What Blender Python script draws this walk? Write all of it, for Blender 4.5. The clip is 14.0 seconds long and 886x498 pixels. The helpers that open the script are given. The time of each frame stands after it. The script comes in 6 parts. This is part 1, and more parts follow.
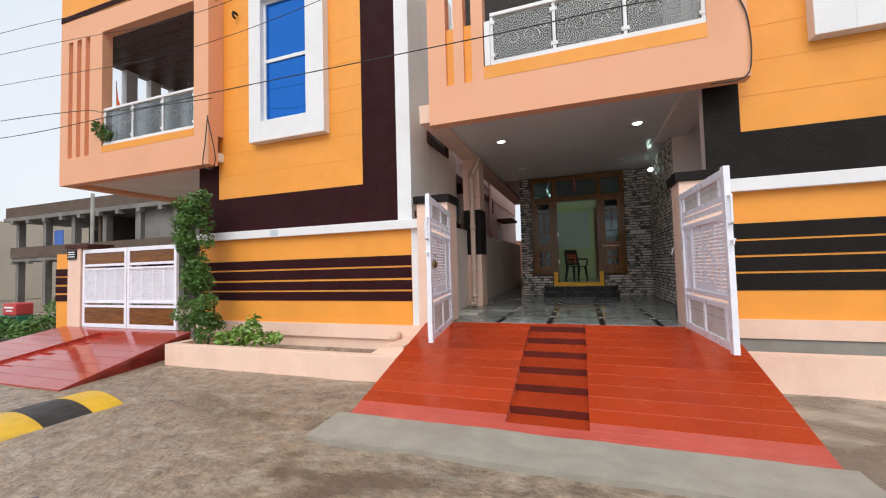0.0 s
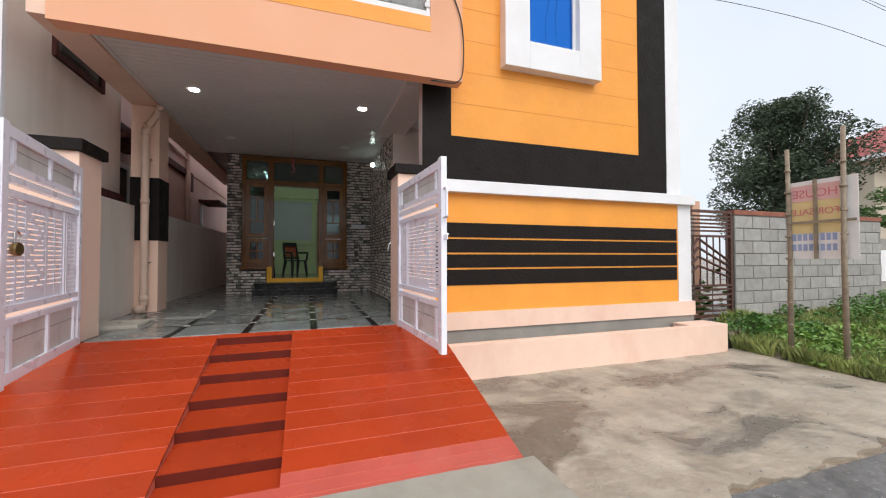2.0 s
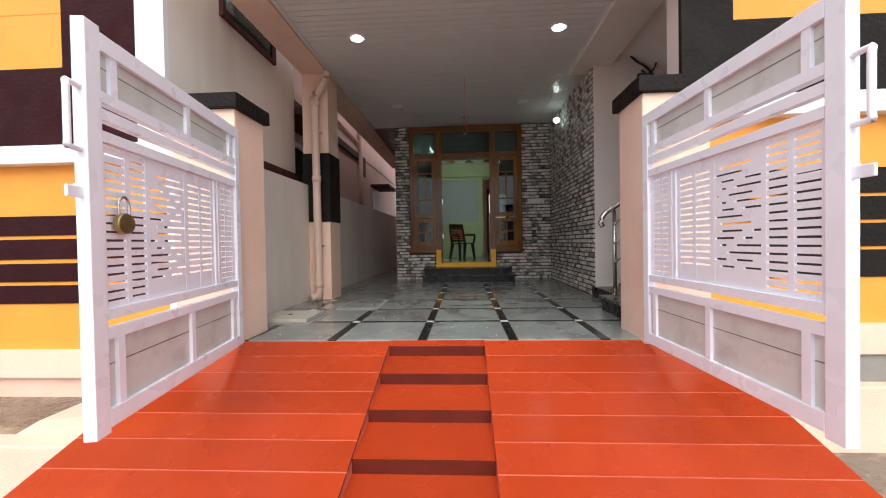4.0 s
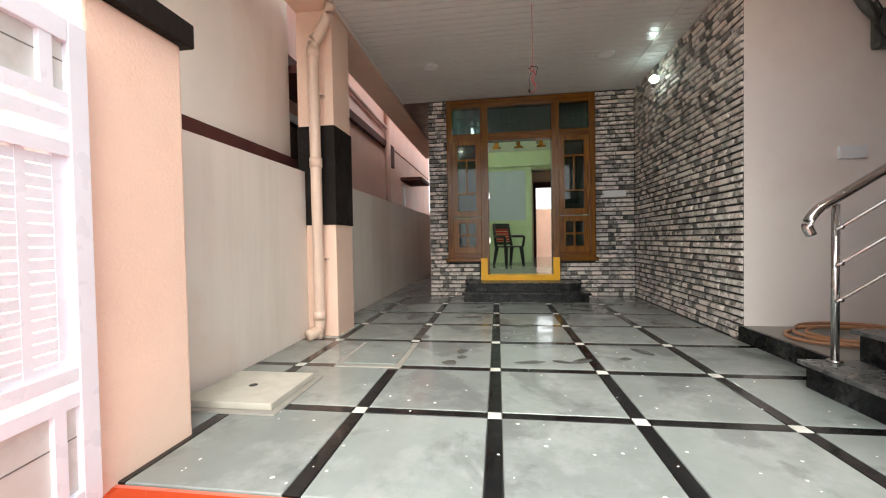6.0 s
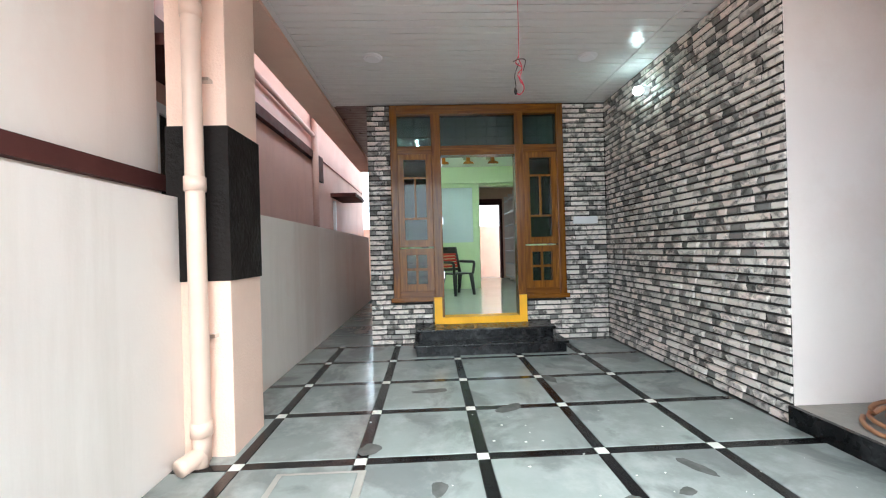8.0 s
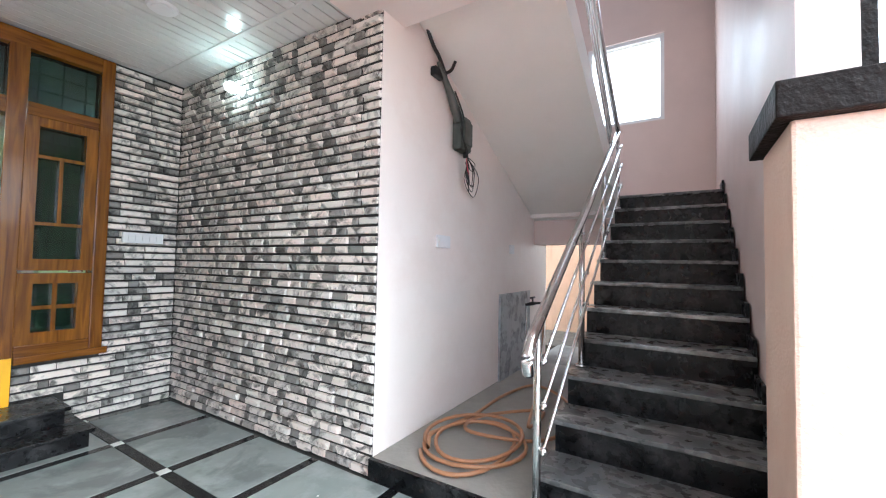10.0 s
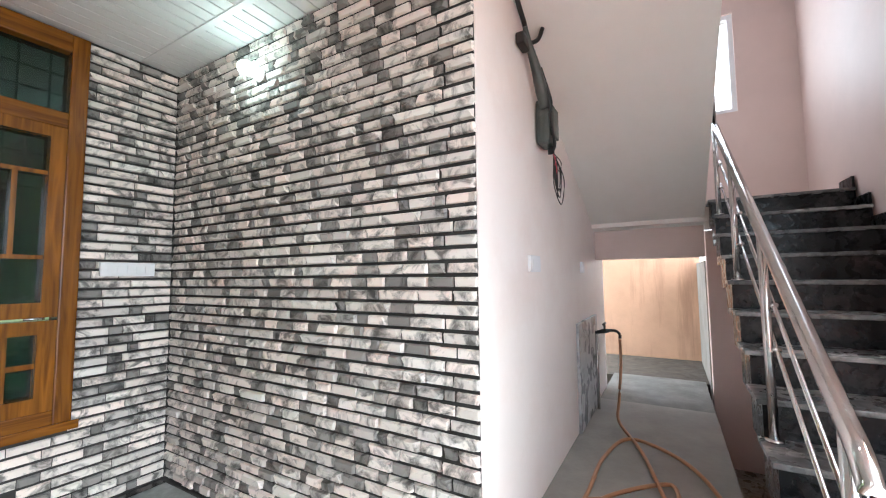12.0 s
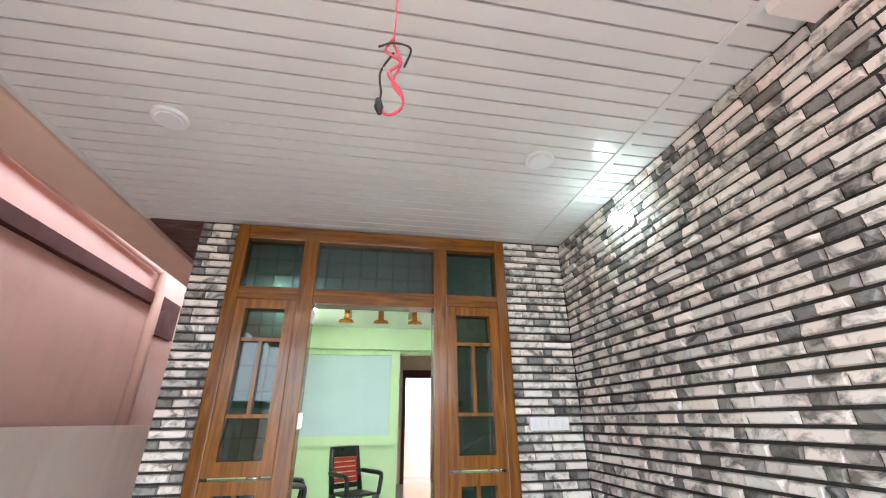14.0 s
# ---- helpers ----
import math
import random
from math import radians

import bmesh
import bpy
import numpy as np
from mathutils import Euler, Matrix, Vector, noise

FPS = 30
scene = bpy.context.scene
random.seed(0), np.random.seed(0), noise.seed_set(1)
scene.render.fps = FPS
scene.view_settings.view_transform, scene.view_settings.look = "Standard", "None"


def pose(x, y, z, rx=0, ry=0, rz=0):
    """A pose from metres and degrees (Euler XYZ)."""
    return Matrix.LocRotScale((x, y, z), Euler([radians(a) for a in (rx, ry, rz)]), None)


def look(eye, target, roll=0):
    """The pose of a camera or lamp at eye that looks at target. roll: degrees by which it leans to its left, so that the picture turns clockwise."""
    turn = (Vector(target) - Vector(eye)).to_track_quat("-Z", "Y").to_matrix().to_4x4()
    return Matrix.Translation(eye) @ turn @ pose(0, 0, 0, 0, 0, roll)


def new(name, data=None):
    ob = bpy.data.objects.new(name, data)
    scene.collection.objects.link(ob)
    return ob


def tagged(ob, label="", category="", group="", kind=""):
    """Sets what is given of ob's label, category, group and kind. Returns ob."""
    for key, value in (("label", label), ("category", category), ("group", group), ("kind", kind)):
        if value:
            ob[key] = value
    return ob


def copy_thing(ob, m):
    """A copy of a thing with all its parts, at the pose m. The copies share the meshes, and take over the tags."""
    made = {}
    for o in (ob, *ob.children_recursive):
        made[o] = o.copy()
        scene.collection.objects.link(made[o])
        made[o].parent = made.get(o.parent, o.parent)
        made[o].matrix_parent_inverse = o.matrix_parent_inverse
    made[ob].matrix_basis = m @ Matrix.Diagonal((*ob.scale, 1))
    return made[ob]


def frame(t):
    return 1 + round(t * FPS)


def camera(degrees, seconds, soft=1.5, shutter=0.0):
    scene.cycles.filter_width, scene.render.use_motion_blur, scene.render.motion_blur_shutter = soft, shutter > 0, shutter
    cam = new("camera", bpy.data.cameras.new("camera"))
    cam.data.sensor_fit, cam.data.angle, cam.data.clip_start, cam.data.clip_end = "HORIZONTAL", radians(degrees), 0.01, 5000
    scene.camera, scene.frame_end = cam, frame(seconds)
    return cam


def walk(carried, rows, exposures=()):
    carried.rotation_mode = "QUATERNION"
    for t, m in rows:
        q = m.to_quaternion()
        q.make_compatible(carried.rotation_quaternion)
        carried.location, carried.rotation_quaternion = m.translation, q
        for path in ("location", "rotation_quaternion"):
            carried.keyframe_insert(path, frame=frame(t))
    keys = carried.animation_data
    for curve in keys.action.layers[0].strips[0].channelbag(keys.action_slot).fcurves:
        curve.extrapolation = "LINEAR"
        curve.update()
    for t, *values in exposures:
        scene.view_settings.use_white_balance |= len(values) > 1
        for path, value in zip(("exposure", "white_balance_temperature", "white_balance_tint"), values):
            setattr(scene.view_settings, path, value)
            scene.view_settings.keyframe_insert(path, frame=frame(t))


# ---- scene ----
cam = camera(96.9, 14.0, soft=1.15)
METRES, EYE, TILT, LEAN, TURN = 8.0, 1.5, 0.0, 0.0, 19.5
ROWS = [
    (0.0, 0.0, 0.0, 0.0, 0.07, 2.59, 1.57),
    (0.5, 0.0203, 0.0285, 0.0027, -8.98, 2.43, 1.14),
    (1.0, 0.0367, 0.0487, 0.002, -27.34, 2.77, 0.47),
    (1.5, 0.0446, 0.0753, 0.0013, -43.85, 2.62, 0.25),
    (2.0, 0.0585, 0.1085, -0.0036, -38.5, 1.28, 0.09),
    (2.5, 0.0692, 0.1475, -0.0056, -23.15, -0.81, 0.02),
    (3.0, 0.075, 0.1962, -0.0095, -17.61, -1.24, 0.56),
    (5.5, 0.1225, 0.4824, -0.0085, -15.1, -0.37, 1.45),
    (6.0, 0.1274, 0.5256, 0.0086, -11.58, -1.3, 1.02),
    (6.5, 0.1275, 0.562, 0.0201, -8.4, -2.09, 0.58),
    (7.0, 0.1266, 0.5993, 0.0291, -10.19, -2.43, 0.4),
    (7.5, 0.1314, 0.6347, 0.036, -13.77, -1.16, 0.93),
    (8.0, 0.1378, 0.6695, 0.0473, -21.52, 0.1, 1.59),
    (8.5, 0.149, 0.7085, 0.0627, -38.3, 0.22, 0.65),
    (9.0, 0.168, 0.7231, 0.0625, -55.38, 0.61, -0.82),
    (11.5, 0.284, 0.812, 0.0764, -88.78, 3.42, 0.7),
    (12.0, 0.2985, 0.8411, 0.0797, -79.38, 4.04, 0.64),
    (12.5, 0.3047, 0.8573, 0.0817, -65.24, 5.29, 0.35),
    (13.0, 0.3058, 0.8667, 0.0842, -49.99, 7.82, 0.12),
    (13.5, 0.2985, 0.8699, 0.0867, -36.95, 12.89, 0.12),
    (14.0, 0.2924, 0.8679, 0.0929, -29.81, 23.59, 0.55),
]
walk(cam, [(t, pose(0, 0, EYE, TILT, LEAN, TURN) @ pose(METRES * x, METRES * y, METRES * z, 90 + pitch, roll, yaw)) for t, x, y, z, yaw, pitch, roll in ROWS],
     exposures=[(0.0, 0.22, 6500, 10), (1.5, 0.32, 6500, 10), (3.0, 0.45, 6500, 10), (4.3, 0.95, 6650, 9), (5.5, 1.52, 6850, 6), (6.5, 2.15, 6700, 6),
                (7.5, 2.38, 6200, 3), (8.0, 2.62, 5850, 1), (8.5, 2.80, 5600, 0), (9.0, 3.07, 5620, 1), (11.5, 3.02, 5900, 4), (12.0, 3.22, 5950, 4), (12.5, 3.20, 6000, 5), (13.4, 3.24, 6050, 6), (14.0, 3.42, 6050, 6)])

# ---------------------------------------------------------------- world and light
world = bpy.data.worlds.new("overcast_sky")
scene.world = world
world.use_nodes = True
wn = world.node_tree.nodes
wl = world.node_tree.links
wn.clear()
sky = wn.new("ShaderNodeTexSky")
sky.sky_type = 'NISHITA'
sky.sun_disc = False
sky.sun_elevation = radians(44)
sky.sun_rotation = radians(177)
sky.dust_density = 4.0
SKY_GAIN = 0.09
sky_bg = wn.new("ShaderNodeBackground")
sky_bg.inputs[1].default_value = SKY_GAIN
wl.new(sky.outputs[0], sky_bg.inputs[0])
cloud_noise = wn.new("ShaderNodeTexNoise")
cloud_noise.inputs["Scale"].default_value = 1.6
cloud_noise.inputs["Detail"].default_value = 4.0
cloud_ramp = wn.new("ShaderNodeValToRGB")
cloud_ramp.color_ramp.elements[0].position = 0.3
cloud_ramp.color_ramp.elements[0].color = (0.74, 0.82, 0.92, 1)
cloud_ramp.color_ramp.elements[1].position = 0.75
cloud_ramp.color_ramp.elements[1].color = (0.93, 0.95, 0.98, 1)
cloud_bg = wn.new("ShaderNodeBackground")
cloud_bg.inputs[1].default_value = 0.95
wl.new(cloud_noise.outputs[0], cloud_ramp.inputs[0])
wl.new(cloud_ramp.outputs[0], cloud_bg.inputs[0])
mix_sky = wn.new("ShaderNodeMixShader")
mix_sky.inputs[0].default_value = 0.85
wl.new(sky_bg.outputs[0], mix_sky.inputs[1])
wl.new(cloud_bg.outputs[0], mix_sky.inputs[2])
world_out = wn.new("ShaderNodeOutputWorld")
wl.new(mix_sky.outputs[0], world_out.inputs[0])

sun = new("sun", bpy.data.lights.new("sun", 'SUN'))
sun.data.energy = 1.6
sun.data.angle = radians(50)
sun.data.color = (1.0, 0.97, 0.92)
sun.matrix_world = look((0.5, -10, 9.8), (0, 0, 0))


def window_daylight(name, m, w, h, watts, color):
    """Daylight of the overcast sky in a window's opening."""
    lamp = new(name, bpy.data.lights.new(name, 'AREA'))
    lamp.data.shape = 'RECTANGLE'
    lamp.data.size, lamp.data.size_y = w, h
    lamp.data.energy = watts
    lamp.data.color = color
    lamp.matrix_world = m
    return lamp


window_daylight("stair_window_daylight", look((3.35, 5.70, 5.25), (3.35, 6.70, 5.25)), 0.78, 1.72, 2.2, (0.86, 0.93, 1.0))
window_daylight("landing_window_daylight", look((5.50, 6.88, 4.56), (4.50, 6.88, 4.56)), 0.84, 1.04, 1.6, (0.88, 0.94, 1.0))


# ---------------------------------------------------------------- materials
def mat(name, color, rough=0.6, metal=0.0, var=0.12, scale=3.0, bump=0.0, bscale=60.0, stain=None, stain_amt=0.0,
        stain_scale=(1.2, 1.2, 1.2), stain2=None, stain2_amt=0.0, stain2_scale=(1, 1, 1), wet=0.0, rough_var=0.1, rand=0.0, spec=None, coat=0.0, mscale=1.0):
    m = bpy.data.materials.new(name)
    m.use_nodes = True
    nt = m.node_tree
    n, l = nt.nodes, nt.links
    p = n["Principled BSDF"]
    p.inputs["Metallic"].default_value = metal
    if spec is not None:
        p.inputs["Specular IOR Level"].default_value = spec
    p.inputs["Coat Weight"].default_value = coat
    tc0 = n.new("ShaderNodeTexCoord")
    tc = n.new("ShaderNodeVectorMath")
    tc.operation = 'ADD'
    l.new(tc0.outputs["Object"], tc.inputs[0])
    if rand:
        oi0 = n.new("ShaderNodeObjectInfo")
        of = n.new("ShaderNodeVectorMath")
        of.operation = 'SCALE'
        of.inputs[0].default_value = (31.0, 17.0, 9.0)
        l.new(oi0.outputs["Random"], of.inputs["Scale"])
        l.new(of.outputs[0], tc.inputs[1])
    n1 = n.new("ShaderNodeTexNoise")
    n1.inputs["Scale"].default_value = scale
    n1.inputs["Detail"].default_value = 6.0
    n1.inputs["Roughness"].default_value = 0.62
    l.new(tc.outputs[0], n1.inputs["Vector"])
    mr = n.new("ShaderNodeMapRange")
    mr.inputs["From Min"].default_value = 0.3
    mr.inputs["From Max"].default_value = 0.7
    mr.inputs["To Min"].default_value = 1.0 - var
    mr.inputs["To Max"].default_value = 1.0 + var
    l.new(n1.outputs[0], mr.inputs["Value"])
    base = n.new("ShaderNodeVectorMath")
    base.operation = 'SCALE'
    base.inputs[0].default_value = color[:3]
    l.new(mr.outputs[0], base.inputs["Scale"])
    out = base.outputs[0]
    if rand:
        oi = n.new("ShaderNodeObjectInfo")
        m2 = n.new("ShaderNodeMapRange")
        m2.inputs["To Min"].default_value = 1.0 - rand
        m2.inputs["To Max"].default_value = 1.0 + rand
        l.new(oi.outputs["Random"], m2.inputs["Value"])
        b2 = n.new("ShaderNodeVectorMath")
        b2.operation = 'SCALE'
        l.new(out, b2.inputs[0])
        l.new(m2.outputs[0], b2.inputs["Scale"])
        out = b2.outputs[0]
    if stain is not None:
        mp = n.new("ShaderNodeMapping")
        mp.inputs["Scale"].default_value = stain_scale
        l.new(tc.outputs[0], mp.inputs["Vector"])
        n2 = n.new("ShaderNodeTexNoise")
        n2.inputs["Scale"].default_value = 1.0
        n2.inputs["Detail"].default_value = 8.0
        n2.inputs["Roughness"].default_value = 0.7
        l.new(mp.outputs[0], n2.inputs["Vector"])
        sr = n.new("ShaderNodeMapRange")
        sr.inputs["From Min"].default_value = 0.5
        sr.inputs["From Max"].default_value = 0.68
        sr.inputs["To Max"].default_value = stain_amt
        l.new(n2.outputs[0], sr.inputs["Value"])
        mx = n.new("ShaderNodeMix")
        mx.data_type = 'RGBA'
        l.new(sr.outputs[0], mx.inputs[0])
        l.new(out, mx.inputs[6])
        mx.inputs[7].default_value = (*stain, 1)
        out = mx.outputs[2]
    wetness = None
    if stain2 is not None:
        mp = n.new("ShaderNodeMapping")
        mp.inputs["Scale"].default_value = stain2_scale
        mp.inputs["Location"].default_value = (7.3, 2.1, 4.4)
        l.new(tc.outputs[0], mp.inputs["Vector"])
        n4 = n.new("ShaderNodeTexNoise")
        n4.inputs["Scale"].default_value = 1.0
        n4.inputs["Detail"].default_value = 7.0
        n4.inputs["Roughness"].default_value = 0.6
        n4.inputs["Distortion"].default_value = 0.5
        l.new(mp.outputs[0], n4.inputs["Vector"])
        s4 = n.new("ShaderNodeMapRange")
        s4.inputs["From Min"].default_value = 0.52
        s4.inputs["From Max"].default_value = 0.60
        s4.inputs["To Max"].default_value = stain2_amt
        l.new(n4.outputs[0], s4.inputs["Value"])
        mx = n.new("ShaderNodeMix")
        mx.data_type = 'RGBA'
        l.new(s4.outputs[0], mx.inputs[0])
        l.new(out, mx.inputs[6])
        mx.inputs[7].default_value = (*stain2, 1)
        out = mx.outputs[2]
        wetness = s4.outputs[0]
    l.new(out, p.inputs["Base Color"])
    rr = n.new("ShaderNodeMapRange")
    rr.inputs["From Min"].default_value = 0.3
    rr.inputs["From Max"].default_value = 0.7
    rr.inputs["To Min"].default_value = max(0.02, rough - rough_var)
    rr.inputs["To Max"].default_value = min(1.0, rough + rough_var)
    n3 = n.new("ShaderNodeTexNoise")
    n3.inputs["Scale"].default_value = scale * 1.7
    n3.inputs["Detail"].default_value = 4.0
    l.new(tc.outputs[0], n3.inputs["Vector"])
    l.new(n3.outputs[0], rr.inputs["Value"])
    if wet and wetness is not None:
        wm = n.new("ShaderNodeMix")
        wm.data_type = 'FLOAT'
        l.new(wetness, wm.inputs[0])
        l.new(rr.outputs[0], wm.inputs[2])
        wm.inputs[3].default_value = wet
        l.new(wm.outputs[0], p.inputs["Roughness"])
    else:
        l.new(rr.outputs[0], p.inputs["Roughness"])
    if bump:
        nb = n.new("ShaderNodeTexNoise")
        nb.inputs["Scale"].default_value = bscale
        nb.inputs["Detail"].default_value = 5.0
        l.new(tc.outputs[0], nb.inputs["Vector"])
        bp = n.new("ShaderNodeBump")
        bp.inputs["Strength"].default_value = bump
        bp.inputs["Distance"].default_value = 0.01 * mscale
        l.new(nb.outputs[0], bp.inputs["Height"])
        l.new(bp.outputs[0], p.inputs["Normal"])
    return m


def glow(name, color, strength):
    m = bpy.data.materials.new(name)
    m.use_nodes = True
    p = m.node_tree.nodes["Principled BSDF"]
    p.inputs["Base Color"].default_value = (*color, 1)
    p.inputs["Emission Color"].default_value = (*color, 1)
    p.inputs["Emission Strength"].default_value = strength
    return m


def glass(name, color, rough=0.02, alpha=1.0, trans=1.0):
    m = bpy.data.materials.new(name)
    m.use_nodes = True
    p = m.node_tree.nodes["Principled BSDF"]
    p.inputs["Base Color"].default_value = (*color, 1)
    p.inputs["Roughness"].default_value = rough
    p.inputs["Transmission Weight"].default_value = trans
    p.inputs["IOR"].default_value = 1.45
    return m


def wood(name, c1, c2, rough=0.25, axis='Z', scale=9.0, coat=0.5):
    m = bpy.data.materials.new(name)
    m.use_nodes = True
    n, l = m.node_tree.nodes, m.node_tree.links
    p = n["Principled BSDF"]
    p.inputs["Roughness"].default_value = rough
    p.inputs["Coat Weight"].default_value = coat * 0.5
    p.inputs["Specular IOR Level"].default_value = 0.25
    p.inputs["Coat Roughness"].default_value = 0.12
    tc = n.new("ShaderNodeTexCoord")
    mp = n.new("ShaderNodeMapping")
    mp.inputs["Scale"].default_value = (scale, scale, 0.9) if axis == 'Z' else (0.9, scale, scale)
    l.new(tc.outputs["Object"], mp.inputs["Vector"])
    nz = n.new("ShaderNodeTexNoise")
    nz.inputs["Scale"].default_value = 2.0
    nz.inputs["Detail"].default_value = 9.0
    nz.inputs["Distortion"].default_value = 1.2
    l.new(mp.outputs[0], nz.inputs["Vector"])
    cr = n.new("ShaderNodeValToRGB")
    cr.color_ramp.elements[0].position = 0.32
    cr.color_ramp.elements[0].color = (*c1, 1)
    cr.color_ramp.elements[1].position = 0.7
    cr.color_ramp.elements[1].color = (*c2, 1)
    l.new(nz.outputs[0], cr.inputs[0])
    l.new(cr.outputs[0], p.inputs["Base Color"])
    bp = n.new("ShaderNodeBump")
    bp.inputs["Strength"].default_value = 0.08
    bp.inputs["Distance"].default_value = 0.004
    l.new(nz.outputs[0], bp.inputs["Height"])
    l.new(bp.outputs[0], p.inputs["Normal"])
    return m


def stone_mat(name, tones):
    m = bpy.data.materials.new(name)
    m.use_nodes = True
    n, l = m.node_tree.nodes, m.node_tree.links
    p = n["Principled BSDF"]
    p.inputs["Roughness"].default_value = 0.5
    oi = n.new("ShaderNodeObjectInfo")
    cr = n.new("ShaderNodeValToRGB")
    e = cr.color_ramp.elements
    e[0].position, e[0].color = 0.0, (*tones[0], 1)
    e[1].position, e[1].color = 1.0, (*tones[-1], 1)
    for k, c in enumerate(tones[1:-1]):
        a = e.new((k + 1) / (len(tones) - 1))
        a.color = (*c, 1)
    l.new(oi.outputs["Random"], cr.inputs[0])
    tc = n.new("ShaderNodeTexCoord")
    ad = n.new("ShaderNodeVectorMath")
    ad.operation = 'ADD'
    l.new(tc.outputs["Object"], ad.inputs[0])
    cmb = n.new("ShaderNodeCombineXYZ")
    ml = n.new("ShaderNodeMath")
    ml.operation = 'MULTIPLY'
    ml.inputs[1].default_value = 37.0
    l.new(oi.outputs["Random"], ml.inputs[0])
    l.new(ml.outputs[0], cmb.inputs[0])
    l.new(ml.outputs[0], cmb.inputs[1])
    l.new(cmb.outputs[0], ad.inputs[1])
    nz = n.new("ShaderNodeTexNoise")
    nz.inputs["Scale"].default_value = 9.0
    nz.inputs["Detail"].default_value = 8.0
    nz.inputs["Roughness"].default_value = 0.65
    nz.inputs["Distortion"].default_value = 0.8
    l.new(ad.outputs[0], nz.inputs["Vector"])
    r2 = n.new("ShaderNodeMapRange")
    r2.inputs["From Min"].default_value = 0.36
    r2.inputs["From Max"].default_value = 0.52
    r2.inputs["To Min"].default_value = 0.20
    r2.inputs["To Max"].default_value = 1.08
    l.new(nz.outputs[0], r2.inputs["Value"])
    sc = n.new("ShaderNodeVectorMath")
    sc.operation = 'SCALE'
    l.new(cr.outputs[0], sc.inputs[0])
    l.new(r2.outputs[0], sc.inputs["Scale"])
    l.new(sc.outputs[0], p.inputs["Base Color"])
    bp = n.new("ShaderNodeBump")
    bp.inputs["Strength"].default_value = 0.35
    bp.inputs["Distance"].default_value = 0.008
    l.new(nz.outputs[0], bp.inputs["Height"])
    l.new(bp.outputs[0], p.inputs["Normal"])
    return m


M_ORANGE = mat("orange_paint", (0.86, 0.34, 0.045), 0.55, var=0.06, scale=1.5, bump=0.25, bscale=18, stain=(0.75, 0.29, 0.04), stain_amt=0.25)
M_JOINT = mat("shallow_orange_groove", (0.70, 0.26, 0.035), 0.7, var=0.1, scale=4)
M_PEACH = mat("peach_paint", (0.80, 0.40, 0.235), 0.6, var=0.05, scale=1.2, bump=0.1, bscale=50, stain=(0.72, 0.36, 0.22), stain_amt=0.35)
M_PINK = mat("pale_pink_paint", (0.85, 0.61, 0.49), 0.65, var=0.06, scale=1.4, bump=0.4, bscale=75, stain=(0.72, 0.42, 0.31), stain_amt=0.4, stain_scale=(1.3, 1.3, 0.8))
M_CREAM = mat("cream_wall_paint", (0.82, 0.745, 0.68), 0.6, var=0.04, scale=1.0, bump=0.1, bscale=70, stain=(0.60, 0.51, 0.43), stain_amt=0.42, stain_scale=(1.7, 1.9, 0.16), stain2=(0.74, 0.58, 0.50), stain2_amt=0.35, stain2_scale=(0.9, 0.7, 0.5))
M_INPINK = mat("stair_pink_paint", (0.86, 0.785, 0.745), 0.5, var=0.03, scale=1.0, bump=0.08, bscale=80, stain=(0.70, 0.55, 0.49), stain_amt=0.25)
M_MAROON = mat("maroon_textured_paint", (0.030, 0.006, 0.008), 0.75, spec=0.15, var=0.15, scale=3, bump=0.9, bscale=32)
M_BLACK = mat("black_textured_paint", (0.013, 0.010, 0.009), 0.6, spec=0.15, var=0.15, scale=3, bump=0.9, bscale=32)
M_WHITE = mat("white_paint", (0.80, 0.80, 0.82), 0.5, var=0.04, scale=2, bump=0.06, stain=(0.66, 0.64, 0.62), stain_amt=0.25)
M_GATE = mat("white_gate_enamel", (0.87, 0.88, 0.97), 0.32, var=0.03, scale=4, stain=(0.66, 0.62, 0.62), stain_amt=0.2)
M_RISER = mat("shaded_red_riser", (0.105, 0.014, 0.008), 0.55, spec=0.2, var=0.2, scale=5, bump=0.2)
M_RED = mat("red_floor_paint", (0.41, 0.046, 0.012), 0.25, spec=0.28, var=0.10, scale=1.3, bump=0.10, bscale=35, stain=(0.33, 0.032, 0.010), stain_amt=0.55, rough_var=0.14, rand=0.08)
M_REDWET = mat("rain_wet_red_paint", (0.42, 0.05, 0.035), 0.12, var=0.1, scale=1.5, bump=0.08, bscale=30, stain=(0.40, 0.09, 0.07), stain_amt=0.5, rough_var=0.07)
M_REDW = mat("worn_red_floor_paint", (0.50, 0.085, 0.06), 0.42, var=0.14, scale=2.5, bump=0.2, bscale=30, stain=(0.44, 0.20, 0.16), stain_amt=0.3)
M_CONC = mat("wet_concrete", (0.40, 0.345, 0.275), 0.6, var=0.28, scale=2.2, bump=0.6, bscale=18, stain=(0.26, 0.205, 0.15), stain_amt=0.7, stain_scale=(1.6, 1.9, 1), stain2=(0.105, 0.088, 0.07), stain2_amt=0.75, stain2_scale=(0.8, 1.1, 1), wet=0.12, rough_var=0.2, mscale=3)
M_MUD = mat("wet_brown_ground", (0.285, 0.215, 0.155), 0.45, var=0.45, scale=7.0, bump=0.8, bscale=22, stain=(0.46, 0.41, 0.34), stain_amt=0.75, stain_scale=(2.6, 4.2, 1), stain2=(0.105, 0.078, 0.056), stain2_amt=0.8, stain2_scale=(0.38, 0.75, 1), wet=0.05, rough_var=0.2, mscale=3)
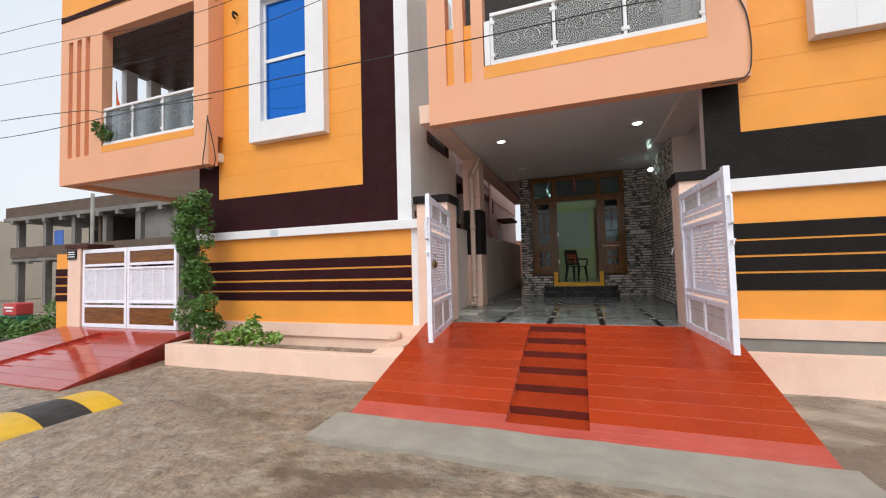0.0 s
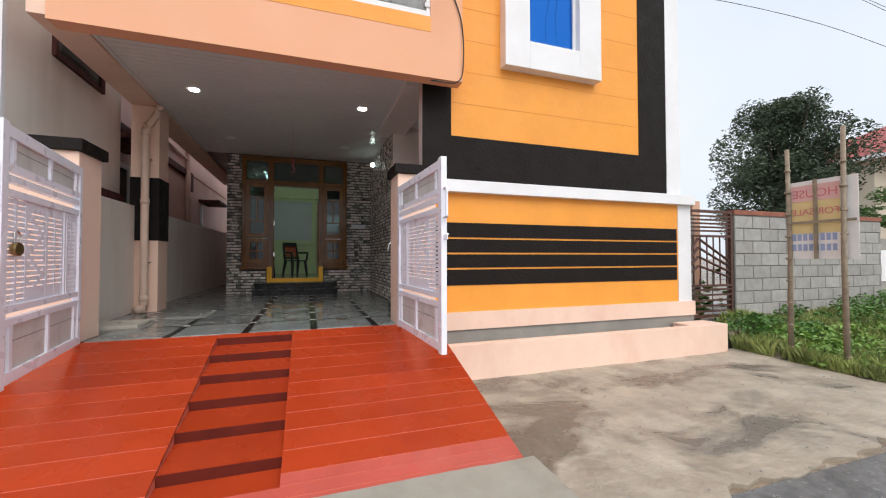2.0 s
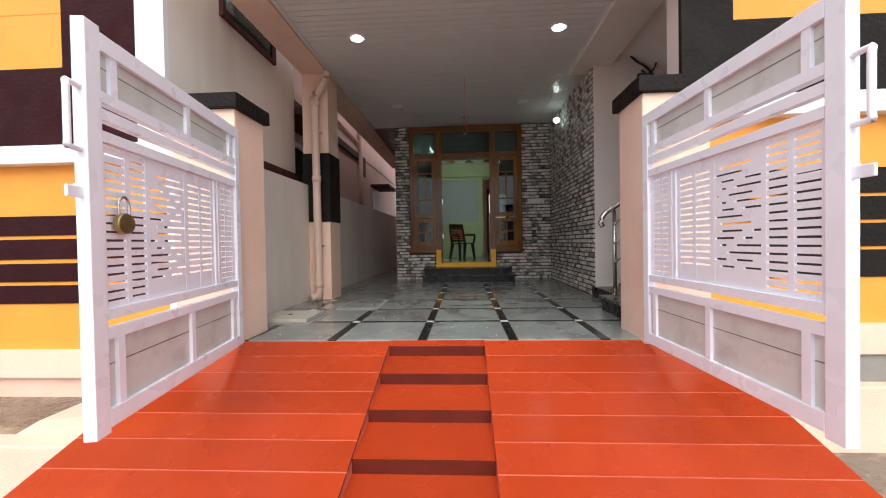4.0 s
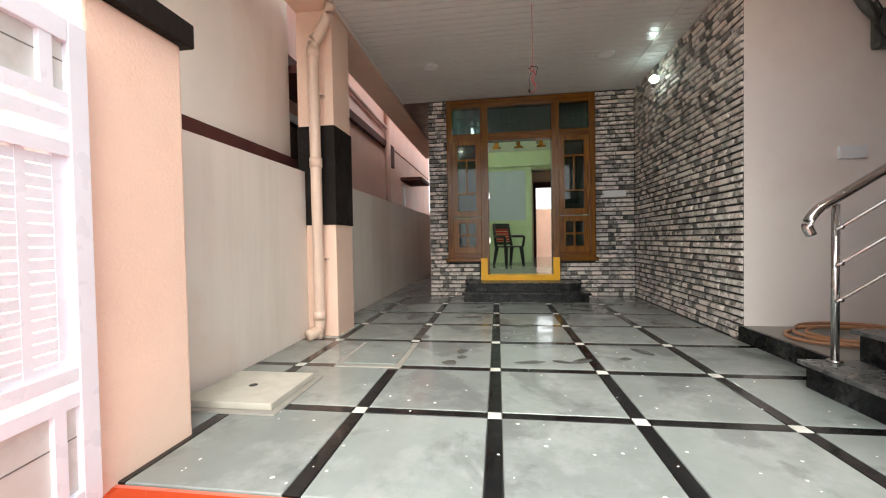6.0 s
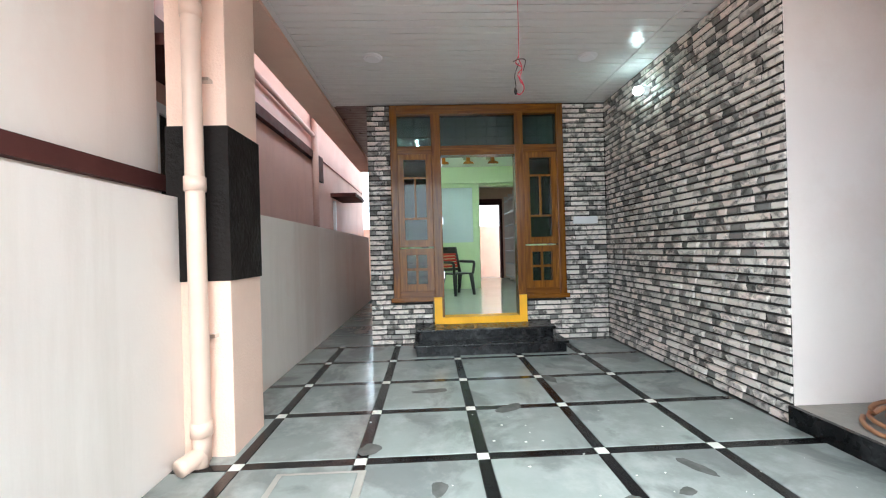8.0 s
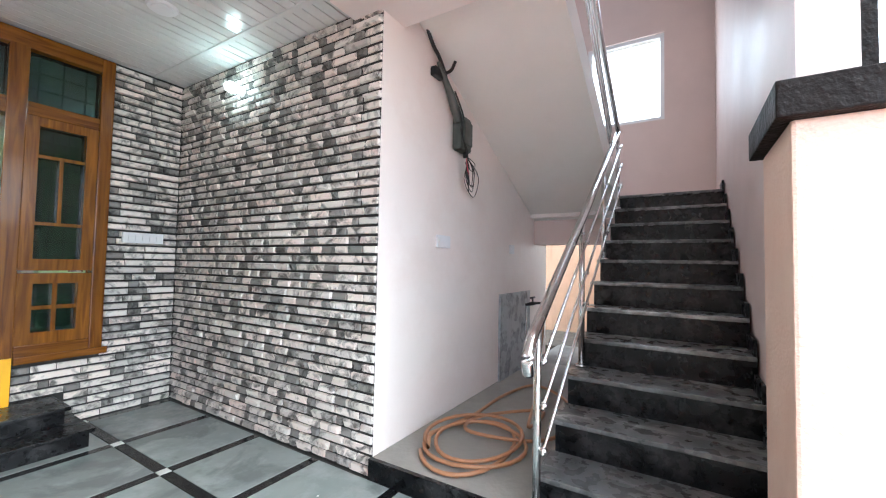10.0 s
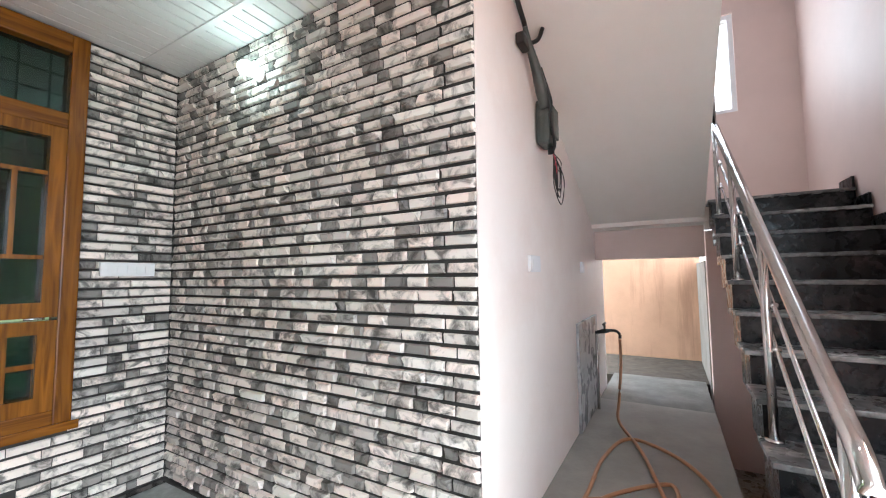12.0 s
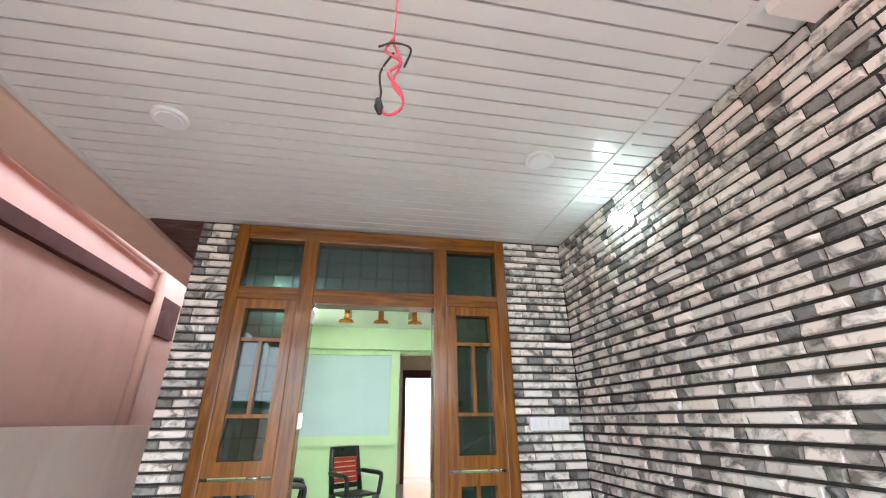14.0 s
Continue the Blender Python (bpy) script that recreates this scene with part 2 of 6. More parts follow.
M_ASPH = mat("wet_asphalt", (0.145, 0.142, 0.14), 0.16, var=0.35, scale=9, bump=0.45, bscale=55, stain=(0.19, 0.165, 0.14), stain_amt=0.5, stain_scale=(0.7, 1.2, 1), stain2=(0.045, 0.045, 0.046), stain2_amt=0.8, stain2_scale=(0.5, 0.9, 1), wet=0.08, rough_var=0.15)
M_APRON = mat("smooth_grey_screed", (0.35, 0.325, 0.275), 0.62, var=0.12, scale=3.0, bump=0.25, bscale=40, stain=(0.25, 0.22, 0.175), stain_amt=0.5, stain_scale=(1.5, 3.0, 1), rough_var=0.15)
M_CEMENT = mat("grey_cement", (0.30, 0.285, 0.26), 0.75, var=0.15, scale=2, bump=0.4, bscale=30, stain=(0.2, 0.19, 0.17), stain_amt=0.5)
M_SLAB = mat("grey_slate_slab", (0.228, 0.252, 0.245), 0.15, var=0.12, scale=2.6, bump=0.05, bscale=25, stain=(0.40, 0.425, 0.42), stain_amt=0.5, stain_scale=(2.6, 2.6, 1), stain2=(0.115, 0.12, 0.12), stain2_amt=0.55, stain2_scale=(1.9, 1.6, 1), wet=0.08, rough_var=0.12, rand=0.14)
M_STRIP = mat("black_granite", (0.009, 0.009, 0.010), 0.17, var=0.3, scale=14, rough_var=0.1)
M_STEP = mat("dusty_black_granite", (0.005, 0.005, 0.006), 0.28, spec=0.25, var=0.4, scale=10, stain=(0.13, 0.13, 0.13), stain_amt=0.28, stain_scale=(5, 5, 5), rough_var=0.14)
M_INLAY = mat("white_marble_inlay", (0.62, 0.62, 0.58), 0.35, var=0.1, scale=10)
M_GROOVE = mat("grey_groove", (0.16, 0.155, 0.145), 0.5, var=0.1, scale=6)
M_STAIRM = mat("darker_stair_pink", (0.72, 0.575, 0.535), 0.5, var=0.05, scale=1.0, bump=0.08, bscale=80, stain=(0.62, 0.49, 0.47), stain_amt=0.3)
M_REDGR = mat("ramp_groove_glint", (0.56, 0.13, 0.085), 0.6, var=0.2, scale=6)
M_WETMARK = mat("wet_footmark", (0.10, 0.105, 0.10), 0.16, var=0.3, scale=9, rough_var=0.1)
M_SOFFIT = mat("cream_white_distemper", (0.86, 0.83, 0.79), 0.7, var=0.04, scale=1.2, bump=0.1, stain=(0.70, 0.66, 0.61), stain_amt=0.3)
M_RUSTW = mat("rain_stained_orange_wall", (0.62, 0.37, 0.25), 0.7, var=0.1, scale=2, bump=0.2, stain=(0.32, 0.17, 0.11), stain_amt=0.6, stain_scale=(4, 4, 0.35))
M_PVC = mat("white_pvc_panel", (0.77, 0.77, 0.76), 0.16, var=0.02, scale=2, rough_var=0.06)
M_BPVC = mat("brown_pvc_panel", (0.07, 0.028, 0.022), 0.35, var=0.1, scale=4)
M_DARK = mat("dark_joint_and_shade", (0.030, 0.028, 0.026), 0.8, var=0.2, scale=8)
M_STONE = stone_mat("pale_split_stone", ((0.50, 0.47, 0.44), (0.80, 0.74, 0.69), (0.66, 0.61, 0.56), (0.86, 0.75, 0.69), (0.78, 0.75, 0.70)))
M_STONED = stone_mat("grey_split_stone", ((0.15, 0.14, 0.13), (0.30, 0.28, 0.26), (0.20, 0.19, 0.18), (0.40, 0.37, 0.34)))
M_TEAK = wood("polished_teak", (0.105, 0.034, 0.004), (0.245, 0.088, 0.008), scale=14.0)
M_TEAKH = wood("polished_teak_rail", (0.105, 0.034, 0.004), (0.245, 0.088, 0.008), axis='X', scale=14.0)
M_TEAKL = wood("honey_teak_sash", (0.13, 0.044, 0.005), (0.285, 0.106, 0.010), scale=14.0)
M_YEL = mat("yellow_enamel", (0.92, 0.47, 0.006), 0.4, var=0.06, scale=5)
M_STEEL = mat("stainless_steel", (0.62, 0.61, 0.60), 0.2, metal=1.0, var=0.05, scale=10, rough_var=0.08)
M_BLKPL = mat("black_plastic", (0.012, 0.012, 0.013), 0.35, var=0.15, scale=8)
M_REDPL = mat("red_plastic", (0.42, 0.02, 0.015), 0.4, var=0.08, scale=8)
M_PIPE = mat("cream_pvc_pipe", (0.70, 0.52, 0.42), 0.4, var=0.05, scale=5)
M_GREEN = mat("light_green_paint", (0.58, 0.70, 0.44), 0.55, var=0.03, scale=1)
M_BOARD = mat("pale_blue_grey_board", (0.52, 0.60, 0.65), 0.5, var=0.02, scale=1)
M_RFLOOR = mat("polished_vitrified_tile", (0.62, 0.66, 0.60), 0.08, var=0.04, scale=1.5, rough_var=0.03)
M_IRON = mat("rusty_brown_iron", (0.085, 0.035, 0.025), 0.6, var=0.25, scale=12, bump=0.2)
M_BLOCK = mat("grey_cement_block", (0.33, 0.32, 0.30), 0.85, var=0.14, scale=6, bump=0.6, bscale=40, rand=0.12)
M_BRICK = mat("red_clay_brick", (0.30, 0.115, 0.075), 0.85, var=0.2, scale=8, bump=0.6, bscale=40, rand=0.2)
M_MORTAR = mat("cement_mortar", (0.22, 0.21, 0.195), 0.9, var=0.15, scale=8, bump=0.4)
M_BAMBOO = mat("weathered_bamboo", (0.27, 0.215, 0.155), 0.7, var=0.25, scale=12, bump=0.3)
M_ORHOSE = mat("orange_brown_hose", (0.42, 0.20, 0.10), 0.45, var=0.1, scale=10)
M_WIRE = mat("black_cable", (0.012, 0.012, 0.012), 0.5)
M_GWIRE = mat("thin_grey_cable", (0.10, 0.10, 0.105), 0.5)
M_PWIRE = mat("red_pink_wire", (0.60, 0.06, 0.10), 0.45)
M_BLUEG = glass("blue_reflective_glass", (0.03, 0.16, 0.50), 0.03, trans=0.0)
M_BLUEG.node_tree.nodes["Principled BSDF"].inputs["Metallic"].default_value = 0.75
M_BLUEG.node_tree.nodes["Principled BSDF"].inputs["Base Color"].default_value = (0.015, 0.15, 0.56, 1)
M_DARKG = glass("dark_green_tinted_glass", (0.045, 0.075, 0.073), 0.02, trans=0.9)
M_CLEARG = glass("smoky_etched_glass", (0.30, 0.33, 0.34), 0.08, trans=0.8)
M_ETCH = mat("frosted_etching", (0.40, 0.42, 0.42), 0.6)
M_SHEET = mat("dull_grey_white_sheet", (0.62, 0.62, 0.60), 0.55, var=0.08, scale=3, stain=(0.42, 0.41, 0.38), stain_amt=0.6, stain_scale=(4, 4, 4))
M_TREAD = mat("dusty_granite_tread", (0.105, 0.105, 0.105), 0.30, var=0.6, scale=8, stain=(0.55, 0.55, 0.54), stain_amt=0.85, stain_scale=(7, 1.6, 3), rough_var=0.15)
M_LED = glow("warm_white_led", (1.0, 0.97, 0.90), 14.0)
M_BULB = glow("cool_white_bulb", (0.80, 1.0, 0.95), 6.0)


# ---------------------------------------------------------------- mesh helpers
def mesh_ob(name, verts, faces, material, parent=None, label="", smooth=False):
    me = bpy.data.meshes.new(name)
    me.from_pydata(verts, [], faces)
    me.materials.append(material)
    if smooth:
        for p in me.polygons:
            p.use_smooth = True
    ob = new(name, me)
    if parent is not None:
        ob.parent = parent
        ob.matrix_parent_inverse = Matrix.Identity(4)
    if label:
        tagged(ob, label)
    return ob


CUBE_F = [(0, 3, 2, 1), (4, 5, 6, 7), (0, 1, 5, 4), (1, 2, 6, 5), (2, 3, 7, 6), (3, 0, 4, 7)]


def B(name, material, boxes, parent=None, label="", bevel=0.0):
    """One mesh out of boxes (x0, x1, y0, y1, z0, z1)."""
    verts, faces = [], []
    for x0, x1, y0, y1, z0, z1 in boxes:
        k = len(verts)
        verts += [(x0, y0, z0), (x1, y0, z0), (x1, y1, z0), (x0, y1, z0), (x0, y0, z1), (x1, y0, z1), (x1, y1, z1), (x0, y1, z1)]
        faces += [tuple(k + i for i in f) for f in CUBE_F]
    ob = mesh_ob(name, verts, faces, material, parent, label)
    if bevel:
        bm = bmesh.new()
        bm.from_mesh(ob.data)
        bmesh.ops.bevel(bm, geom=bm.edges[:], offset=bevel, segments=2, affect='EDGES', profile=0.6)
        bm.to_mesh(ob.data)
        bm.free()
    return ob


def empty(name, label="", category="", group="", kind="", at=(0, 0, 0)):
    e = new(name)
    e.location = at
    e.empty_display_size = 0.1
    return tagged(e, label, category, group, kind)


def part(name, bm, material, parent, label=""):
    me = bpy.data.meshes.new(name)
    bm.to_mesh(me)
    bm.free()
    me.materials.append(material)
    ob = new(name, me)
    ob.parent = parent
    if label:
        tagged(ob, label)
    return ob


def prism(name, outline, axis, a, b, material, parent=None, label=""):
    """An outline of 2D points swept along one axis from a to b. axis 'x': points are (y, z); 'y': (x, z); 'z': (x, y)."""
    n = len(outline)

    def P(u, v, w):
        return (w, u, v) if axis == 'x' else (u, w, v) if axis == 'y' else (u, v, w)
    verts = [P(u, v, a) for u, v in outline] + [P(u, v, b) for u, v in outline]
    faces = [tuple(range(n)), tuple(reversed(range(n, 2 * n)))]
    faces += [(i, i + n, (i + 1) % n + n, (i + 1) % n) for i in range(n)]
    ob = mesh_ob(name, verts, faces, material, parent, label)
    bm = bmesh.new()
    bm.from_mesh(ob.data)
    bmesh.ops.recalc_face_normals(bm, faces=bm.faces[:])
    bm.to_mesh(ob.data)
    bm.free()
    return ob


def tube(name, pts, radius, material, parent=None, label="", seg=10, closed_ends=True):
    """A round tube through points."""
    pts = [Vector(p) for p in pts]
    verts, faces = [], []
    up = Vector((0, 0, 1))
    for i, p in enumerate(pts):
        d = (pts[min(i + 1, len(pts) - 1)] - pts[max(i - 1, 0)]).normalized()
        ref = up if abs(d.dot(up)) < 0.95 else Vector((1, 0, 0))
        a = d.cross(ref).normalized()
        b = d.cross(a).normalized()
        r = radius[i] if isinstance(radius, (list, tuple)) else radius
        for k in range(seg):
            t = 2 * math.pi * k / seg
            verts.append(tuple(p + (a * math.cos(t) + b * math.sin(t)) * r))
    for i in range(len(pts) - 1):
        for k in range(seg):
            k2 = (k + 1) % seg
            faces.append((i * seg + k, (i + 1) * seg + k, (i + 1) * seg + k2, i * seg + k2))
    if closed_ends:
        faces.append(tuple(range(seg)))
        e = (len(pts) - 1) * seg
        faces.append(tuple(reversed(range(e, e + seg))))
    return mesh_ob(name, verts, faces, material, parent, label, smooth=True)


def curve_pts(ctrl, n=8):
    """Catmull-Rom points through control points."""
    c = [Vector(p) for p in ctrl]
    c = [c[0] * 2 - c[1]] + c + [c[-1] * 2 - c[-2]]
    out = []
    for i in range(1, len(c) - 2):
        for k in range(n):
            t = k / n
            out.append(0.5 * (2 * c[i] + (c[i + 1] - c[i - 1]) * t + (2 * c[i - 1] - 5 * c[i] + 4 * c[i + 1] - c[i + 2]) * t * t
                              + (3 * c[i] - c[i - 1] - 3 * c[i + 1] + c[i + 2]) * t ** 3))
    return out + [c[-2]]


def structure(ob, label, category):
    return tagged(ob, label, category, kind="structure")


# ---------------------------------------------------------------- levels and main lines of the plan
FLOOR = 0.69          # porch floor above the road
FACE = 5.65           # front plane of both houses
CEIL = 3.74           # porch ceiling
LW = -2.22            # boundary wall face on the porch side
RW = 1.58             # stone wall face
DW = 10.46            # door wall face

# ---------------------------------------------------------------- ground
structure(B("ground", M_MUD, [(-400, 400, -400, 400, -0.6, -0.02)]), "wet brown earth reaching to the horizon", "ground")
structure(B("road", M_ASPH, [(-60, 60, -3.5, 2.72, -0.3, 0.0)]), "wet dark asphalt street with stony grain", "road")


def broken_sheet(name, material, x0, x1, front, back, zf, zb, rough, seed, ease=0.0):
    """A sheet of paving with an uneven, broken front edge and a slightly wavy top."""
    nx, ny = int((x1 - x0) / 0.08), 26
    verts, faces = [], []
    for i in range(nx + 1):
        x = x0 + (x1 - x0) * i / nx
        f = front(x) + rough * (noise.noise(Vector((x * 1.3, seed, 0))) + 0.5 * noise.noise(Vector((x * 5, seed, 3))) + 0.3 * noise.noise(Vector((x * 14, seed, 5))))
        for j in range(ny + 1):
            t = j / ny
            y = f + (back - f) * t
            bumpy = 0.012 * noise.noise(Vector((x * 1.7, y * 1.7, seed))) + 0.005 * noise.noise(Vector((x * 7, y * 7, seed)))
            k = min(1.0, 0.06 + (x - x0) / ease) if ease else 1.0
            verts.append((x, y, zf + ((zb - zf) * t + bumpy * min(1, t * 6)) * k))
        verts.append((x, f + 0.01, -0.05))
    k = ny + 2
    for i in range(nx):
        for j in range(ny):
            faces.append((i * k + j, (i + 1) * k + j, (i + 1) * k + j + 1, i * k + j + 1))
        faces.append((i * k + ny + 1, (i + 1) * k + ny + 1, (i + 1) * k, i * k))
    return mesh_ob(name, verts, faces, material, smooth=False)


structure(broken_sheet("pavement", M_CONC, 1.55, 30.0, lambda x: 2.72 + 0.03 * min(6, x - 2), 5.7, 0.014, 0.06, 0.22, 1.0), "stained wet concrete pavement with a broken edge", "pavement")
structure(broken_sheet("verge_left", M_MUD, -14.0, 1.3, lambda x: 1.38 + 0.19 * max(0, x + 4.6) + 0.25 * max(0, x + 0.4), 5.7, 0.004, 0.025, 0.34, 2.0), "wet brown muddy concrete verge", "pavement")
structure(broken_sheet("apron", M_APRON, -2.36, 1.67, lambda x: 2.89, 3.42, 0.055, 0.075, 0.045, 3.0), "grey cement apron at the foot of the ramp", "pavement")
pebbles = []
pf = []
rp = random.Random(77)
for _ in range(300):
    px, py = rp.uniform(-6.2, 6.3), rp.uniform(2.3, 4.5)
    if -2.3 < px < 1.7 or (px < -5 and py < 3.3):
        continue
    r0 = rp.uniform(0.004, 0.013)
    k0 = len(pebbles)
    zz = 0.03 + 0.012 * (py - 2.5)
    pebbles += [(px - r0, py, zz), (px, py - r0, zz), (px + r0 * 1.2, py, zz), (px, py + r0, zz), (px + r0 * 0.2, py, zz + r0 * 0.9)]
    pf += [(k0, k0 + 1, k0 + 4), (k0 + 1, k0 + 2, k0 + 4), (k0 + 2, k0 + 3, k0 + 4), (k0 + 3, k0, k0 + 4)]
tagged(mesh_ob("gravel", pebbles, pf, M_MORTAR), "loose small stones on the wet pavement", "gravel", kind="stuff")

# ---------------------------------------------------------------- red ramp
ramp = empty("entrance_ramp", "glossy red painted concrete ramp with a stepped middle", "ramp", at=(0, 0, 0))
RY0, RY1, RZ0, RZ1 = 3.38, 5.56, 0.045, 0.685


def rz(y):
    return RZ0 + (RZ1 - RZ0) * (y - RY0) / (RY1 - RY0)


def ramp_side(x0, x1):
    prism("ramp_body", [(RY0, -0.02), (RY1, -0.02), (RY1, rz(RY1) - 0.0025), (RY0, rz(RY0) - 0.0025)], 'x', x0, x1, M_REDGR, ramp)
    y = RY0
    k = 0
    while y < RY1 - 0.02:
        w = 0.09 if k < 3 else 0.19
        y2 = min(y + w, RY1)
        g = 0.0045
        prism("ramp_board", [(y + g, rz(y + g) - 0.014), (y2 - g, rz(y2 - g) - 0.014), (y2 - g, rz(y2 - g)), (y + g, rz(y + g))], 'x', x0, x1, M_REDW if k < 3 else M_RED, ramp)
        y = y2
        k += 1


ramp_side(-2.25, -0.71)
ramp_side(0.0, 1.6)
STEP_Y = (3.55, 3.805, 4.163, 4.50, 4.84, 5.175, 5.50)
sy0, sy1 = STEP_Y[0], STEP_Y[-1]
prism("ramp_foot", [(RY0, -0.02), (sy0, -0.02), (sy0, rz(sy0)), (RY0, rz(RY0))], 'x', -0.71, 0.0, M_REDW, ramp)
prism("ramp_head", [(sy1, -0.02), (RY1, -0.02), (RY1, rz(RY1)), (sy1, rz(sy1))], 'x', -0.71, 0.0, M_RED, ramp)
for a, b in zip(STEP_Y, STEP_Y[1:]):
    B("ramp_riser", M_RISER, [(-0.708, -0.002, b - 0.006, b + 0.004, rz(b) - 0.082, rz(b) - 0.012)], ramp, "red riser with its shade in the colour")
    prism("ramp_step", [(a, -0.02), (b, -0.02), (b, rz(b) - 0.082), (a + 0.02, rz(a) - 0.016), (a, rz(a) - 0.006)], 'x', -0.71, 0.0, M_RED, ramp)

# ---------------------------------------------------------------- own house, front block on the right
house = empty("house_front_block", "orange house front with black bands and white edges", "house")
for x0, x1, z0, z1 in ((1.50, 2.95, 0.0, 7.2), (3.75, 5.73, 0.0, 7.2), (2.95, 3.75, 0.0, 4.37), (2.95, 3.75, 6.13, 7.2)):
    B("wall", M_STAIRM, [(x0, x1, FACE + 0.03, 5.85, z0, z1)], house, "pink plaster wall behind the colours")
for x0, x1, z0, z1 in ((1.87, 2.95, 3.03, 7.2), (3.75, 4.93, 3.03, 7.2), (2.95, 3.75, 3.03, 4.37), (2.95, 3.75, 6.13, 7.2)):
    B("orange_panel", M_ORANGE, [(x0, x1, FACE, FACE + 0.03, z0, z1)], house)
for z in (3.46, 3.88, 4.30, 4.72, 5.14, 5.56):
    B("panel_joint", M_JOINT, [(1.89, 4.91, FACE - 0.002, FACE + 0.001, z, z + 0.007)], house)
B("black_band", M_BLACK, [(1.50, 5.47, FACE - 0.012, FACE + 0.03, 2.46, 3.03), (4.93, 5.47, FACE - 0.012, FACE + 0.03, 3.03, 7.2), (1.50, 1.87, FACE - 0.012, FACE + 0.03, 3.03, 3.72)], house)
B("white_edge", M_WHITE, [(5.47, 5.75, FACE - 0.02, FACE + 0.03, 2.46, 7.2)], house)
B("ledge", M_WHITE, [(1.30, 5.97, FACE - 0.10, FACE + 0.02, 2.30, 2.455)], house, bevel=0.008)
B("lower_orange_panel", M_ORANGE, [(1.30, 5.70, FACE, FACE + 0.03, 0.78, 2.30)], house)
for z0, z1 in ((1.735, 1.92), (1.54, 1.71), (1.345, 1.515), (1.12, 1.32)):
    B("black_stripe", M_BLACK, [(1.32, 5.67, FACE - 0.010, FACE, z0, z1)], house)
B("end_pilaster", M_WHITE, [(5.70, 5.97, FACE - 0.01, FACE + 0.2, 0.78, 2.30)], house)
B("pink_skirting", M_PINK, [(1.6, 6.0, FACE - 0.05, FACE + 0.03, 0.56, 0.78)], house)
B("wall_base", M_CEMENT, [(1.6, 6.0, FACE - 0.02, FACE + 0.05, -0.02, 0.56)], house)


def framed_window(name, x0, x1, z0, z1, bw, y, parent_label, left=0.0):
    w = empty(name, parent_label, "window", kind="structure")
    fr = B("window_surround", M_WHITE, [(x0, x0 + bw - left, y - 0.12, y + 0.04, z0, z1), (x1 - bw, x1, y - 0.12, y + 0.04, z0, z1),
                                       (x0 + bw - left, x1 - bw, y - 0.12, y + 0.04, z0, z0 + bw), (x0 + bw - left, x1 - bw, y - 0.12, y + 0.04, z1 - bw, z1)], w, "thick white plaster surround", bevel=0.006)
    a0, a1, c0, c1 = x0 + bw - left, x1 - bw, z0 + bw, z1 - bw
    f = 0.045
    frame_ob = B("window_frame", M_WHITE, [(a0, a0 + f, y - 0.03, y + 0.03, c0, c1), (a1 - f, a1, y - 0.03, y + 0.03, c0, c1), (a0 + f, a1 - f, y - 0.03, y + 0.03, c0, c0 + f),
                               (a0 + f, a1 - f, y - 0.03, y + 0.03, c1 - f, c1), (a0 + f, a1 - f, y - 0.03, y + 0.03, (c0 + c1) / 2 - 0.03, (c0 + c1) / 2 + 0.03)], w)
    m = (c0 + c1) / 2
    B("pane", M_BLUEG, [(a0 + f, a1 - f, y - 0.004, y + 0.004, c0 + f, m - 0.03)], frame_ob, "blue mirrored glass pane")
    B("pane", M_BLUEG, [(a0 + f, a1 - f, y - 0.004, y + 0.004, m + 0.03, c1 - f)], frame_ob, "blue mirrored glass pane")
    return w


framed_window("window_1", 2.58, 4.12, 4.0, 6.5, 0.37, FACE - 0.03, "tall blue glass window in a white surround")

# ---------------------------------------------------------------- balcony over the porch mouth
balc = empty("balcony", "peach plastered balcony with a glass railing", "balcony")
BF = 5.32
B("fascia", M_PEACH, [(-2.04, 1.90, BF, BF + 0.18, 3.58, 4.12)], balc)
B("slab", M_CREAM, [(-2.0, 1.90, BF + 0.18, 6.9, 3.80, 3.95)], balc)
for x0, x1 in ((-2.04, -1.76), (-1.64, -1.49), (-1.37, -1.20)):
    B("slot_post", M_PEACH, [(x0, x1, BF, BF + 0.18, 4.12, 7.0)], balc)
for x0, x1 in ((-1.76, -1.64), (-1.49, -1.37)):
    B("slot_sill", M_ORANGE, [(x0, x1, BF + 0.05, BF + 0.18, 4.12, 4.98)], balc, "orange back of the slot")
B("end_column", M_PEACH, [(1.50, 1.90, BF, FACE, 4.12, 7.0)], balc, "peach plaster column")
B("orange_sill", M_ORANGE, [(-1.20, 1.50, BF - 0.004, BF + 0.18, 4.12, 4.30)], balc)
# ---------------------------------------------------------------- neighbour house on the left
M_MAUVE = mat("faded_mauve_pink_paint", (0.62, 0.40, 0.34), 0.6, var=0.06, scale=1.2, bump=0.1, stain=(0.45, 0.28, 0.24), stain_amt=0.35, stain_scale=(2, 2, 0.4))
M_BROWN = mat("dark_brown_paint", (0.075, 0.024, 0.021), 0.65, spec=0.2, var=0.12, scale=4)
M_LEAF = mat("green_leaves", (0.085, 0.185, 0.034), 0.5, var=0.45, scale=5)
M_LEAFB = mat("bright_young_leaves", (0.17, 0.30, 0.05), 0.45, var=0.4, scale=6)
M_LEAF2 = mat("dark_grey_green_leaves", (0.060, 0.090, 0.048), 0.6, var=0.4, scale=1.5)
M_GRASS = mat("wet_grass_blades", (0.225, 0.265, 0.075), 0.6, var=0.55, scale=2.2)
M_SAFFRON = mat("saffron_cloth", (0.62, 0.10, 0.03), 0.8, var=0.1, scale=6)
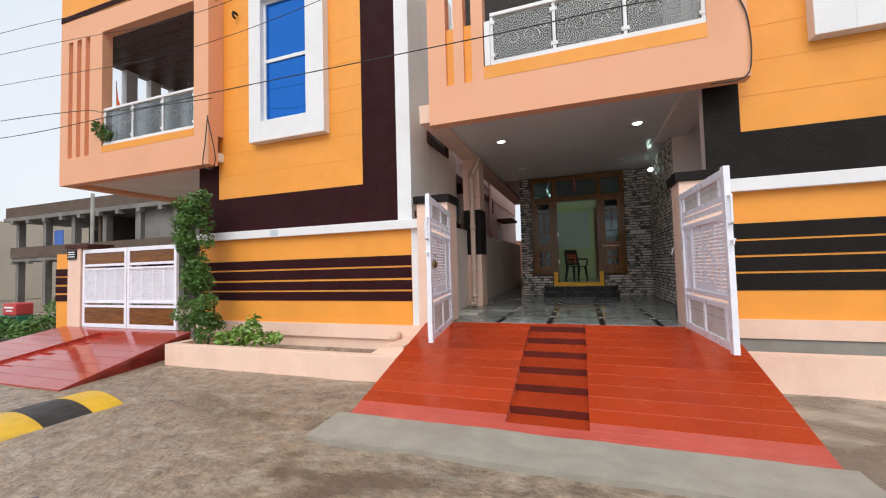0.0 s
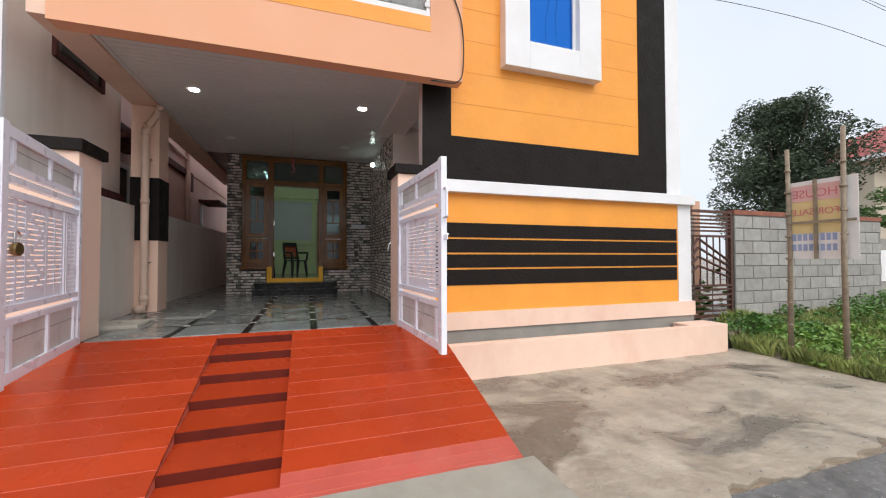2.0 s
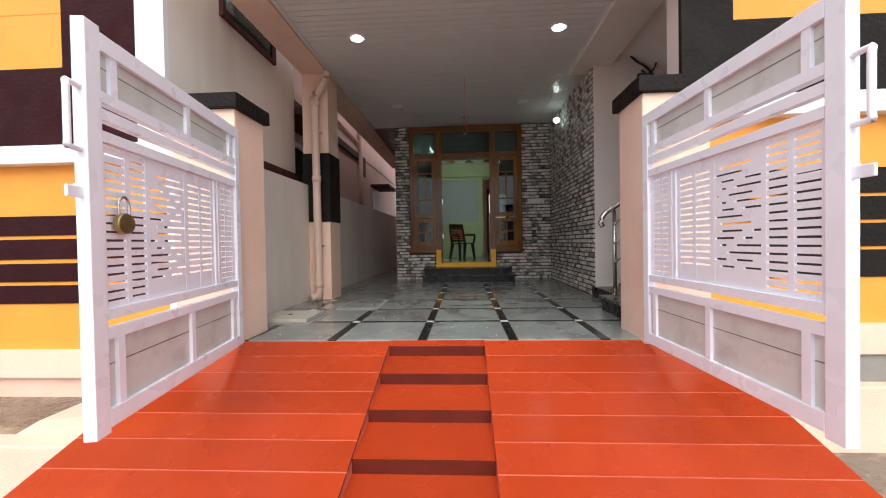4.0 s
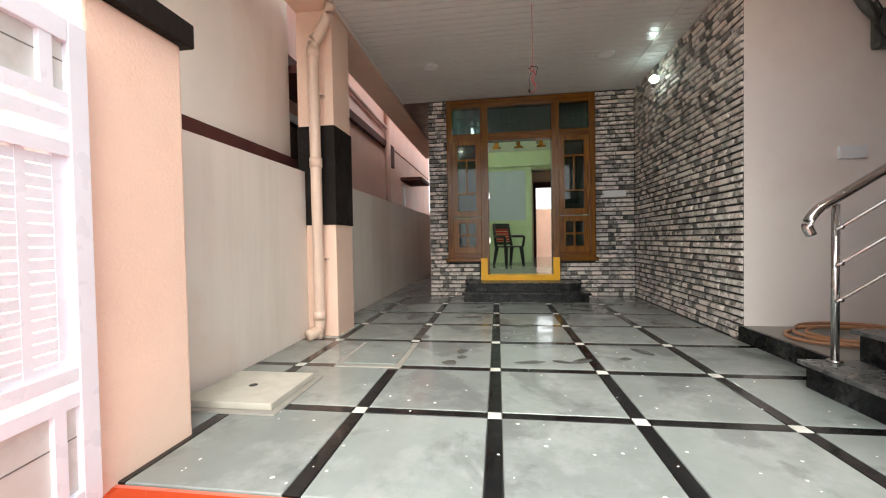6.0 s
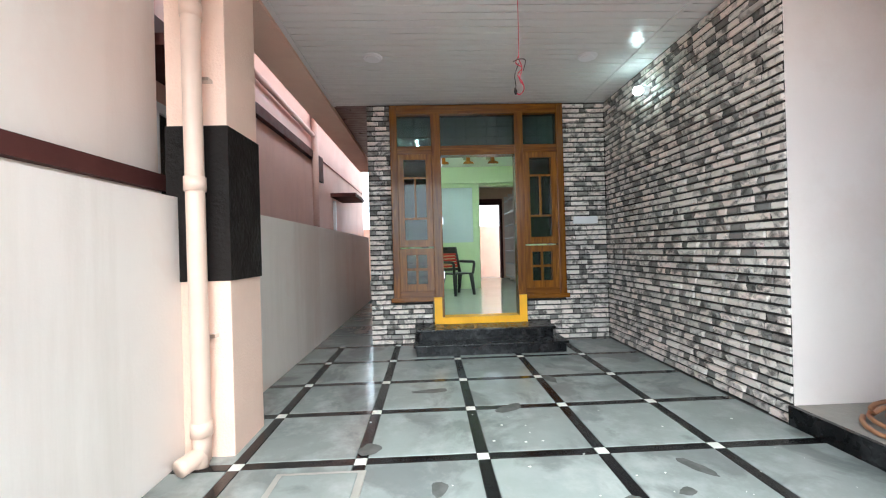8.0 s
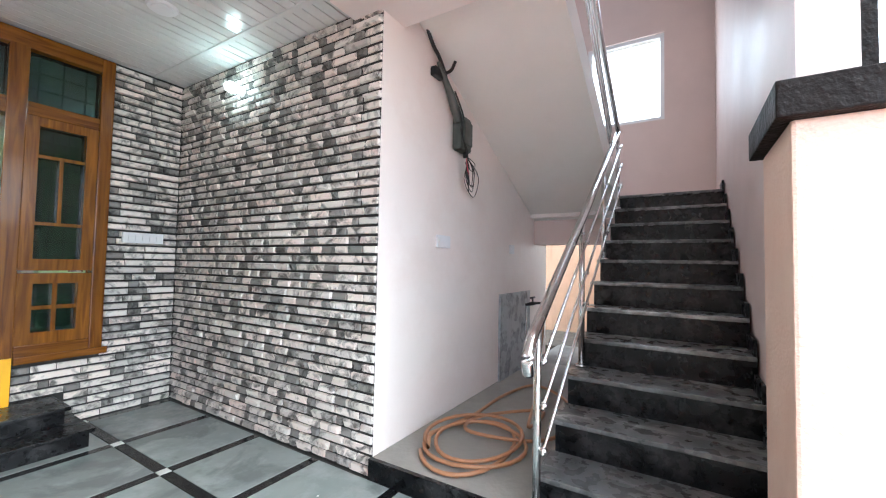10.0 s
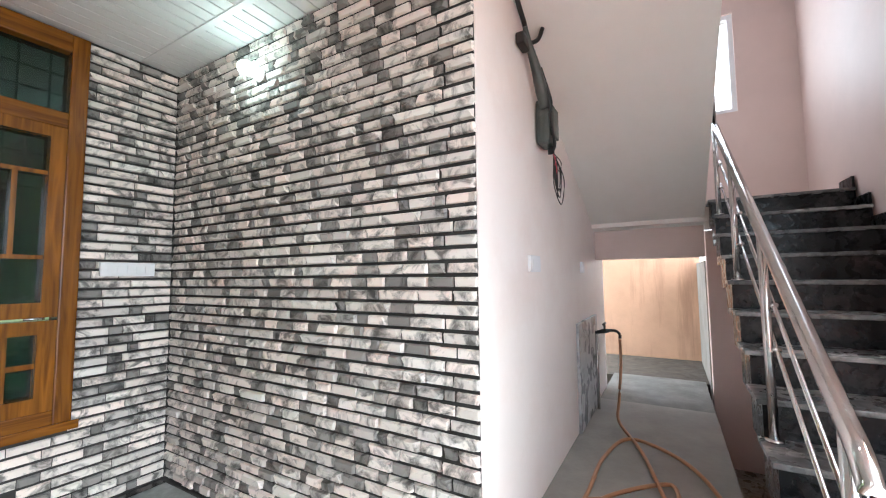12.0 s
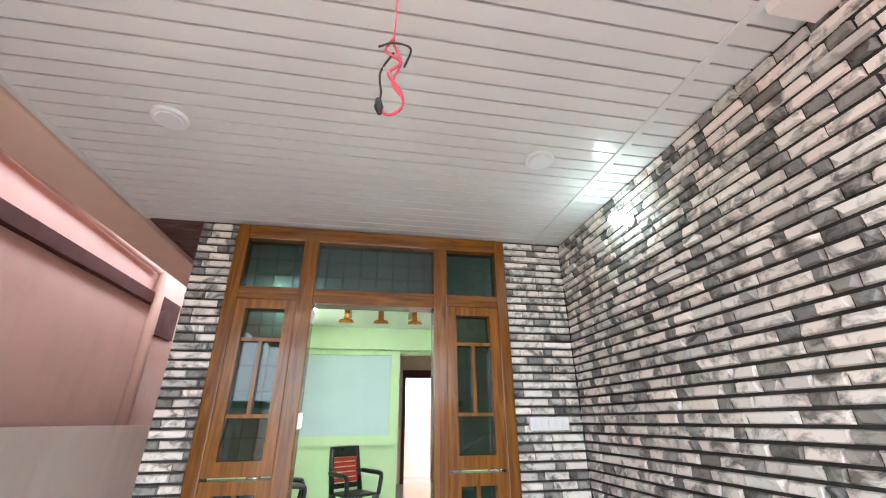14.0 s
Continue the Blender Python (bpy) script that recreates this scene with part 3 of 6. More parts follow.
M_BARK = mat("grey_brown_bark", (0.09, 0.075, 0.06), 0.85, var=0.3, scale=10, bump=0.5)
M_SOIL = mat("dark_wet_soil", (0.07, 0.055, 0.042), 0.85, var=0.4, scale=6, bump=0.8, bscale=25)
nb = empty("neighbour_house", "orange house front with maroon bands and white edges", "house")
B("wall", M_CREAM, [(-7.05, -2.5, FACE + 0.03, 8.04, 0.0, 7.2)], nb, "cream plaster side wall with rain stains")
B("recessed_wall", M_MAUVE, [(-7.05, -2.9, 8.04, 18.5, 0.0, 7.2)], nb, "mauve plaster side wall")
B("orange_panel", M_ORANGE, [(-6.55, -3.37, FACE, FACE + 0.03, 2.9, 7.2)], nb)
for z in (3.34, 3.76, 4.18, 4.60, 5.02, 5.44):
    B("panel_joint", M_JOINT, [(-6.53, -3.39, FACE - 0.002, FACE + 0.001, z, z + 0.007)], nb)
B("maroon_band", M_MAROON, [(-7.05, -2.74, FACE - 0.012, FACE + 0.03, 2.26, 2.9), (-3.37, -2.74, FACE - 0.012, FACE + 0.03, 2.9, 7.2), (-7.05, -6.55, FACE - 0.012, FACE + 0.03, 2.9, 3.6)], nb)
B("white_edge", M_WHITE, [(-2.74, -2.5, FACE - 0.02, FACE + 0.03, 2.26, 7.2)], nb)
B("ledge", M_WHITE, [(-7.1, -2.36, FACE - 0.10, FACE + 0.02, 2.11, 2.255)], nb, bevel=0.008)
B("lower_orange_panel", M_ORANGE, [(-7.05, -2.52, FACE, FACE + 0.03, 0.60, 2.11)], nb)
for z0, z1 in ((1.54, 1.70), (1.345, 1.51), (1.16, 1.31), (0.98, 1.13)):
    B("maroon_stripe", M_MAROON, [(-7.03, -2.53, FACE - 0.010, FACE, z0, z1)], nb)
B("end_pilaster", M_WHITE, [(-2.52, -2.37, FACE - 0.01, FACE + 0.2, 0.60, 2.11)], nb)
B("pink_skirting", M_PINK, [(-7.1, -2.26, FACE - 0.05, FACE + 0.03, 0.38, 0.60)], nb)
B("wall_base", M_PINK, [(-7.1, -2.26, FACE + 0.01, FACE + 0.05, -0.02, 0.38)], nb)
B("number_plate", M_BOARD, [(-5.22, -5.06, FACE - 0.108, FACE - 0.10, 2.135, 2.235)], nb, "small pale blue enamel plate", bevel=0.002)
tube("lamp_hook", curve_pts([(-6.075, FACE, 6.46), (-6.075, FACE - 0.09, 6.46), (-6.075, FACE - 0.10, 6.38), (-6.075, FACE - 0.05, 6.36)], 4), 0.022, M_WIRE, nb, "dark metal lamp hook", seg=8)
B("brown_strip", M_BROWN, [(-2.5, -2.44, 5.75, 8.06, 2.31, 2.41)], nb)
B("brown_strip", M_BROWN, [(-2.9, -2.82, 8.04, 13.0, 3.62, 3.76)], nb)
vent = B("vent_frame", M_BROWN, [(-2.5, -2.46, 6.36, 6.42, 3.69, 4.0), (-2.5, -2.46, 7.40, 7.46, 3.69, 4.0), (-2.5, -2.46, 6.42, 7.40, 3.69, 3.74), (-2.5, -2.46, 6.42, 7.40, 3.95, 4.0)], nb, "brown framed ventilator")
B("vent_pane", M_DARKG, [(-2.5, -2.485, 6.42, 7.40, 3.74, 3.95)], nb)
B("vent_frame", M_BROWN, [(-2.9, -2.86, 12.95, 13.5, 3.30, 3.80)], nb)
B("sunshade", M_BROWN, [(-2.9, -2.35, 14.2, 15.4, 3.12, 3.20)], nb, "brown concrete window shade")
B("sunshade", M_BROWN, [(-2.9, -2.45, 8.1, 9.3, 3.30, 3.38)], nb, "brown concrete window shade")
B("side_window_frame", M_WHITE, [(-2.9, -2.84, 8.5, 8.58, 2.0, 3.1), (-2.9, -2.84, 9.3, 9.38, 2.0, 3.1), (-2.9, -2.84, 8.58, 9.3, 3.02, 3.1)], nb)
B("side_window_pane", M_DARKG, [(-2.9, -2.87, 8.58, 9.3, 2.0, 3.02)], nb)
B("side_window_frame", M_WHITE, [(-2.9, -2.84, 14.4, 14.48, 2.0, 3.05)], nb)
tube("drain_pipe", [(-2.80, 12.72, 4.6), (-2.80, 12.72, 2.0)], 0.06, M_MAUVE, nb, "mauve painted drain pipe")
tube("waste_pipe", [(-2.80, 9.6, 4.10), (-2.80, 11.2, 4.06), (-2.80, 12.6, 4.02)], 0.04, M_MAUVE, nb)
B("added_shade_overhang", M_MAUVE, [(-2.9, -2.305, 8.04, 18.5, 4.62, 4.72)], nb)
B("pink_strip", mat("dusty_pink_paint", (0.64, 0.39, 0.33), 0.6, var=0.06, scale=1.5, bump=0.1, stain=(0.50, 0.29, 0.24), stain_amt=0.3), [(-2.9, -2.87, 8.04, 18.4, 3.76, 4.6)], nb, "paler pink upper band")
framed_window("window_2", -5.65, -4.02, 3.85, 6.85, 0.37, FACE - 0.03, "tall blue glass window in a white surround", 0.10)


def scroll(parent, cx, cz, s, y):
    """Etched flower scrolls on a glass panel."""
    for sx in (-1, 1):
        for k, (ox, oz, r0) in enumerate(((0.13, -0.05, 0.13), (0.33, 0.06, 0.09))):
            pts = []
            for i in range(26):
                a = i / 25 * 2.2 * math.pi
                r = r0 * s * (1 - 0.8 * i / 25)
                pts.append((cx + sx * (ox * s + r * math.cos(a)), y, cz + oz * s + r * math.sin(a)))
            tube("etching", pts, 0.004, M_ETCH, parent, seg=4, closed_ends=False)


def glass_rail(thing, x0, x1, z0, z1, y, n):
    """White framed railing with glass panels along x."""
    f = 0.05
    B("bottom_rail", M_WHITE, [(x0, x1, y - 0.04, y + 0.04, z0, z0 + 0.07)], thing, "white metal rail", bevel=0.006)
    B("top_rail", M_WHITE, [(x0, x1, y - 0.035, y + 0.035, z1 - 0.05, z1)], thing, "white metal rail", bevel=0.006)
    w = (x1 - x0) / n
    for i in range(n + 1):
        x = min(max(x0 + i * w, x0 + 0.02), x1 - 0.02)
        B("rail_post", M_WHITE, [(x - 0.02, x + 0.02, y - 0.02, y + 0.02, z0 + 0.07, z1 - 0.05)], thing)
        for z in (z0 + 0.15, z1 - 0.14):
            B("glass_clamp", M_WHITE, [(x - 0.045, x + 0.045, y - 0.03, y - 0.012, z - 0.025, z + 0.025)], thing, bevel=0.006)
    for i in range(n):
        pane = B("pane", M_CLEARG, [(x0 + i * w + 0.035, x0 + (i + 1) * w - 0.035, y - 0.005, y + 0.005, z0 + 0.09, z1 - 0.07)], thing, "smoky glass panel with etched scrolls")
        scroll(pane, x0 + (i + 0.5) * w, (z0 + z1) / 2, 0.95, y - 0.012)


# balcony of the house with its glass railing
glass_rail(empty("balcony_railing", "white railing with etched smoky glass panels", "railing"), -1.10, 1.50, 4.30, 5.06, BF + 0.05, 3)
B("side_upright", M_WHITE, [(-1.18, -1.10, BF - 0.01, BF + 0.1, 4.30, 4.94)], balc, bevel=0.006)
B("balcony_shade_back", M_DARK, [(-2.0, 1.9, 6.9, 7.0, 3.95, 7.0)], balc)

# balcony of the neighbour
nbal = empty("neighbour_balcony", "peach plastered corner balcony with slotted panels", "balcony")
B("fascia", M_PEACH, [(-10.9, -6.43, BF, BF + 0.2, 3.52, 4.1), (-10.9, -10.7, BF + 0.2, 9.5, 3.52, 4.1)], nbal)
B("slab", M_CREAM, [(-10.7, -7.05, BF + 0.2, 9.5, 3.62, 3.78), (-7.05, -6.43, BF + 0.2, FACE + 0.0, 3.62, 3.78)], nbal)
for x0, x1 in ((-10.9, -10.62), (-10.47, -10.33), (-10.18, -10.04), (-9.89, -9.48)):
    B("slot_post", M_PEACH, [(x0, x1, BF, BF + 0.2, 4.1, 6.72)], nbal)
B("slot_back", M_PEACH, [(-10.7, -9.6, BF + 0.10, BF + 0.2, 4.1, 6.72)], nbal)
B("header", M_PEACH, [(-10.9, -6.43, BF, BF + 0.2, 6.72, 7.2)], nbal)
B("parapet_stripe", M_MAROON, [(-10.9, -6.6, BF - 0.01, BF, 7.22, 7.34)], nbal)
B("parapet", M_ORANGE, [(-10.9, -6.43, BF, BF + 0.2, 7.2, 8.0)], nbal)
B("corner_column", M_PEACH, [(-6.80, -6.43, BF, FACE - 0.002, 4.1, 7.2)], nbal)
B("orange_sill", M_ORANGE, [(-9.48, -6.80, BF - 0.004, BF + 0.2, 4.1, 4.24)], nbal)
B("back_wall", M_BROWN, [(-10.9, -7.05, 9.5, 9.7, 3.6, 7.2)], nbal)
for y in (5.95, 6.55, 7.15, 7.75, 8.35, 8.95):
    B("side_post", M_WHITE, [(-10.9, -10.7, y, y + 0.26, 4.1, 6.72)], nbal)
for k in range(13):
    B("soffit_plank", M_BPVC, [(-10.68, -7.07, BF + 0.22 + k * 0.31, BF + 0.22 + k * 0.31 + 0.295, 6.70, 6.717)], nbal)
B("roof", M_CEMENT, [(-10.9, -7.05, BF + 0.2, 9.7, 6.72, 6.95)], nbal)
B("support_column", M_MAUVE, [(-8.3, -7.9, 8.6, 9.0, 0.0, 3.62)], nbal)
glass_rail(empty("balcony_railing", "white railing with etched smoky glass panels", "railing"), -9.46, -6.82, 4.24, 5.05, BF + 0.06, 3)
pot = empty("flower_pot", "terracotta pot with a small plant on the balcony", "plant pot", at=(-8.6, 5.75, 3.78))
bm = bmesh.new()
bmesh.ops.create_cone(bm, cap_ends=True, segments=14, radius1=0.12, radius2=0.17, depth=0.3, matrix=Matrix.Translation((0, 0, 0.15)))
part("pot", bm, M_BRICK, pot)


def leaves(name, material, centres, n, size, parent=None, label="", spread=1.0, flat=0.6, seed=1):
    """Many small leaves scattered in blobs (x, y, z, rx, ry, rz)."""
    rnd = random.Random(seed)
    verts, faces = [], []
    vol = [c[3] * c[4] * c[5] for c in centres]
    for c in rnd.choices(centres, vol, k=n):
        while True:
            u = [rnd.uniform(-1, 1) for _ in range(3)]
            d = sum(a * a for a in u)
            if d < 1 and d > rnd.random() * 0.6:
                break
        p = Vector((c[0] + u[0] * c[3], c[1] + u[1] * c[4], c[2] + u[2] * c[5]))
        s = size * rnd.uniform(0.6, 1.4)
        a = Vector((rnd.uniform(-1, 1), rnd.uniform(-1, 1), rnd.uniform(-flat, flat))).normalized()
        b = a.cross(Vector((rnd.uniform(-1, 1), rnd.uniform(-1, 1), rnd.uniform(-1, 1)))).normalized()
        k = len(verts)
        verts += [tuple(p - a * s), tuple(p + b * s * 0.45 + Vector((0, 0, 0.15 * s))), tuple(p + a * s), tuple(p - b * s * 0.45 + Vector((0, 0, 0.15 * s)))]
        faces.append((k, k + 1, k + 2, k + 3))
    return mesh_ob(name, verts, faces, material, parent, label)


hp = empty("balcony_creeper", "small creeper hanging over the balcony rail", "plant", at=(0, 0, 0))
tube("stem", curve_pts([(-9.5, 5.30, 4.75), (-9.52, 5.24, 4.6), (-9.48, 5.26, 4.4)], 4), 0.008, M_BARK, hp, seg=5)
leaves("foliage", M_LEAF, [(-9.5, 5.27, 4.62, 0.16, 0.1, 0.16), (-9.3, 5.3, 4.45, 0.2, 0.1, 0.12)], 260, 0.04, hp, seed=4)
fl = empty("small_flag", "small orange-red cloth flag on the balcony", "flag", at=(0, 0, 0))
tube("stick", [(-9.25, 5.5, 4.0), (-9.32, 5.5, 5.7)], 0.008, M_BARK, fl, seg=5)
prism("cloth", [(-9.30, 5.55), (-9.26, 5.30), (-9.12, 5.02), (-9.30, 5.05)], 'y', 5.495, 5.503, M_SAFFRON, fl)
leaves("leaf", M_LEAF, [(0, 0, 0.42, 0.2, 0.2, 0.2)], 220, 0.05, pot, "small green leaves", seed=3)

# climbing bush beside the neighbour's gate
bush = empty("climbing_bush", "tall green leafy creeper growing out of the planter", "bush", at=(0, 0, 0))
for i, (dx, dy) in enumerate(((0, 0), (0.12, 0.06), (-0.1, 0.05))):
    tube("stem", curve_pts([(-6.3 + dx, 5.0 + dy, 0.1), (-6.35 + dx * 2, 5.1 + dy, 1.0), (-6.5 - dx, 5.1, 1.9), (-6.55 + dx * 2, 5.1, 2.7)], 6), 0.018, M_BARK, bush, seg=6)
rb2 = random.Random(15)
blobs = []
for i in range(95):
    f = rb2.random()
    zc = 0.42 + 2.45 * f
    if zc < 1.15:
        spread_r = 0.44
    elif zc < 1.85:
        spread_r = 0.20
    else:
        spread_r = 0.36 - 0.28 * max(0, zc - 2.5)
    cxx = -6.33 + (-0.22 if zc > 1.9 else -0.12 * (zc - 0.4) / 1.5)
    aa, rr = rb2.uniform(0, 6.283), spread_r * math.sqrt(rb2.random())
    sz = rb2.uniform(0.07, 0.17)
    blobs.append((cxx + rr * math.cos(aa), 5.08 + 0.6 * rr * math.sin(aa), zc, sz, sz, sz * rb2.uniform(0.6, 1.1)))
leaves("crown", M_LEAF, blobs, 10500, 0.030, bush, "dense small green leaves", seed=5)
sh = empty("low_shrub", "small bright green shrub in the pink planter", "shrub")
tube("stem", [(-5.2, 4.95, 0.2), (-5.15, 4.95, 0.7)], 0.012, M_BARK, sh, seg=6)
leaves("crown", M_LEAFB, [(-5.45, 4.95, 0.42, 0.35, 0.22, 0.12), (-5.05, 4.95, 0.52, 0.16, 0.16, 0.22), (-5.02, 4.95, 0.72, 0.10, 0.1, 0.14), (-4.75, 4.95, 0.44, 0.28, 0.2, 0.10), (-5.3, 4.95, 0.55, 0.12, 0.1, 0.1)], 620, 0.050, sh, "broad light green leaves", seed=7)

# pink planters
pl = empty("planter", "pale pink plastered low planter wall", "planter")
B("front_wall", M_PINK, [(-6.5, -2.25, 4.58, 4.72, -0.02, 0.36)], pl, bevel=0.01)
B("end_wall", M_PINK, [(-6.5, -6.36, 4.72, FACE + 0.01, -0.02, 0.36)], pl, bevel=0.008)
B("soil", M_MUD, [(-6.36, -3.0, 4.72, FACE + 0.01, -0.02, 0.20)], pl)
prism("ramp_fill", [(-3.0, 0.22), (-2.26, 0.22), (-2.26, 0.47), (-2.6, 0.44)], 'y', 4.72, FACE + 0.01, M_PINK, pl)
tube("drain_stub", [(-2.75, 5.66, 0.46), (-2.75, 5.40, 0.44)], 0.055, M_PIPE, pl, "short capped pvc drain pipe")
plr = empty("planter", "pale pink plastered planter wall on the pavement", "planter")
B("front_wall", M_PINK, [(1.60, 6.15, 5.20, 5.30, -0.02, 0.47)], plr, bevel=0.01)
B("end_block", M_PINK, [(5.50, 6.15, 5.30, FACE - 0.06, -0.02, 0.47)], plr, bevel=0.008)
B("bed", M_CEMENT, [(1.60, 5.50, 5.30, FACE - 0.02, -0.02, 0.30)], plr)

# neighbour's gate, post and ramp
ng = empty("neighbour_gate", "closed white metal gate with brown wooden panels", "gate")
GY = 5.45
for gx0, gx1 in ((-10.28, -8.86), (-8.84, -7.42)):
    B("gate_frame", M_GATE, [(gx0, gx0 + 0.07, GY, GY + 0.05, 0.42, 2.08), (gx1 - 0.07, gx1, GY, GY + 0.05, 0.42, 2.08), (gx0 + 0.07, gx1 - 0.07, GY, GY + 0.05, 0.42, 0.50),
                             (gx0 + 0.07, gx1 - 0.07, GY, GY + 0.05, 2.0, 2.08), (gx0 + 0.07, gx1 - 0.07, GY, GY + 0.05, 0.84, 0.89), (gx0 + 0.07, gx1 - 0.07, GY, GY + 0.05, 0.93, 0.97),
                             (gx0 + 0.07, gx1 - 0.07, GY, GY + 0.05, 1.63, 1.67), (gx0 + 0.07, gx1 - 0.07, GY, GY + 0.05, 1.71, 1.76)], ng)
    B("wood_panel", M_TEAKH, [(gx0 + 0.07, gx1 - 0.07, GY + 0.015, GY + 0.035, 0.50, 0.84)], ng, "brown wooden panel")
    B("wood_panel", M_TEAKH, [(gx0 + 0.07, gx1 - 0.07, GY + 0.015, GY + 0.035, 1.76, 2.0)], ng, "brown wooden panel")
    bars = [(gx0 + 0.07, gx1 - 0.07, GY + 0.02, GY + 0.03, 0.97 + i * 0.035, 0.97 + i * 0.035 + 0.024) for i in range(19)]
    bars += [(gx0 + fx, gx0 + fx + 0.03, GY + 0.018, GY + 0.032, 0.97, 1.63) for fx in (0.07, 0.38, 0.7, 1.02, 1.32)]
    B("grille", M_GATE, bars, ng, "white slotted sheet metal grille")
    B("backing", M_WHITE, [(gx0 + 0.07, gx1 - 0.07, GY + 0.045, GY + 0.05, 0.97, 1.63)], ng)
npst = empty("gate_post", "pale pink gate post with brown cap and name plate", "gate post")
B("shaft", M_PINK, [(-10.75, -10.31, 5.42, 5.85, 0.0, 2.12)], npst, bevel=0.01)
B("cap", M_BROWN, [(-10.79, -10.0, 5.38, 5.89, 2.12, 2.20)], npst)
B("name_plate", M_STEP, [(-10.72, -10.42, 5.395, 5.42, 1.88, 2.10)], npst, "black granite name plate")
B("name_bar", M_WHITE, [(-10.68, -10.46, 5.388, 5.395, z, z + 0.02) for z in (1.93, 1.98, 2.03)], npst)
nw = structure(B("wall_neighbour", M_ORANGE, [(-11.3, -10.75, 5.5, 5.7, 0.0, 2.02)]), "orange boundary wall with maroon stripes", "wall")
for z0, z1 in ((1.52, 1.68), (1.33, 1.49), (1.14, 1.29), (0.96, 1.10)):
    B("maroon_stripe", M_MAROON, [(-11.31, -10.76, 5.485, 5.5, z0, z1)], nw)
nr = empty("neighbour_ramp", "wet red painted concrete ramp with stepped middle", "ramp")
NY0, NY1, NZ1 = 3.2, 5.42, 0.42


def nrx(x, y):
    f = (y - NY0) / (NY1 - NY0)
    return x + (-0.5 if x > -8.6 else 0.15) * f


def nramp(x0, x1, ya, yb, name, drop=0.0):
    za, zb = 0.03 + (NZ1 - 0.03) * (ya - NY0) / (NY1 - NY0), 0.03 + (NZ1 - 0.03) * (yb - NY0) / (NY1 - NY0)
    v = [(nrx(x0, ya), ya, -0.02), (nrx(x1, ya), ya, -0.02), (nrx(x1, yb), yb, -0.02), (nrx(x0, yb), yb, -0.02),
         (nrx(x0, ya), ya, za - drop), (nrx(x1, ya), ya, za - drop), (nrx(x1, yb), yb, (za if drop else zb) - drop), (nrx(x0, yb), yb, (za if drop else zb) - drop)]
    mesh_ob(name, v, CUBE_F, M_REDWET, nr)


for i in range(9):
    a, b = NY0 + i * (NY1 - NY0) / 9, NY0 + (i + 1) * (NY1 - NY0) / 9 - 0.008
    nramp(-11.0, -9.3, a, b, "ramp_board")
    nramp(-8.6, -6.5, a, b, "ramp_board")
    nramp(-9.3, -8.6, a, b, "ramp_step" if 0 < i < 8 else "ramp_board", 0.03 if 0 < i < 8 else 0.0)
mesh_ob("ramp_body", [(-11.0, NY0, -0.02), (-6.5, NY0, -0.02), (-7.0, NY1, -0.02), (-10.85, NY1, -0.02), (-11.0, NY0, 0.0), (-6.5, NY0, 0.0), (-7.0, NY1, NZ1 - 0.06), (-10.85, NY1, NZ1 - 0.06)], CUBE_F, M_REDWET, nr)

# speed hump across the street
hump = empty("speed_hump", "worn yellow and black painted speed hump", "speed hump")
M_HUMPY = mat("worn_yellow_road_paint", (0.72, 0.44, 0.03), 0.45, var=0.15, scale=4, stain=(0.25, 0.2, 0.12), stain_amt=0.5, stain_scale=(3, 3, 3), bump=0.2)
M_HUMPB = mat("worn_black_road_paint", (0.03, 0.03, 0.03), 0.5, var=0.3, scale=4, bump=0.2)
yy = 3.12
for k, wd in enumerate((0.30, 0.42, 0.85, 0.6, 0.85, 0.6, 0.85, 0.6)):
    oc = [(-6.08 + 1.0 * i / 10, 0.12 * math.sin(math.pi * i / 10) ** 0.8) for i in range(11)]
    prism("hump_segment", [(-5.08, -0.02), (-6.08, -0.02)] + oc, 'y', yy - wd, yy, M_HUMPB if k % 2 else M_HUMPY, hump)
    yy -= wd
# ---------------------------------------------------------------- porch shell
structure(B("floor", M_DARK, [(-2.25, 1.6, 5.57, 16.0, -0.02, FLOOR - 0.012)]), "grey slate slabs with black granite strips", "floor")
wl_left = structure(B("wall_left", M_CREAM, [(-2.42, LW, 5.93, 15.1, 0.0, 2.23)]), "low cream boundary wall with rain streaks", "wall")
wall_stone = structure(B("wall_right", M_DARK, [(RW, RW + 0.2, 8.07, DW + 0.2, 0.0, CEIL + 0.2), (RW - 0.004, RW, 7.875, 8.07, FLOOR, CEIL)]), "grey and white split-stone clad wall", "wall")
wall_door = structure(B("wall_door", M_DARK, [(-1.5, -1.2, DW, DW + 0.2, FLOOR - 0.05, CEIL + 0.2), (1.0, RW, DW, DW + 0.2, FLOOR - 0.05, CEIL + 0.2), (-1.2, -0.72, DW, DW + 0.2, FLOOR - 0.05, 1.25),
                                 (0.50, 1.0, DW, DW + 0.2, FLOOR - 0.05, 1.25), (-0.72, 0.50, DW, DW + 0.2, FLOOR - 0.05, 0.93), (-1.2, 1.0, DW, DW + 0.2, 3.74, CEIL + 0.2)]), "split-stone clad front wall around the door", "wall")
structure(B("wall_side", M_CREAM, [(-1.5, -1.3, DW + 0.2, 15.5, FLOOR - 0.05, CEIL + 0.2)]), "cream side wall of the house", "wall")
pitch = 0.098
structure(B("ceiling", M_PVC, [(-1.92, RW, 5.66 + i * pitch, 5.66 + i * pitch + pitch - 0.011, CEIL, CEIL + 0.02) for i in range(49)]),
          "white pvc plank ceiling with narrow grooves", "ceiling")
structure(B("ceiling_backing", M_GROOVE, [(-1.92, RW, 5.5, 10.5, CEIL + 0.021, CEIL + 0.06)]), "grey backing over the pvc planks", "ceiling")
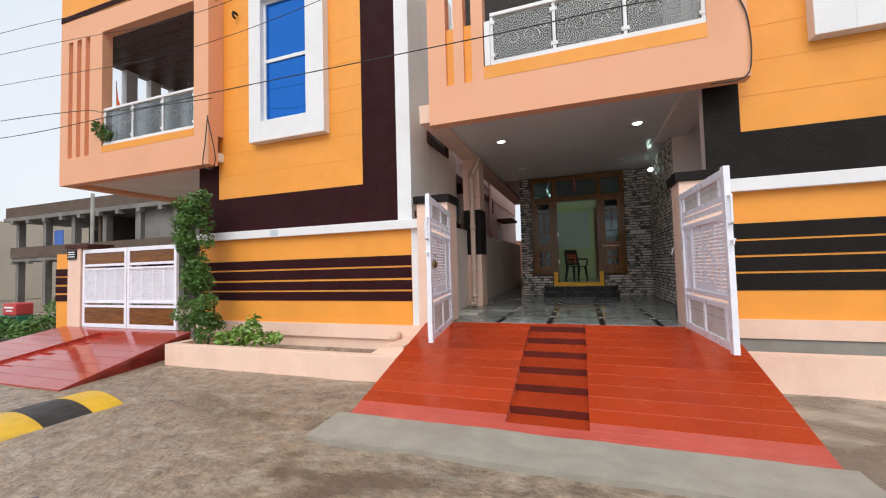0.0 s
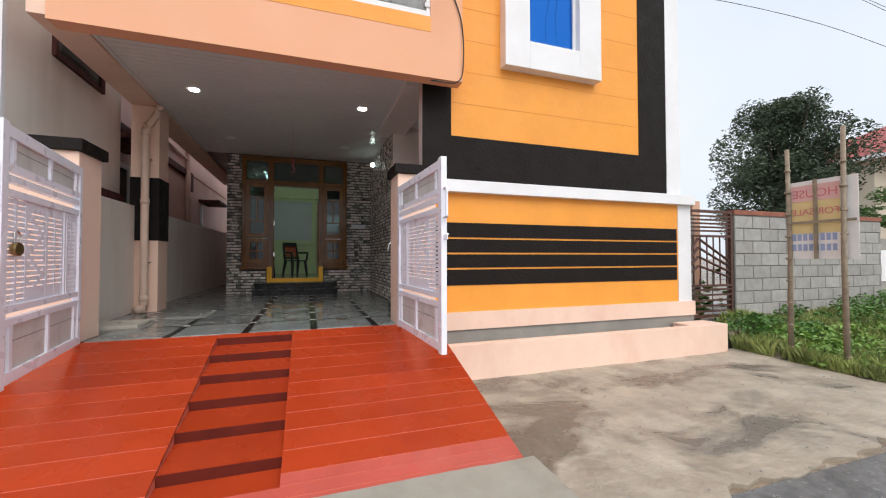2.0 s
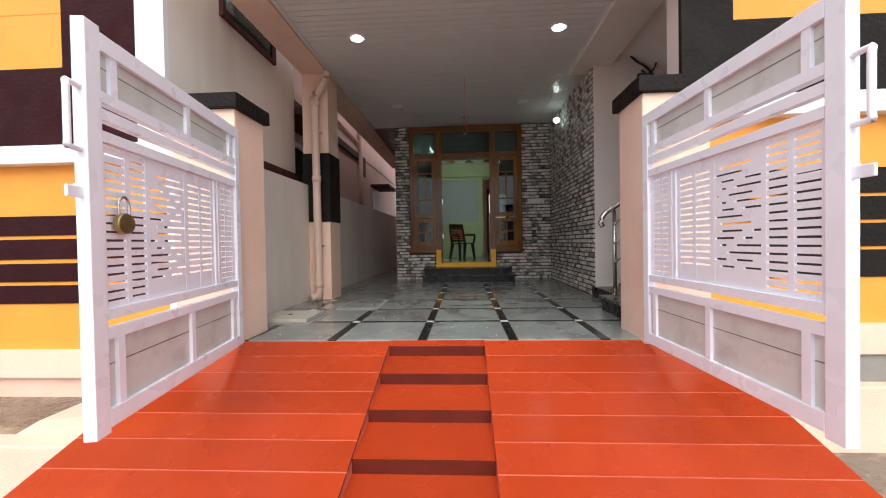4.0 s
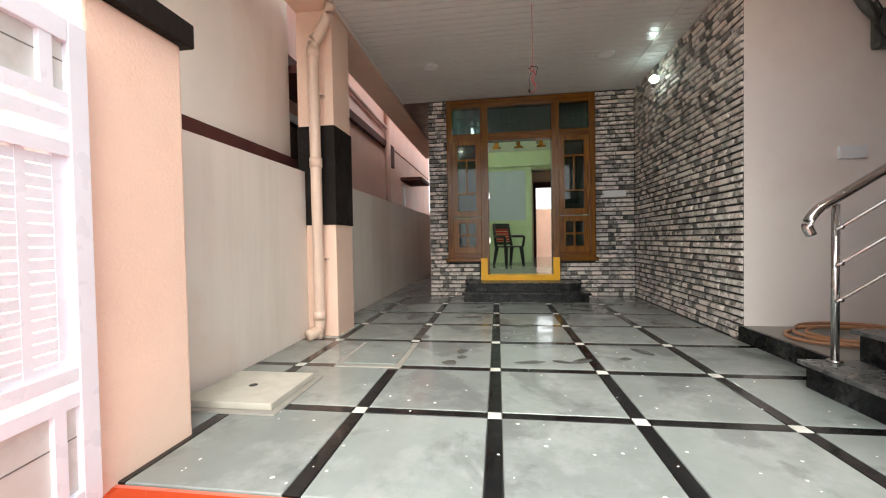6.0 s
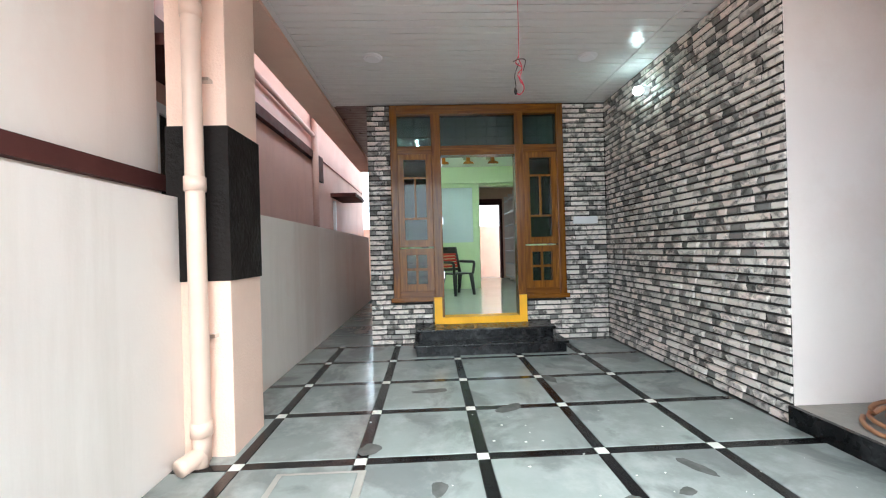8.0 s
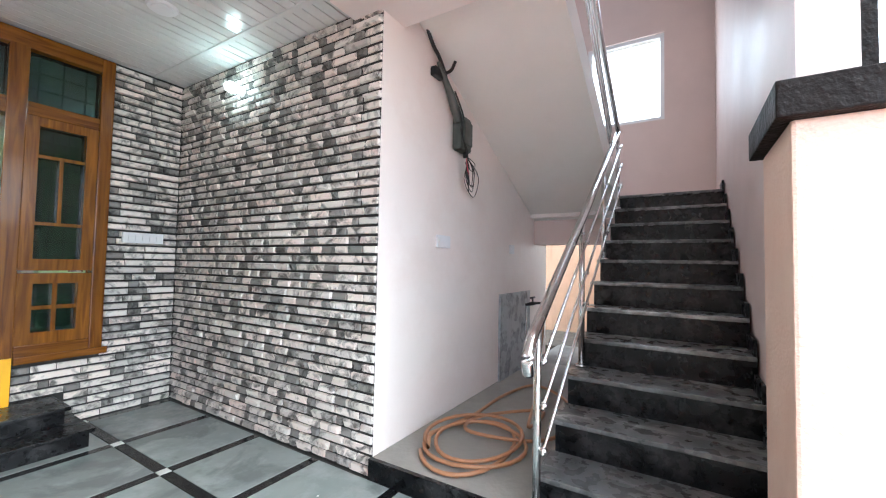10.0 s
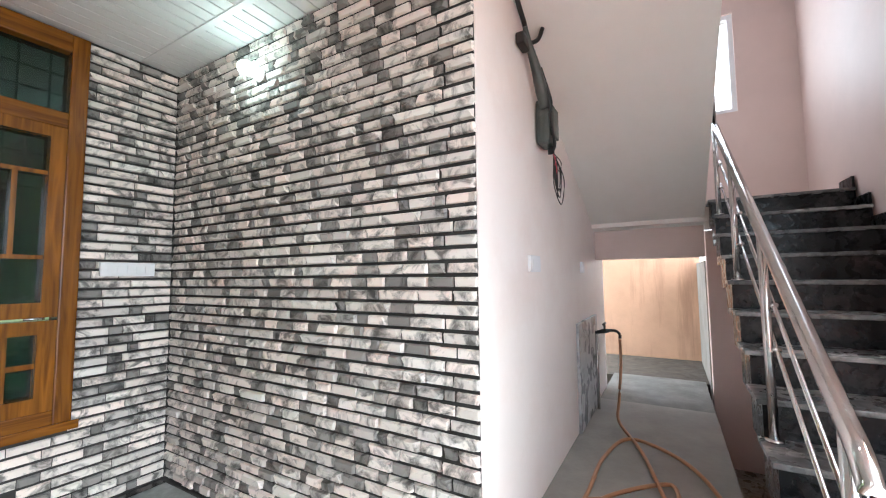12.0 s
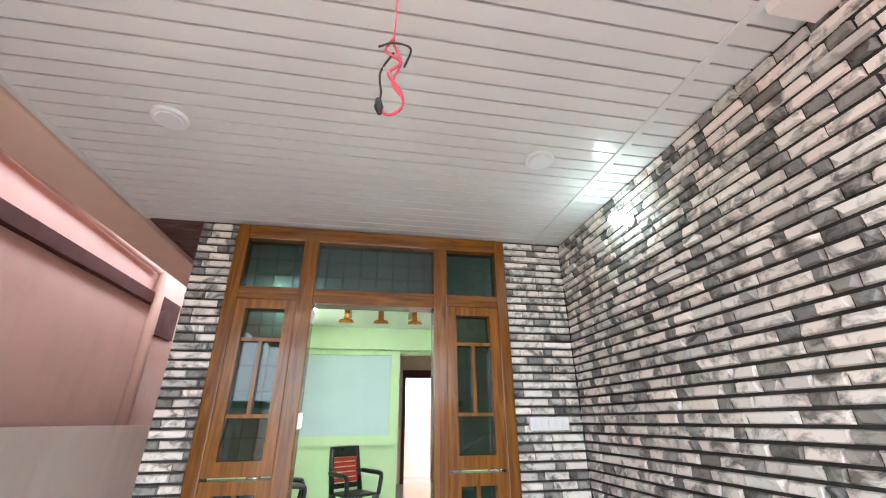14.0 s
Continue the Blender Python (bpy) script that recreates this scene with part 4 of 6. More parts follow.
structure(B("trim", M_PVC, [(1.30, 1.34, 5.7, 10.44, CEIL - 0.008, CEIL), (-1.92, -1.88, 5.7, 10.44, CEIL - 0.012, CEIL), (-1.9, RW, 5.60, 5.66, CEIL - 0.02, CEIL + 0.01)]), "white pvc edging strips", "trim")
structure(B("ceiling_side", M_BPVC, [(-1.92, -1.5, DW + i * 0.1, DW + i * 0.1 + 0.09, CEIL + 0.01, CEIL + 0.05) for i in range(40)]), "brown ribbed pvc soffit over the side passage", "ceiling")
structure(B("beam_left", M_PINK, [(-2.28, -1.93, 5.52, 14.5, CEIL - 0.03, CEIL + 0.25)]), "pale pink edge beam over the column", "beam")
structure(B("beam_right", M_INPINK, [(1.34, RW + 0.22, 5.86, 8.12, CEIL - 0.05, CEIL + 0.25)]), "pale pink beam over the stair opening", "beam")
structure(B("roof_slab", M_CREAM, [(-2.3, RW + 0.2, 6.9, 20.0, 4.0, 4.15), (-2.3, RW + 0.2, 5.55, 6.9, 3.96, 4.0)]), "upper floor slab, run on unseen to shade the back yard", "roof")

for x0, x1, zt in ((-2.36, -1.86, 2.47), (1.15, 1.62, 2.47)):
    post = empty("gate_post", "pink rough plastered gate post with a black cap", "gate post", group="gate posts")
    B("shaft", M_PINK, [(x0, x1, 5.50, 5.93, 0.0, zt)], post, bevel=0.012)
    B("cap", M_BLACK, [(x0 - 0.04, x1 + 0.04, 5.46, 5.97, zt, zt + 0.11)], post, "black painted cap", bevel=0.006)
col = empty("porch_column", "cream square porch column with a black band", "column")
B("shaft", M_PINK, [(-2.28, -1.93, 7.79, 8.2, FLOOR - 0.02, CEIL - 0.03)], col, bevel=0.008)
B("black_band", M_BLACK, [(-2.285, -1.922, 7.782, 8.208, 1.73, 2.65)], col, "black painted band")
dp = empty("drain_pipe", "cream pvc rainwater pipe beside the column", "pipe")
tube("pipe", curve_pts([(-1.90, 7.70, CEIL - 0.05), (-1.92, 7.70, 3.60), (-2.02, 7.70, 3.42), (-2.07, 7.70, 3.28), (-2.07, 7.70, 2.2), (-2.07, 7.70, 0.82), (-2.08, 7.66, 0.76), (-2.12, 7.57, 0.74)], 5), 0.05, M_PIPE, dp, seg=14)
for z in (0.86, 2.25, 3.24):
    tube("coupling", [(-2.07, 7.70, z), (-2.07, 7.70, z + 0.08)], 0.058, M_PIPE, dp, seg=14)
for z in (1.4, 2.9):
    B("pipe_clip", M_STEEL, [(-2.135, -2.005, 7.745, 7.79, z, z + 0.02)], dp)

# ---------------------------------------------------------------- door with side lights
door = empty("door_1", "polished teak door frame with glazed side lights", "door", kind="structure")
y0, y1 = DW - 0.06, DW + 0.10
for x0, x1 in ((-1.21, -1.12), (0.92, 1.01)):
    B("outer_post", M_TEAK, [(x0, x1, y0, y1, 1.255, 3.72)], door, bevel=0.008)
for x0, x1 in ((-0.69, -0.57), (0.38, 0.49)):
    B("jamb", M_TEAK, [(x0, x1, y0, y1, 0.94, 3.62)], door, bevel=0.008)
B("head_rail", M_TEAKH, [(-1.12, 0.92, y0, y1, 3.60, 3.72)], door, bevel=0.008)
B("transom_rail", M_TEAKH, [(-1.12, -0.69, y0 + 0.003, y1, 3.10, 3.20), (-0.57, 0.38, y0 + 0.003, y1, 3.08, 3.20), (0.49, 0.92, y0 + 0.003, y1, 3.10, 3.20)], door, bevel=0.006)
B("bottom_rail", M_TEAKH, [(-1.12, -0.69, y0, y1, 1.255, 1.36), (0.49, 0.92, y0, y1, 1.255, 1.36)], door, bevel=0.006)
B("bottom_bead", M_TEAKH, [(-1.24, -0.69, y0 - 0.02, y0, 1.225, 1.28), (0.49, 1.04, y0 - 0.02, y0, 1.225, 1.28)], door, bevel=0.005)
B("yellow_sill", M_YEL, [(-0.70, 0.48, y0 - 0.025, y1 + 0.02, 0.935, 1.02), (-0.70, -0.60, y0 - 0.025, y0 - 0.001, 1.02, 1.28), (0.385, 0.48, y0 - 0.025, y0 - 0.001, 1.02, 1.28)], door, "bright yellow painted threshold")
for x0, x1 in ((-1.12, -0.69), (-0.57, 0.38), (0.49, 0.92)):
    B("transom_pane", M_DARKG, [(x0, x1, DW + 0.01, DW + 0.018, 3.20, 3.60)], door, "dark tinted glass pane")
    n = max(2, round((x1 - x0) / 0.14))
    B("grill", M_BLKPL, [(x0 + (x1 - x0) * (i + 0.5) / n - 0.006, x0 + (x1 - x0) * (i + 0.5) / n + 0.006, DW + 0.05, DW + 0.062, 3.20, 3.60) for i in range(n)] + [(x0, x1, DW + 0.05, DW + 0.06, z, z + 0.012) for z in (3.33, 3.46)], door, "black window grill bars")
for x0, x1 in ((-1.12, -0.69), (0.49, 0.92)):
    ya, yb = y0 + 0.012, y1 - 0.02
    sash = B("sash", M_TEAKL, [(x0, x0 + 0.075, ya, yb, 1.92, 3.10), (x1 - 0.075, x1, ya, yb, 1.92, 3.10), (x0 + 0.075, x1 - 0.075, ya, yb, 1.92, 2.01), (x0 + 0.075, x1 - 0.075, ya, yb, 3.03, 3.10)], door, "teak window sash")
    xm = (x0 + x1) / 2
    B("glazing_bar", M_TEAKL, [(xm - 0.012, xm + 0.012, ya + 0.02, yb - 0.02, 2.29, 2.80), (x0 + 0.075, x1 - 0.075, ya + 0.02, yb - 0.02, 2.27, 2.295), (x0 + 0.075, x1 - 0.075, ya + 0.02, yb - 0.02, 2.79, 2.815)], sash)
    B("pane", M_DARKG, [(x0 + 0.075, x1 - 0.075, DW + 0.01, DW + 0.018, 2.01, 3.03)], sash, "dark tinted glass")
    B("grill", M_BLKPL, [(x0 + 0.075 + i * 0.095, x0 + 0.083 + i * 0.095, DW + 0.05, DW + 0.06, 2.01, 3.03) for i in range(1, 3)] + [(x0 + 0.075, x1 - 0.075, DW + 0.05, DW + 0.06, z, z + 0.010) for z in (2.14, 2.44, 2.62, 2.92)], sash)
    low = B("lower_panel", M_TEAKL, [(x0, x0 + 0.085, ya, yb, 1.36, 1.90), (x1 - 0.085, x1, ya, yb, 1.36, 1.90), (x0 + 0.085, x1 - 0.085, ya, yb, 1.36, 1.45), (x0 + 0.085, x1 - 0.085, ya, yb, 1.82, 1.90)], door, "teak lower panel")
    B("glazing_bar", M_TEAKL, [(xm - 0.014, xm + 0.014, ya + 0.02, yb - 0.02, 1.45, 1.82), (x0 + 0.085, xm - 0.014, ya + 0.02, yb - 0.02, 1.62, 1.65), (xm + 0.014, x1 - 0.085, ya + 0.02, yb - 0.02, 1.62, 1.65)], low)
    B("pane", M_DARKG, [(x0 + 0.085, x1 - 0.085, DW + 0.01, DW + 0.018, 1.45, 1.82)], low, "dark tinted glass")
    tube("latch", [(x1 - 0.15, ya - 0.012, 1.915), (x1 - 0.06, ya - 0.012, 1.915)], 0.007, M_STEEL, door)
for z in (1.5, 2.2, 2.95):
    B("hinge", M_STEEL, [(-0.575, -0.555, y1 - 0.05, y1 - 0.02, z, z + 0.1)], door, "brass hinge")
es = empty("entrance_steps", "two polished black granite steps before the door", "steps")
B("lower_tread", M_STEP, [(-0.95, 0.80, 9.78, DW - 0.02, FLOOR + 0.10, FLOOR + 0.125)], es, bevel=0.006)
B("lower_riser", M_STEP, [(-0.92, 0.77, 9.80, DW - 0.02, FLOOR - 0.01, FLOOR + 0.10)], es)
B("upper_tread", M_STEP, [(-0.92, 0.73, 10.02, DW - 0.02, FLOOR + 0.22, FLOOR + 0.247)], es, bevel=0.006)
B("upper_riser", M_STEP, [(-0.89, 0.70, 10.045, DW - 0.02, FLOOR + 0.125, FLOOR + 0.22)], es)
sp = empty("switch_plate", "white switch plate on the stone wall", "switch")
B("plate", M_WHITE, [(1.12, 1.44, DW - 0.045, DW - 0.02, 2.165, 2.26)], sp, bevel=0.006)
B("switch_key", M_WHITE, [(1.16 + i * 0.055, 1.20 + i * 0.055, DW - 0.05, DW - 0.044, 2.185, 2.24) for i in range(5)], sp)

# ---------------------------------------------------------------- ceiling lights, bulb, hanging wire
def downlight(x, y, lit):
    d = empty("ceiling_downlight", "round white recessed downlight switched on" if lit else "round white recessed downlight switched off", "ceiling light", group="porch downlights", at=(x, y, CEIL))
    bm = bmesh.new()
    bmesh.ops.create_cone(bm, cap_ends=True, segments=24, radius1=0.085, radius2=0.095, depth=0.014, matrix=Matrix.Translation((0, 0, -0.007)))
    part("rim", bm, M_WHITE, d)
    bm = bmesh.new()
    bmesh.ops.create_cone(bm, cap_ends=True, segments=24, radius1=0.062, radius2=0.066, depth=0.006, matrix=Matrix.Translation((0, 0, -0.017)))
    part("lens", bm, M_LED if lit else M_WHITE, d, "glowing lens" if lit else "")


downlight(-1.30, 6.98, True)
downlight(0.92, 6.95, True)
downlight(-1.24, 9.2, False)
downlight(0.86, 9.22, False)
wb = empty("wall_bulb", "bare lit led bulb on the stone wall", "wall lamp", at=(RW - 0.02, 9.41, 3.47))
bm = bmesh.new()
bmesh.ops.create_uvsphere(bm, u_segments=18, v_segments=12, radius=0.045, matrix=Matrix.Translation((-0.10, 0, 0)) @ Matrix.Diagonal((1.15, 1, 1, 1)))
part("globe", bm, M_BULB, wb, "glowing white globe")
bm = bmesh.new()
bmesh.ops.create_cone(bm, cap_ends=True, segments=16, radius1=0.05, radius2=0.03, depth=0.06, matrix=Matrix.Translation((-0.03, 0, 0)) @ Matrix.Rotation(radians(-90), 4, 'Y'))
part("holder", bm, M_WHITE, wb)
hw = empty("hanging_wire", "red and black loose wires hanging from the ceiling", "wire")
HX, HY, HZ = -0.10, 8.08, 3.16


def loose(name, material, r, pts, label=""):
    tube(name, curve_pts([(HX + a, HY + b, HZ + c) for a, b, c in pts], 6), r, material, hw, label, seg=6)


loose("thread", M_PWIRE, 0.0025, [(0, 0, CEIL - HZ), (0.003, 0, 0.3), (0, 0, 0)])
loose("red_wire", M_PWIRE, 0.0038, [(0, 0, 0.03), (-0.02, 0, -0.02), (0.022, 0.005, -0.05), (-0.01, 0, -0.10), (0.02, 0, -0.15), (0.03, 0, -0.20), (0.0, 0, -0.235), (-0.03, 0, -0.22)])
loose("red_wire", M_PWIRE, 0.0038, [(0.004, 0, 0), (0.02, 0, -0.06), (0.002, 0, -0.13), (0.03, 0.005, -0.17)])
loose("black_wire", M_WIRE, 0.0032, [(0, 0.005, -0.02), (-0.03, 0, -0.10), (-0.025, 0, -0.17), (-0.03, 0, -0.21)])
loose("black_wire", M_WIRE, 0.0032, [(-0.04, 0, -0.01), (0, -0.006, 0.005), (0.045, 0, 0.0), (0.03, 0, -0.07)])
tube("connector", [(HX - 0.03, HY, HZ - 0.19), (HX - 0.028, HY, HZ - 0.215), (HX - 0.025, HY, HZ - 0.235)], [0.007, 0.012, 0.006], M_WIRE, hw, "black wire connector", seg=8)

# ---------------------------------------------------------------- open gates
def gate(name_label, hinge, end, flip):
    g = empty("gate_leaf", name_label, "gate", group="porch gate leaves")
    W, H = 1.45, 1.61
    d = Vector((end[0] - hinge[0], end[1] - hinge[1]))
    g.matrix_world = pose(hinge[0], hinge[1], 0.69, 0, 0, math.degrees(math.atan2(d.y, d.x)))
    t = 0.025
    B("gate_frame", M_GATE, [(0, 0.07, -t, t, 0, H), (W - 0.08, W, -t, t, -0.02, H + 0.02), (0.07, W - 0.08, -t, t, 0, 0.075), (0.07, W - 0.08, -t, t, H - 0.075, H)], g, bevel=0.004)
    for z in (0.36, 0.44, 1.17, 1.26, 1.33):
        B("cross_rail", M_GATE, [(0.07, W - 0.08, -t + 0.004, t - 0.004, z, z + 0.045)], g)
    for z0, z1 in ((0.075, 0.36), (1.375, H - 0.075)):
        B("sheet", M_SHEET, [(0.07, W - 0.08, -0.004, 0.004, z0, z1)], g, "greyish white sheet metal panel")
        B("sheet_seam", M_GROOVE, [(0.07, W - 0.08, -0.0055, 0.0055, z0 + 0.62 * (z1 - z0), z0 + 0.62 * (z1 - z0) + 0.004)], g)
        for x in (0.12, 0.68, 1.27):
            B("upright", M_GATE, [(x, x + 0.04, -t + 0.004, t - 0.004, z0, z1)], g)
    # slotted middle grille with a stepped maze, and a ribbed part at the hinges
    z0, z1 = 0.485, 1.17
    bars = [(a, b, -0.006, 0.006, z0, z1) for a, b in ((0.40, 0.43), (0.55, 0.58), (0.70, 0.74), (1.05, 1.08), (1.19, 1.22), (1.34, 1.37))]
    n = 19
    p = (z1 - z0) / n
    for i in range(n):
        zs = z0 + i * p + p * 0.72
        bars.append((0.40, W - 0.08, -0.005, 0.005, z0 + i * p, zs))
        if i < 2 or i > n - 3:
            bars.append((0.40, 1.05, -0.0055, 0.0055, zs, z0 + (i + 1) * p))
            continue
        c = 0.80 + 0.055 * abs(i % 8 - 4)
        bars.append((c - 0.03, c + 0.03, -0.0055, 0.0055, zs, z0 + (i + 1) * p))
        bars.append((0.74, 0.78, -0.0055, 0.0055, zs, z0 + (i + 1) * p) if i % 3 else (1.00, 1.05, -0.0055, 0.0055, zs, z0 + (i + 1) * p))
    B("grille", M_GATE, bars, g, "white sheet metal grille with stepped slots")
    B("hinge_panel", M_GATE, [(a, b, -0.006, 0.006, z0, z1) for a, b in ((0.07, 0.12), (0.20, 0.23))] + [(0.12, 0.31, -0.005, 0.005, z0 + i * p, z0 + i * p + p * 0.84) for i in range(n)], g, "finely slotted white sheet metal")
    for a, b, q in ((0.31, 0.345, 0.014), (0.345, 0.365, 0.004), (0.365, 0.39, 0.014), (0.39, 0.40, 0.004)):
        B("rib_panel", M_GATE, [(a, b, -q, q, z0, z1)], g)
    s = -1 if flip else 1
    tube("bolt_rod", [(W - 0.12, s * 0.045, 0.02), (W - 0.12, s * 0.045, 0.36)], 0.012, M_GATE, g, seg=8)
    tube("handle", curve_pts([(W - 0.02, 0, 1.36), (W + 0.06, 0, 1.36), (W + 0.06, 0, 1.34), (W + 0.06, 0, 1.14), (W + 0.06, 0, 1.12), (W - 0.02, 0, 1.12)], 3), 0.012, M_GATE, g, seg=8)
    B("lug", M_GATE, [(W, W + 0.075, -0.006, 0.006, 0.93, 0.975)], g, "white padlock lug", bevel=0.004)
    tube("slide_bolt", [(W - 0.30, s * 0.04, 0.98), (W - 0.02, s * 0.04, 0.98)], 0.011, M_GATE, g, seg=8)
    tube("loop", curve_pts([(W - 0.14, s * 0.035, 1.34), (W - 0.14, s * 0.06, 1.34), (W - 0.14, s * 0.06, 1.14), (W - 0.18, s * 0.05, 1.12)], 4), 0.008, M_GATE, g, seg=6)
    return g


gate("open white metal gate leaf with slotted grille", (-1.84, 5.47), (-1.60, 4.02), True)
gate("open white metal gate leaf with slotted grille", (1.17, 5.50), (1.22, 4.08), False)
pk = empty("padlock", "old brass padlock hanging on the gate", "padlock", at=(-1.60, 4.22, 1.53))
bm = bmesh.new()
bmesh.ops.create_cone(bm, cap_ends=True, segments=20, radius1=0.045, radius2=0.045, depth=0.03, matrix=Matrix.Rotation(radians(90), 4, 'Y'))
bmesh.ops.bevel(bm, geom=bm.edges[:], offset=0.004, segments=1, affect='EDGES')
M_BRASS = mat("tarnished_brass", (0.36, 0.27, 0.12), 0.4, metal=1.0, var=0.25, scale=20)
part("lock_body", bm, M_BRASS, pk)
tube("shackle", curve_pts([(0.0, -0.025, 0.03), (0.0, -0.025, 0.09), (0.0, 0.0, 0.115), (0.0, 0.025, 0.09), (0.0, 0.025, 0.03)], 5), 0.006, M_STEEL, pk, seg=8)

# ---------------------------------------------------------------- inspection covers in the floor
M_PALE = mat("pale_stained_cement", (0.50, 0.48, 0.42), 0.6, var=0.12, scale=5, bump=0.2, stain=(0.36, 0.33, 0.27), stain_amt=0.5, stain_scale=(3, 3, 3))
for x0, x1, ya, yb, m, lab in ((-2.18, -1.58, 6.14, 6.70, M_PALE, "pale cement inspection cover with a small hole"), (-1.60, -1.12, 6.92, 7.56, M_SLAB, "square slate inspection cover with a ring handle")):
    cv = empty("inspection_cover", lab, "manhole cover")
    B("rim", M_CEMENT, [(x0, x1, ya, yb, FLOOR - 0.01, FLOOR + 0.008)], cv, bevel=0.004)
    B("lid", m, [(x0 + 0.04, x1 - 0.04, ya + 0.04, yb - 0.04, FLOOR + 0.008, FLOOR + (0.045 if m is M_PALE else 0.02))], cv, bevel=0.006)
    if m is M_PALE:
        tube("hole", [((x0 + x1) / 2, (ya + yb) / 2, FLOOR + 0.040), ((x0 + x1) / 2, (ya + yb) / 2, FLOOR + 0.0465)], 0.025, M_DARK, cv, seg=14)
    else:
        tube("ring", curve_pts([(x1 - 0.11, ya + 0.2, FLOOR + 0.022), (x1 - 0.08, ya + 0.23, FLOOR + 0.03), (x1 - 0.10, ya + 0.28, FLOOR + 0.022)], 4), 0.006, M_STEEL, cv, seg=6)

# ---------------------------------------------------------------- staircase
st = empty("staircase", "dusty black granite staircase rising to a landing", "stairs")
RISE, RUN, SX, FIRST = 0.178, 0.27, 1.277, 0.155
for i in range(12):
    x = SX + RUN * i
    z = FLOOR + FIRST + RISE * i
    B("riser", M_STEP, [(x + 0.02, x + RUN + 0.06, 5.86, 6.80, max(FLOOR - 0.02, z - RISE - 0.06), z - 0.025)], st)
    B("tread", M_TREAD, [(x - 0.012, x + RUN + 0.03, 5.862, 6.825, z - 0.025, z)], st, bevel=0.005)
    B("skirting_tile", M_STEP, [(x + 0.01, x + RUN + 0.01, 5.862, 5.878, z, z + 0.09)], st)
TOP = FLOOR + FIRST + RISE * 11
prism("waist_slab", [(1.62, 0.815), (1.76, 0.815), (4.52, 2.63), (4.52, 2.67), (4.30, 2.63)], 'y', 5.87, 6.79, M_INPINK, st, "pale pink underside of the flight")
structure(B("landing", M_INPINK, [(4.51, 5.45, 5.86, 7.87, TOP - 0.16, TOP - 0.003)]), "stair landing slab", "landing")
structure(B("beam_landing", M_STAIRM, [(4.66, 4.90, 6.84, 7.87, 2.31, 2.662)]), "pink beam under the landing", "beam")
structure(prism("stair_soffit", [(4.66, 2.62), (2.06, 3.78), (1.60, 4.02), (1.60, 4.22), (4.66, 2.95)], 'y', 6.84, 7.87, M_SOFFIT), "sloping pale underside of the upper flight", "ceiling")
structure(B("wall_stair_left", M_INPINK, [(RW, 5.2, 7.87, 8.07, 0.0, 7.0), (5.2, 5.45, 7.87, 8.07, 2.64, 7.0)]), "smooth pale pink stair wall", "wall")
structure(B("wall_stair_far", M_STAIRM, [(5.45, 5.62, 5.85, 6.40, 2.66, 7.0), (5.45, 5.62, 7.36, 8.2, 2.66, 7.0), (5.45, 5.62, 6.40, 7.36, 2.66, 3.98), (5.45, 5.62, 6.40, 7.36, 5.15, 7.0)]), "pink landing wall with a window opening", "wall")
win = empty("window_3", "open white framed landing window showing bright sky", "window", kind="structure")
B("window_frame", M_WHITE, [(5.48, 5.58, 6.40, 6.45, 3.98, 5.15), (5.48, 5.58, 7.31, 7.36, 3.98, 5.15), (5.48, 5.58, 6.45, 7.31, 3.98, 4.03), (5.48, 5.58, 6.45, 7.31, 5.10, 5.15)], win)
structure(B("plinth", M_CEMENT, [(1.565, 4.62, 6.83, 7.87, 0.0, 0.81)]), "grey cement floor under the stairs", "floor")
structure(B("plinth_back", mat("darkened_cement", (0.15, 0.145, 0.135), 0.6, var=0.25, scale=4, bump=0.3, stain=(0.08, 0.075, 0.068), stain_amt=0.6), [(4.62, 5.9, 6.83, 7.87, 0.0, 0.806)]), "cement floor behind the stairs, darkened against the yard light", "floor")
structure(B("plinth_edge", M_STEP, [(1.535, 1.565, 6.83, 7.87, FLOOR - 0.02, 0.815)]), "black granite plinth edge", "trim")
structure(B("wall_stair_west", M_INPINK, [(1.36, 1.48, 6.9, 8.1, 4.16, 6.9), (1.36, 1.49, 5.86, 6.895, 4.16, 6.9)]), "unseen wall added to keep sky light out of the stairwell", "wall")
structure(B("stair_roof", M_INPINK, [(1.4, 5.62, 5.85, 8.1, 6.9, 7.1)]), "unseen ceiling added to keep sky light out of the stairwell", "ceiling")
structure(B("wall_yard", M_RUSTW, [(7.4, 7.6, 6.74, 11.0, 0.0, 2.6)]), "orange-pink yard wall behind the stairs", "wall")
structure(B("slab_yard", M_CEMENT, [(5.62, 6.75, 6.74, 8.6, 2.72, 2.86)]), "unseen slab added to shade the back yard", "slab")
structure(B("wall_yard_front", M_CEMENT, [(5.66, 7.39, 6.70, 6.79, 0.0, 2.3)]), "grey cement wall between yard and plot", "wall")
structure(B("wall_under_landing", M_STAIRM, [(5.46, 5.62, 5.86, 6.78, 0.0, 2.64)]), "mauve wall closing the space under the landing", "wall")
structure(B("yard_floor", M_SOIL, [(5.9, 7.4, 6.79, 11.0, 0.0, 0.78)]), "cement yard floor", "floor")

hr = empty("stair_railing", "polished stainless steel stair railing", "railing")
HY = 6.77


def railz(x):
    return 0.868 + (x - 1.17) * 0.6473


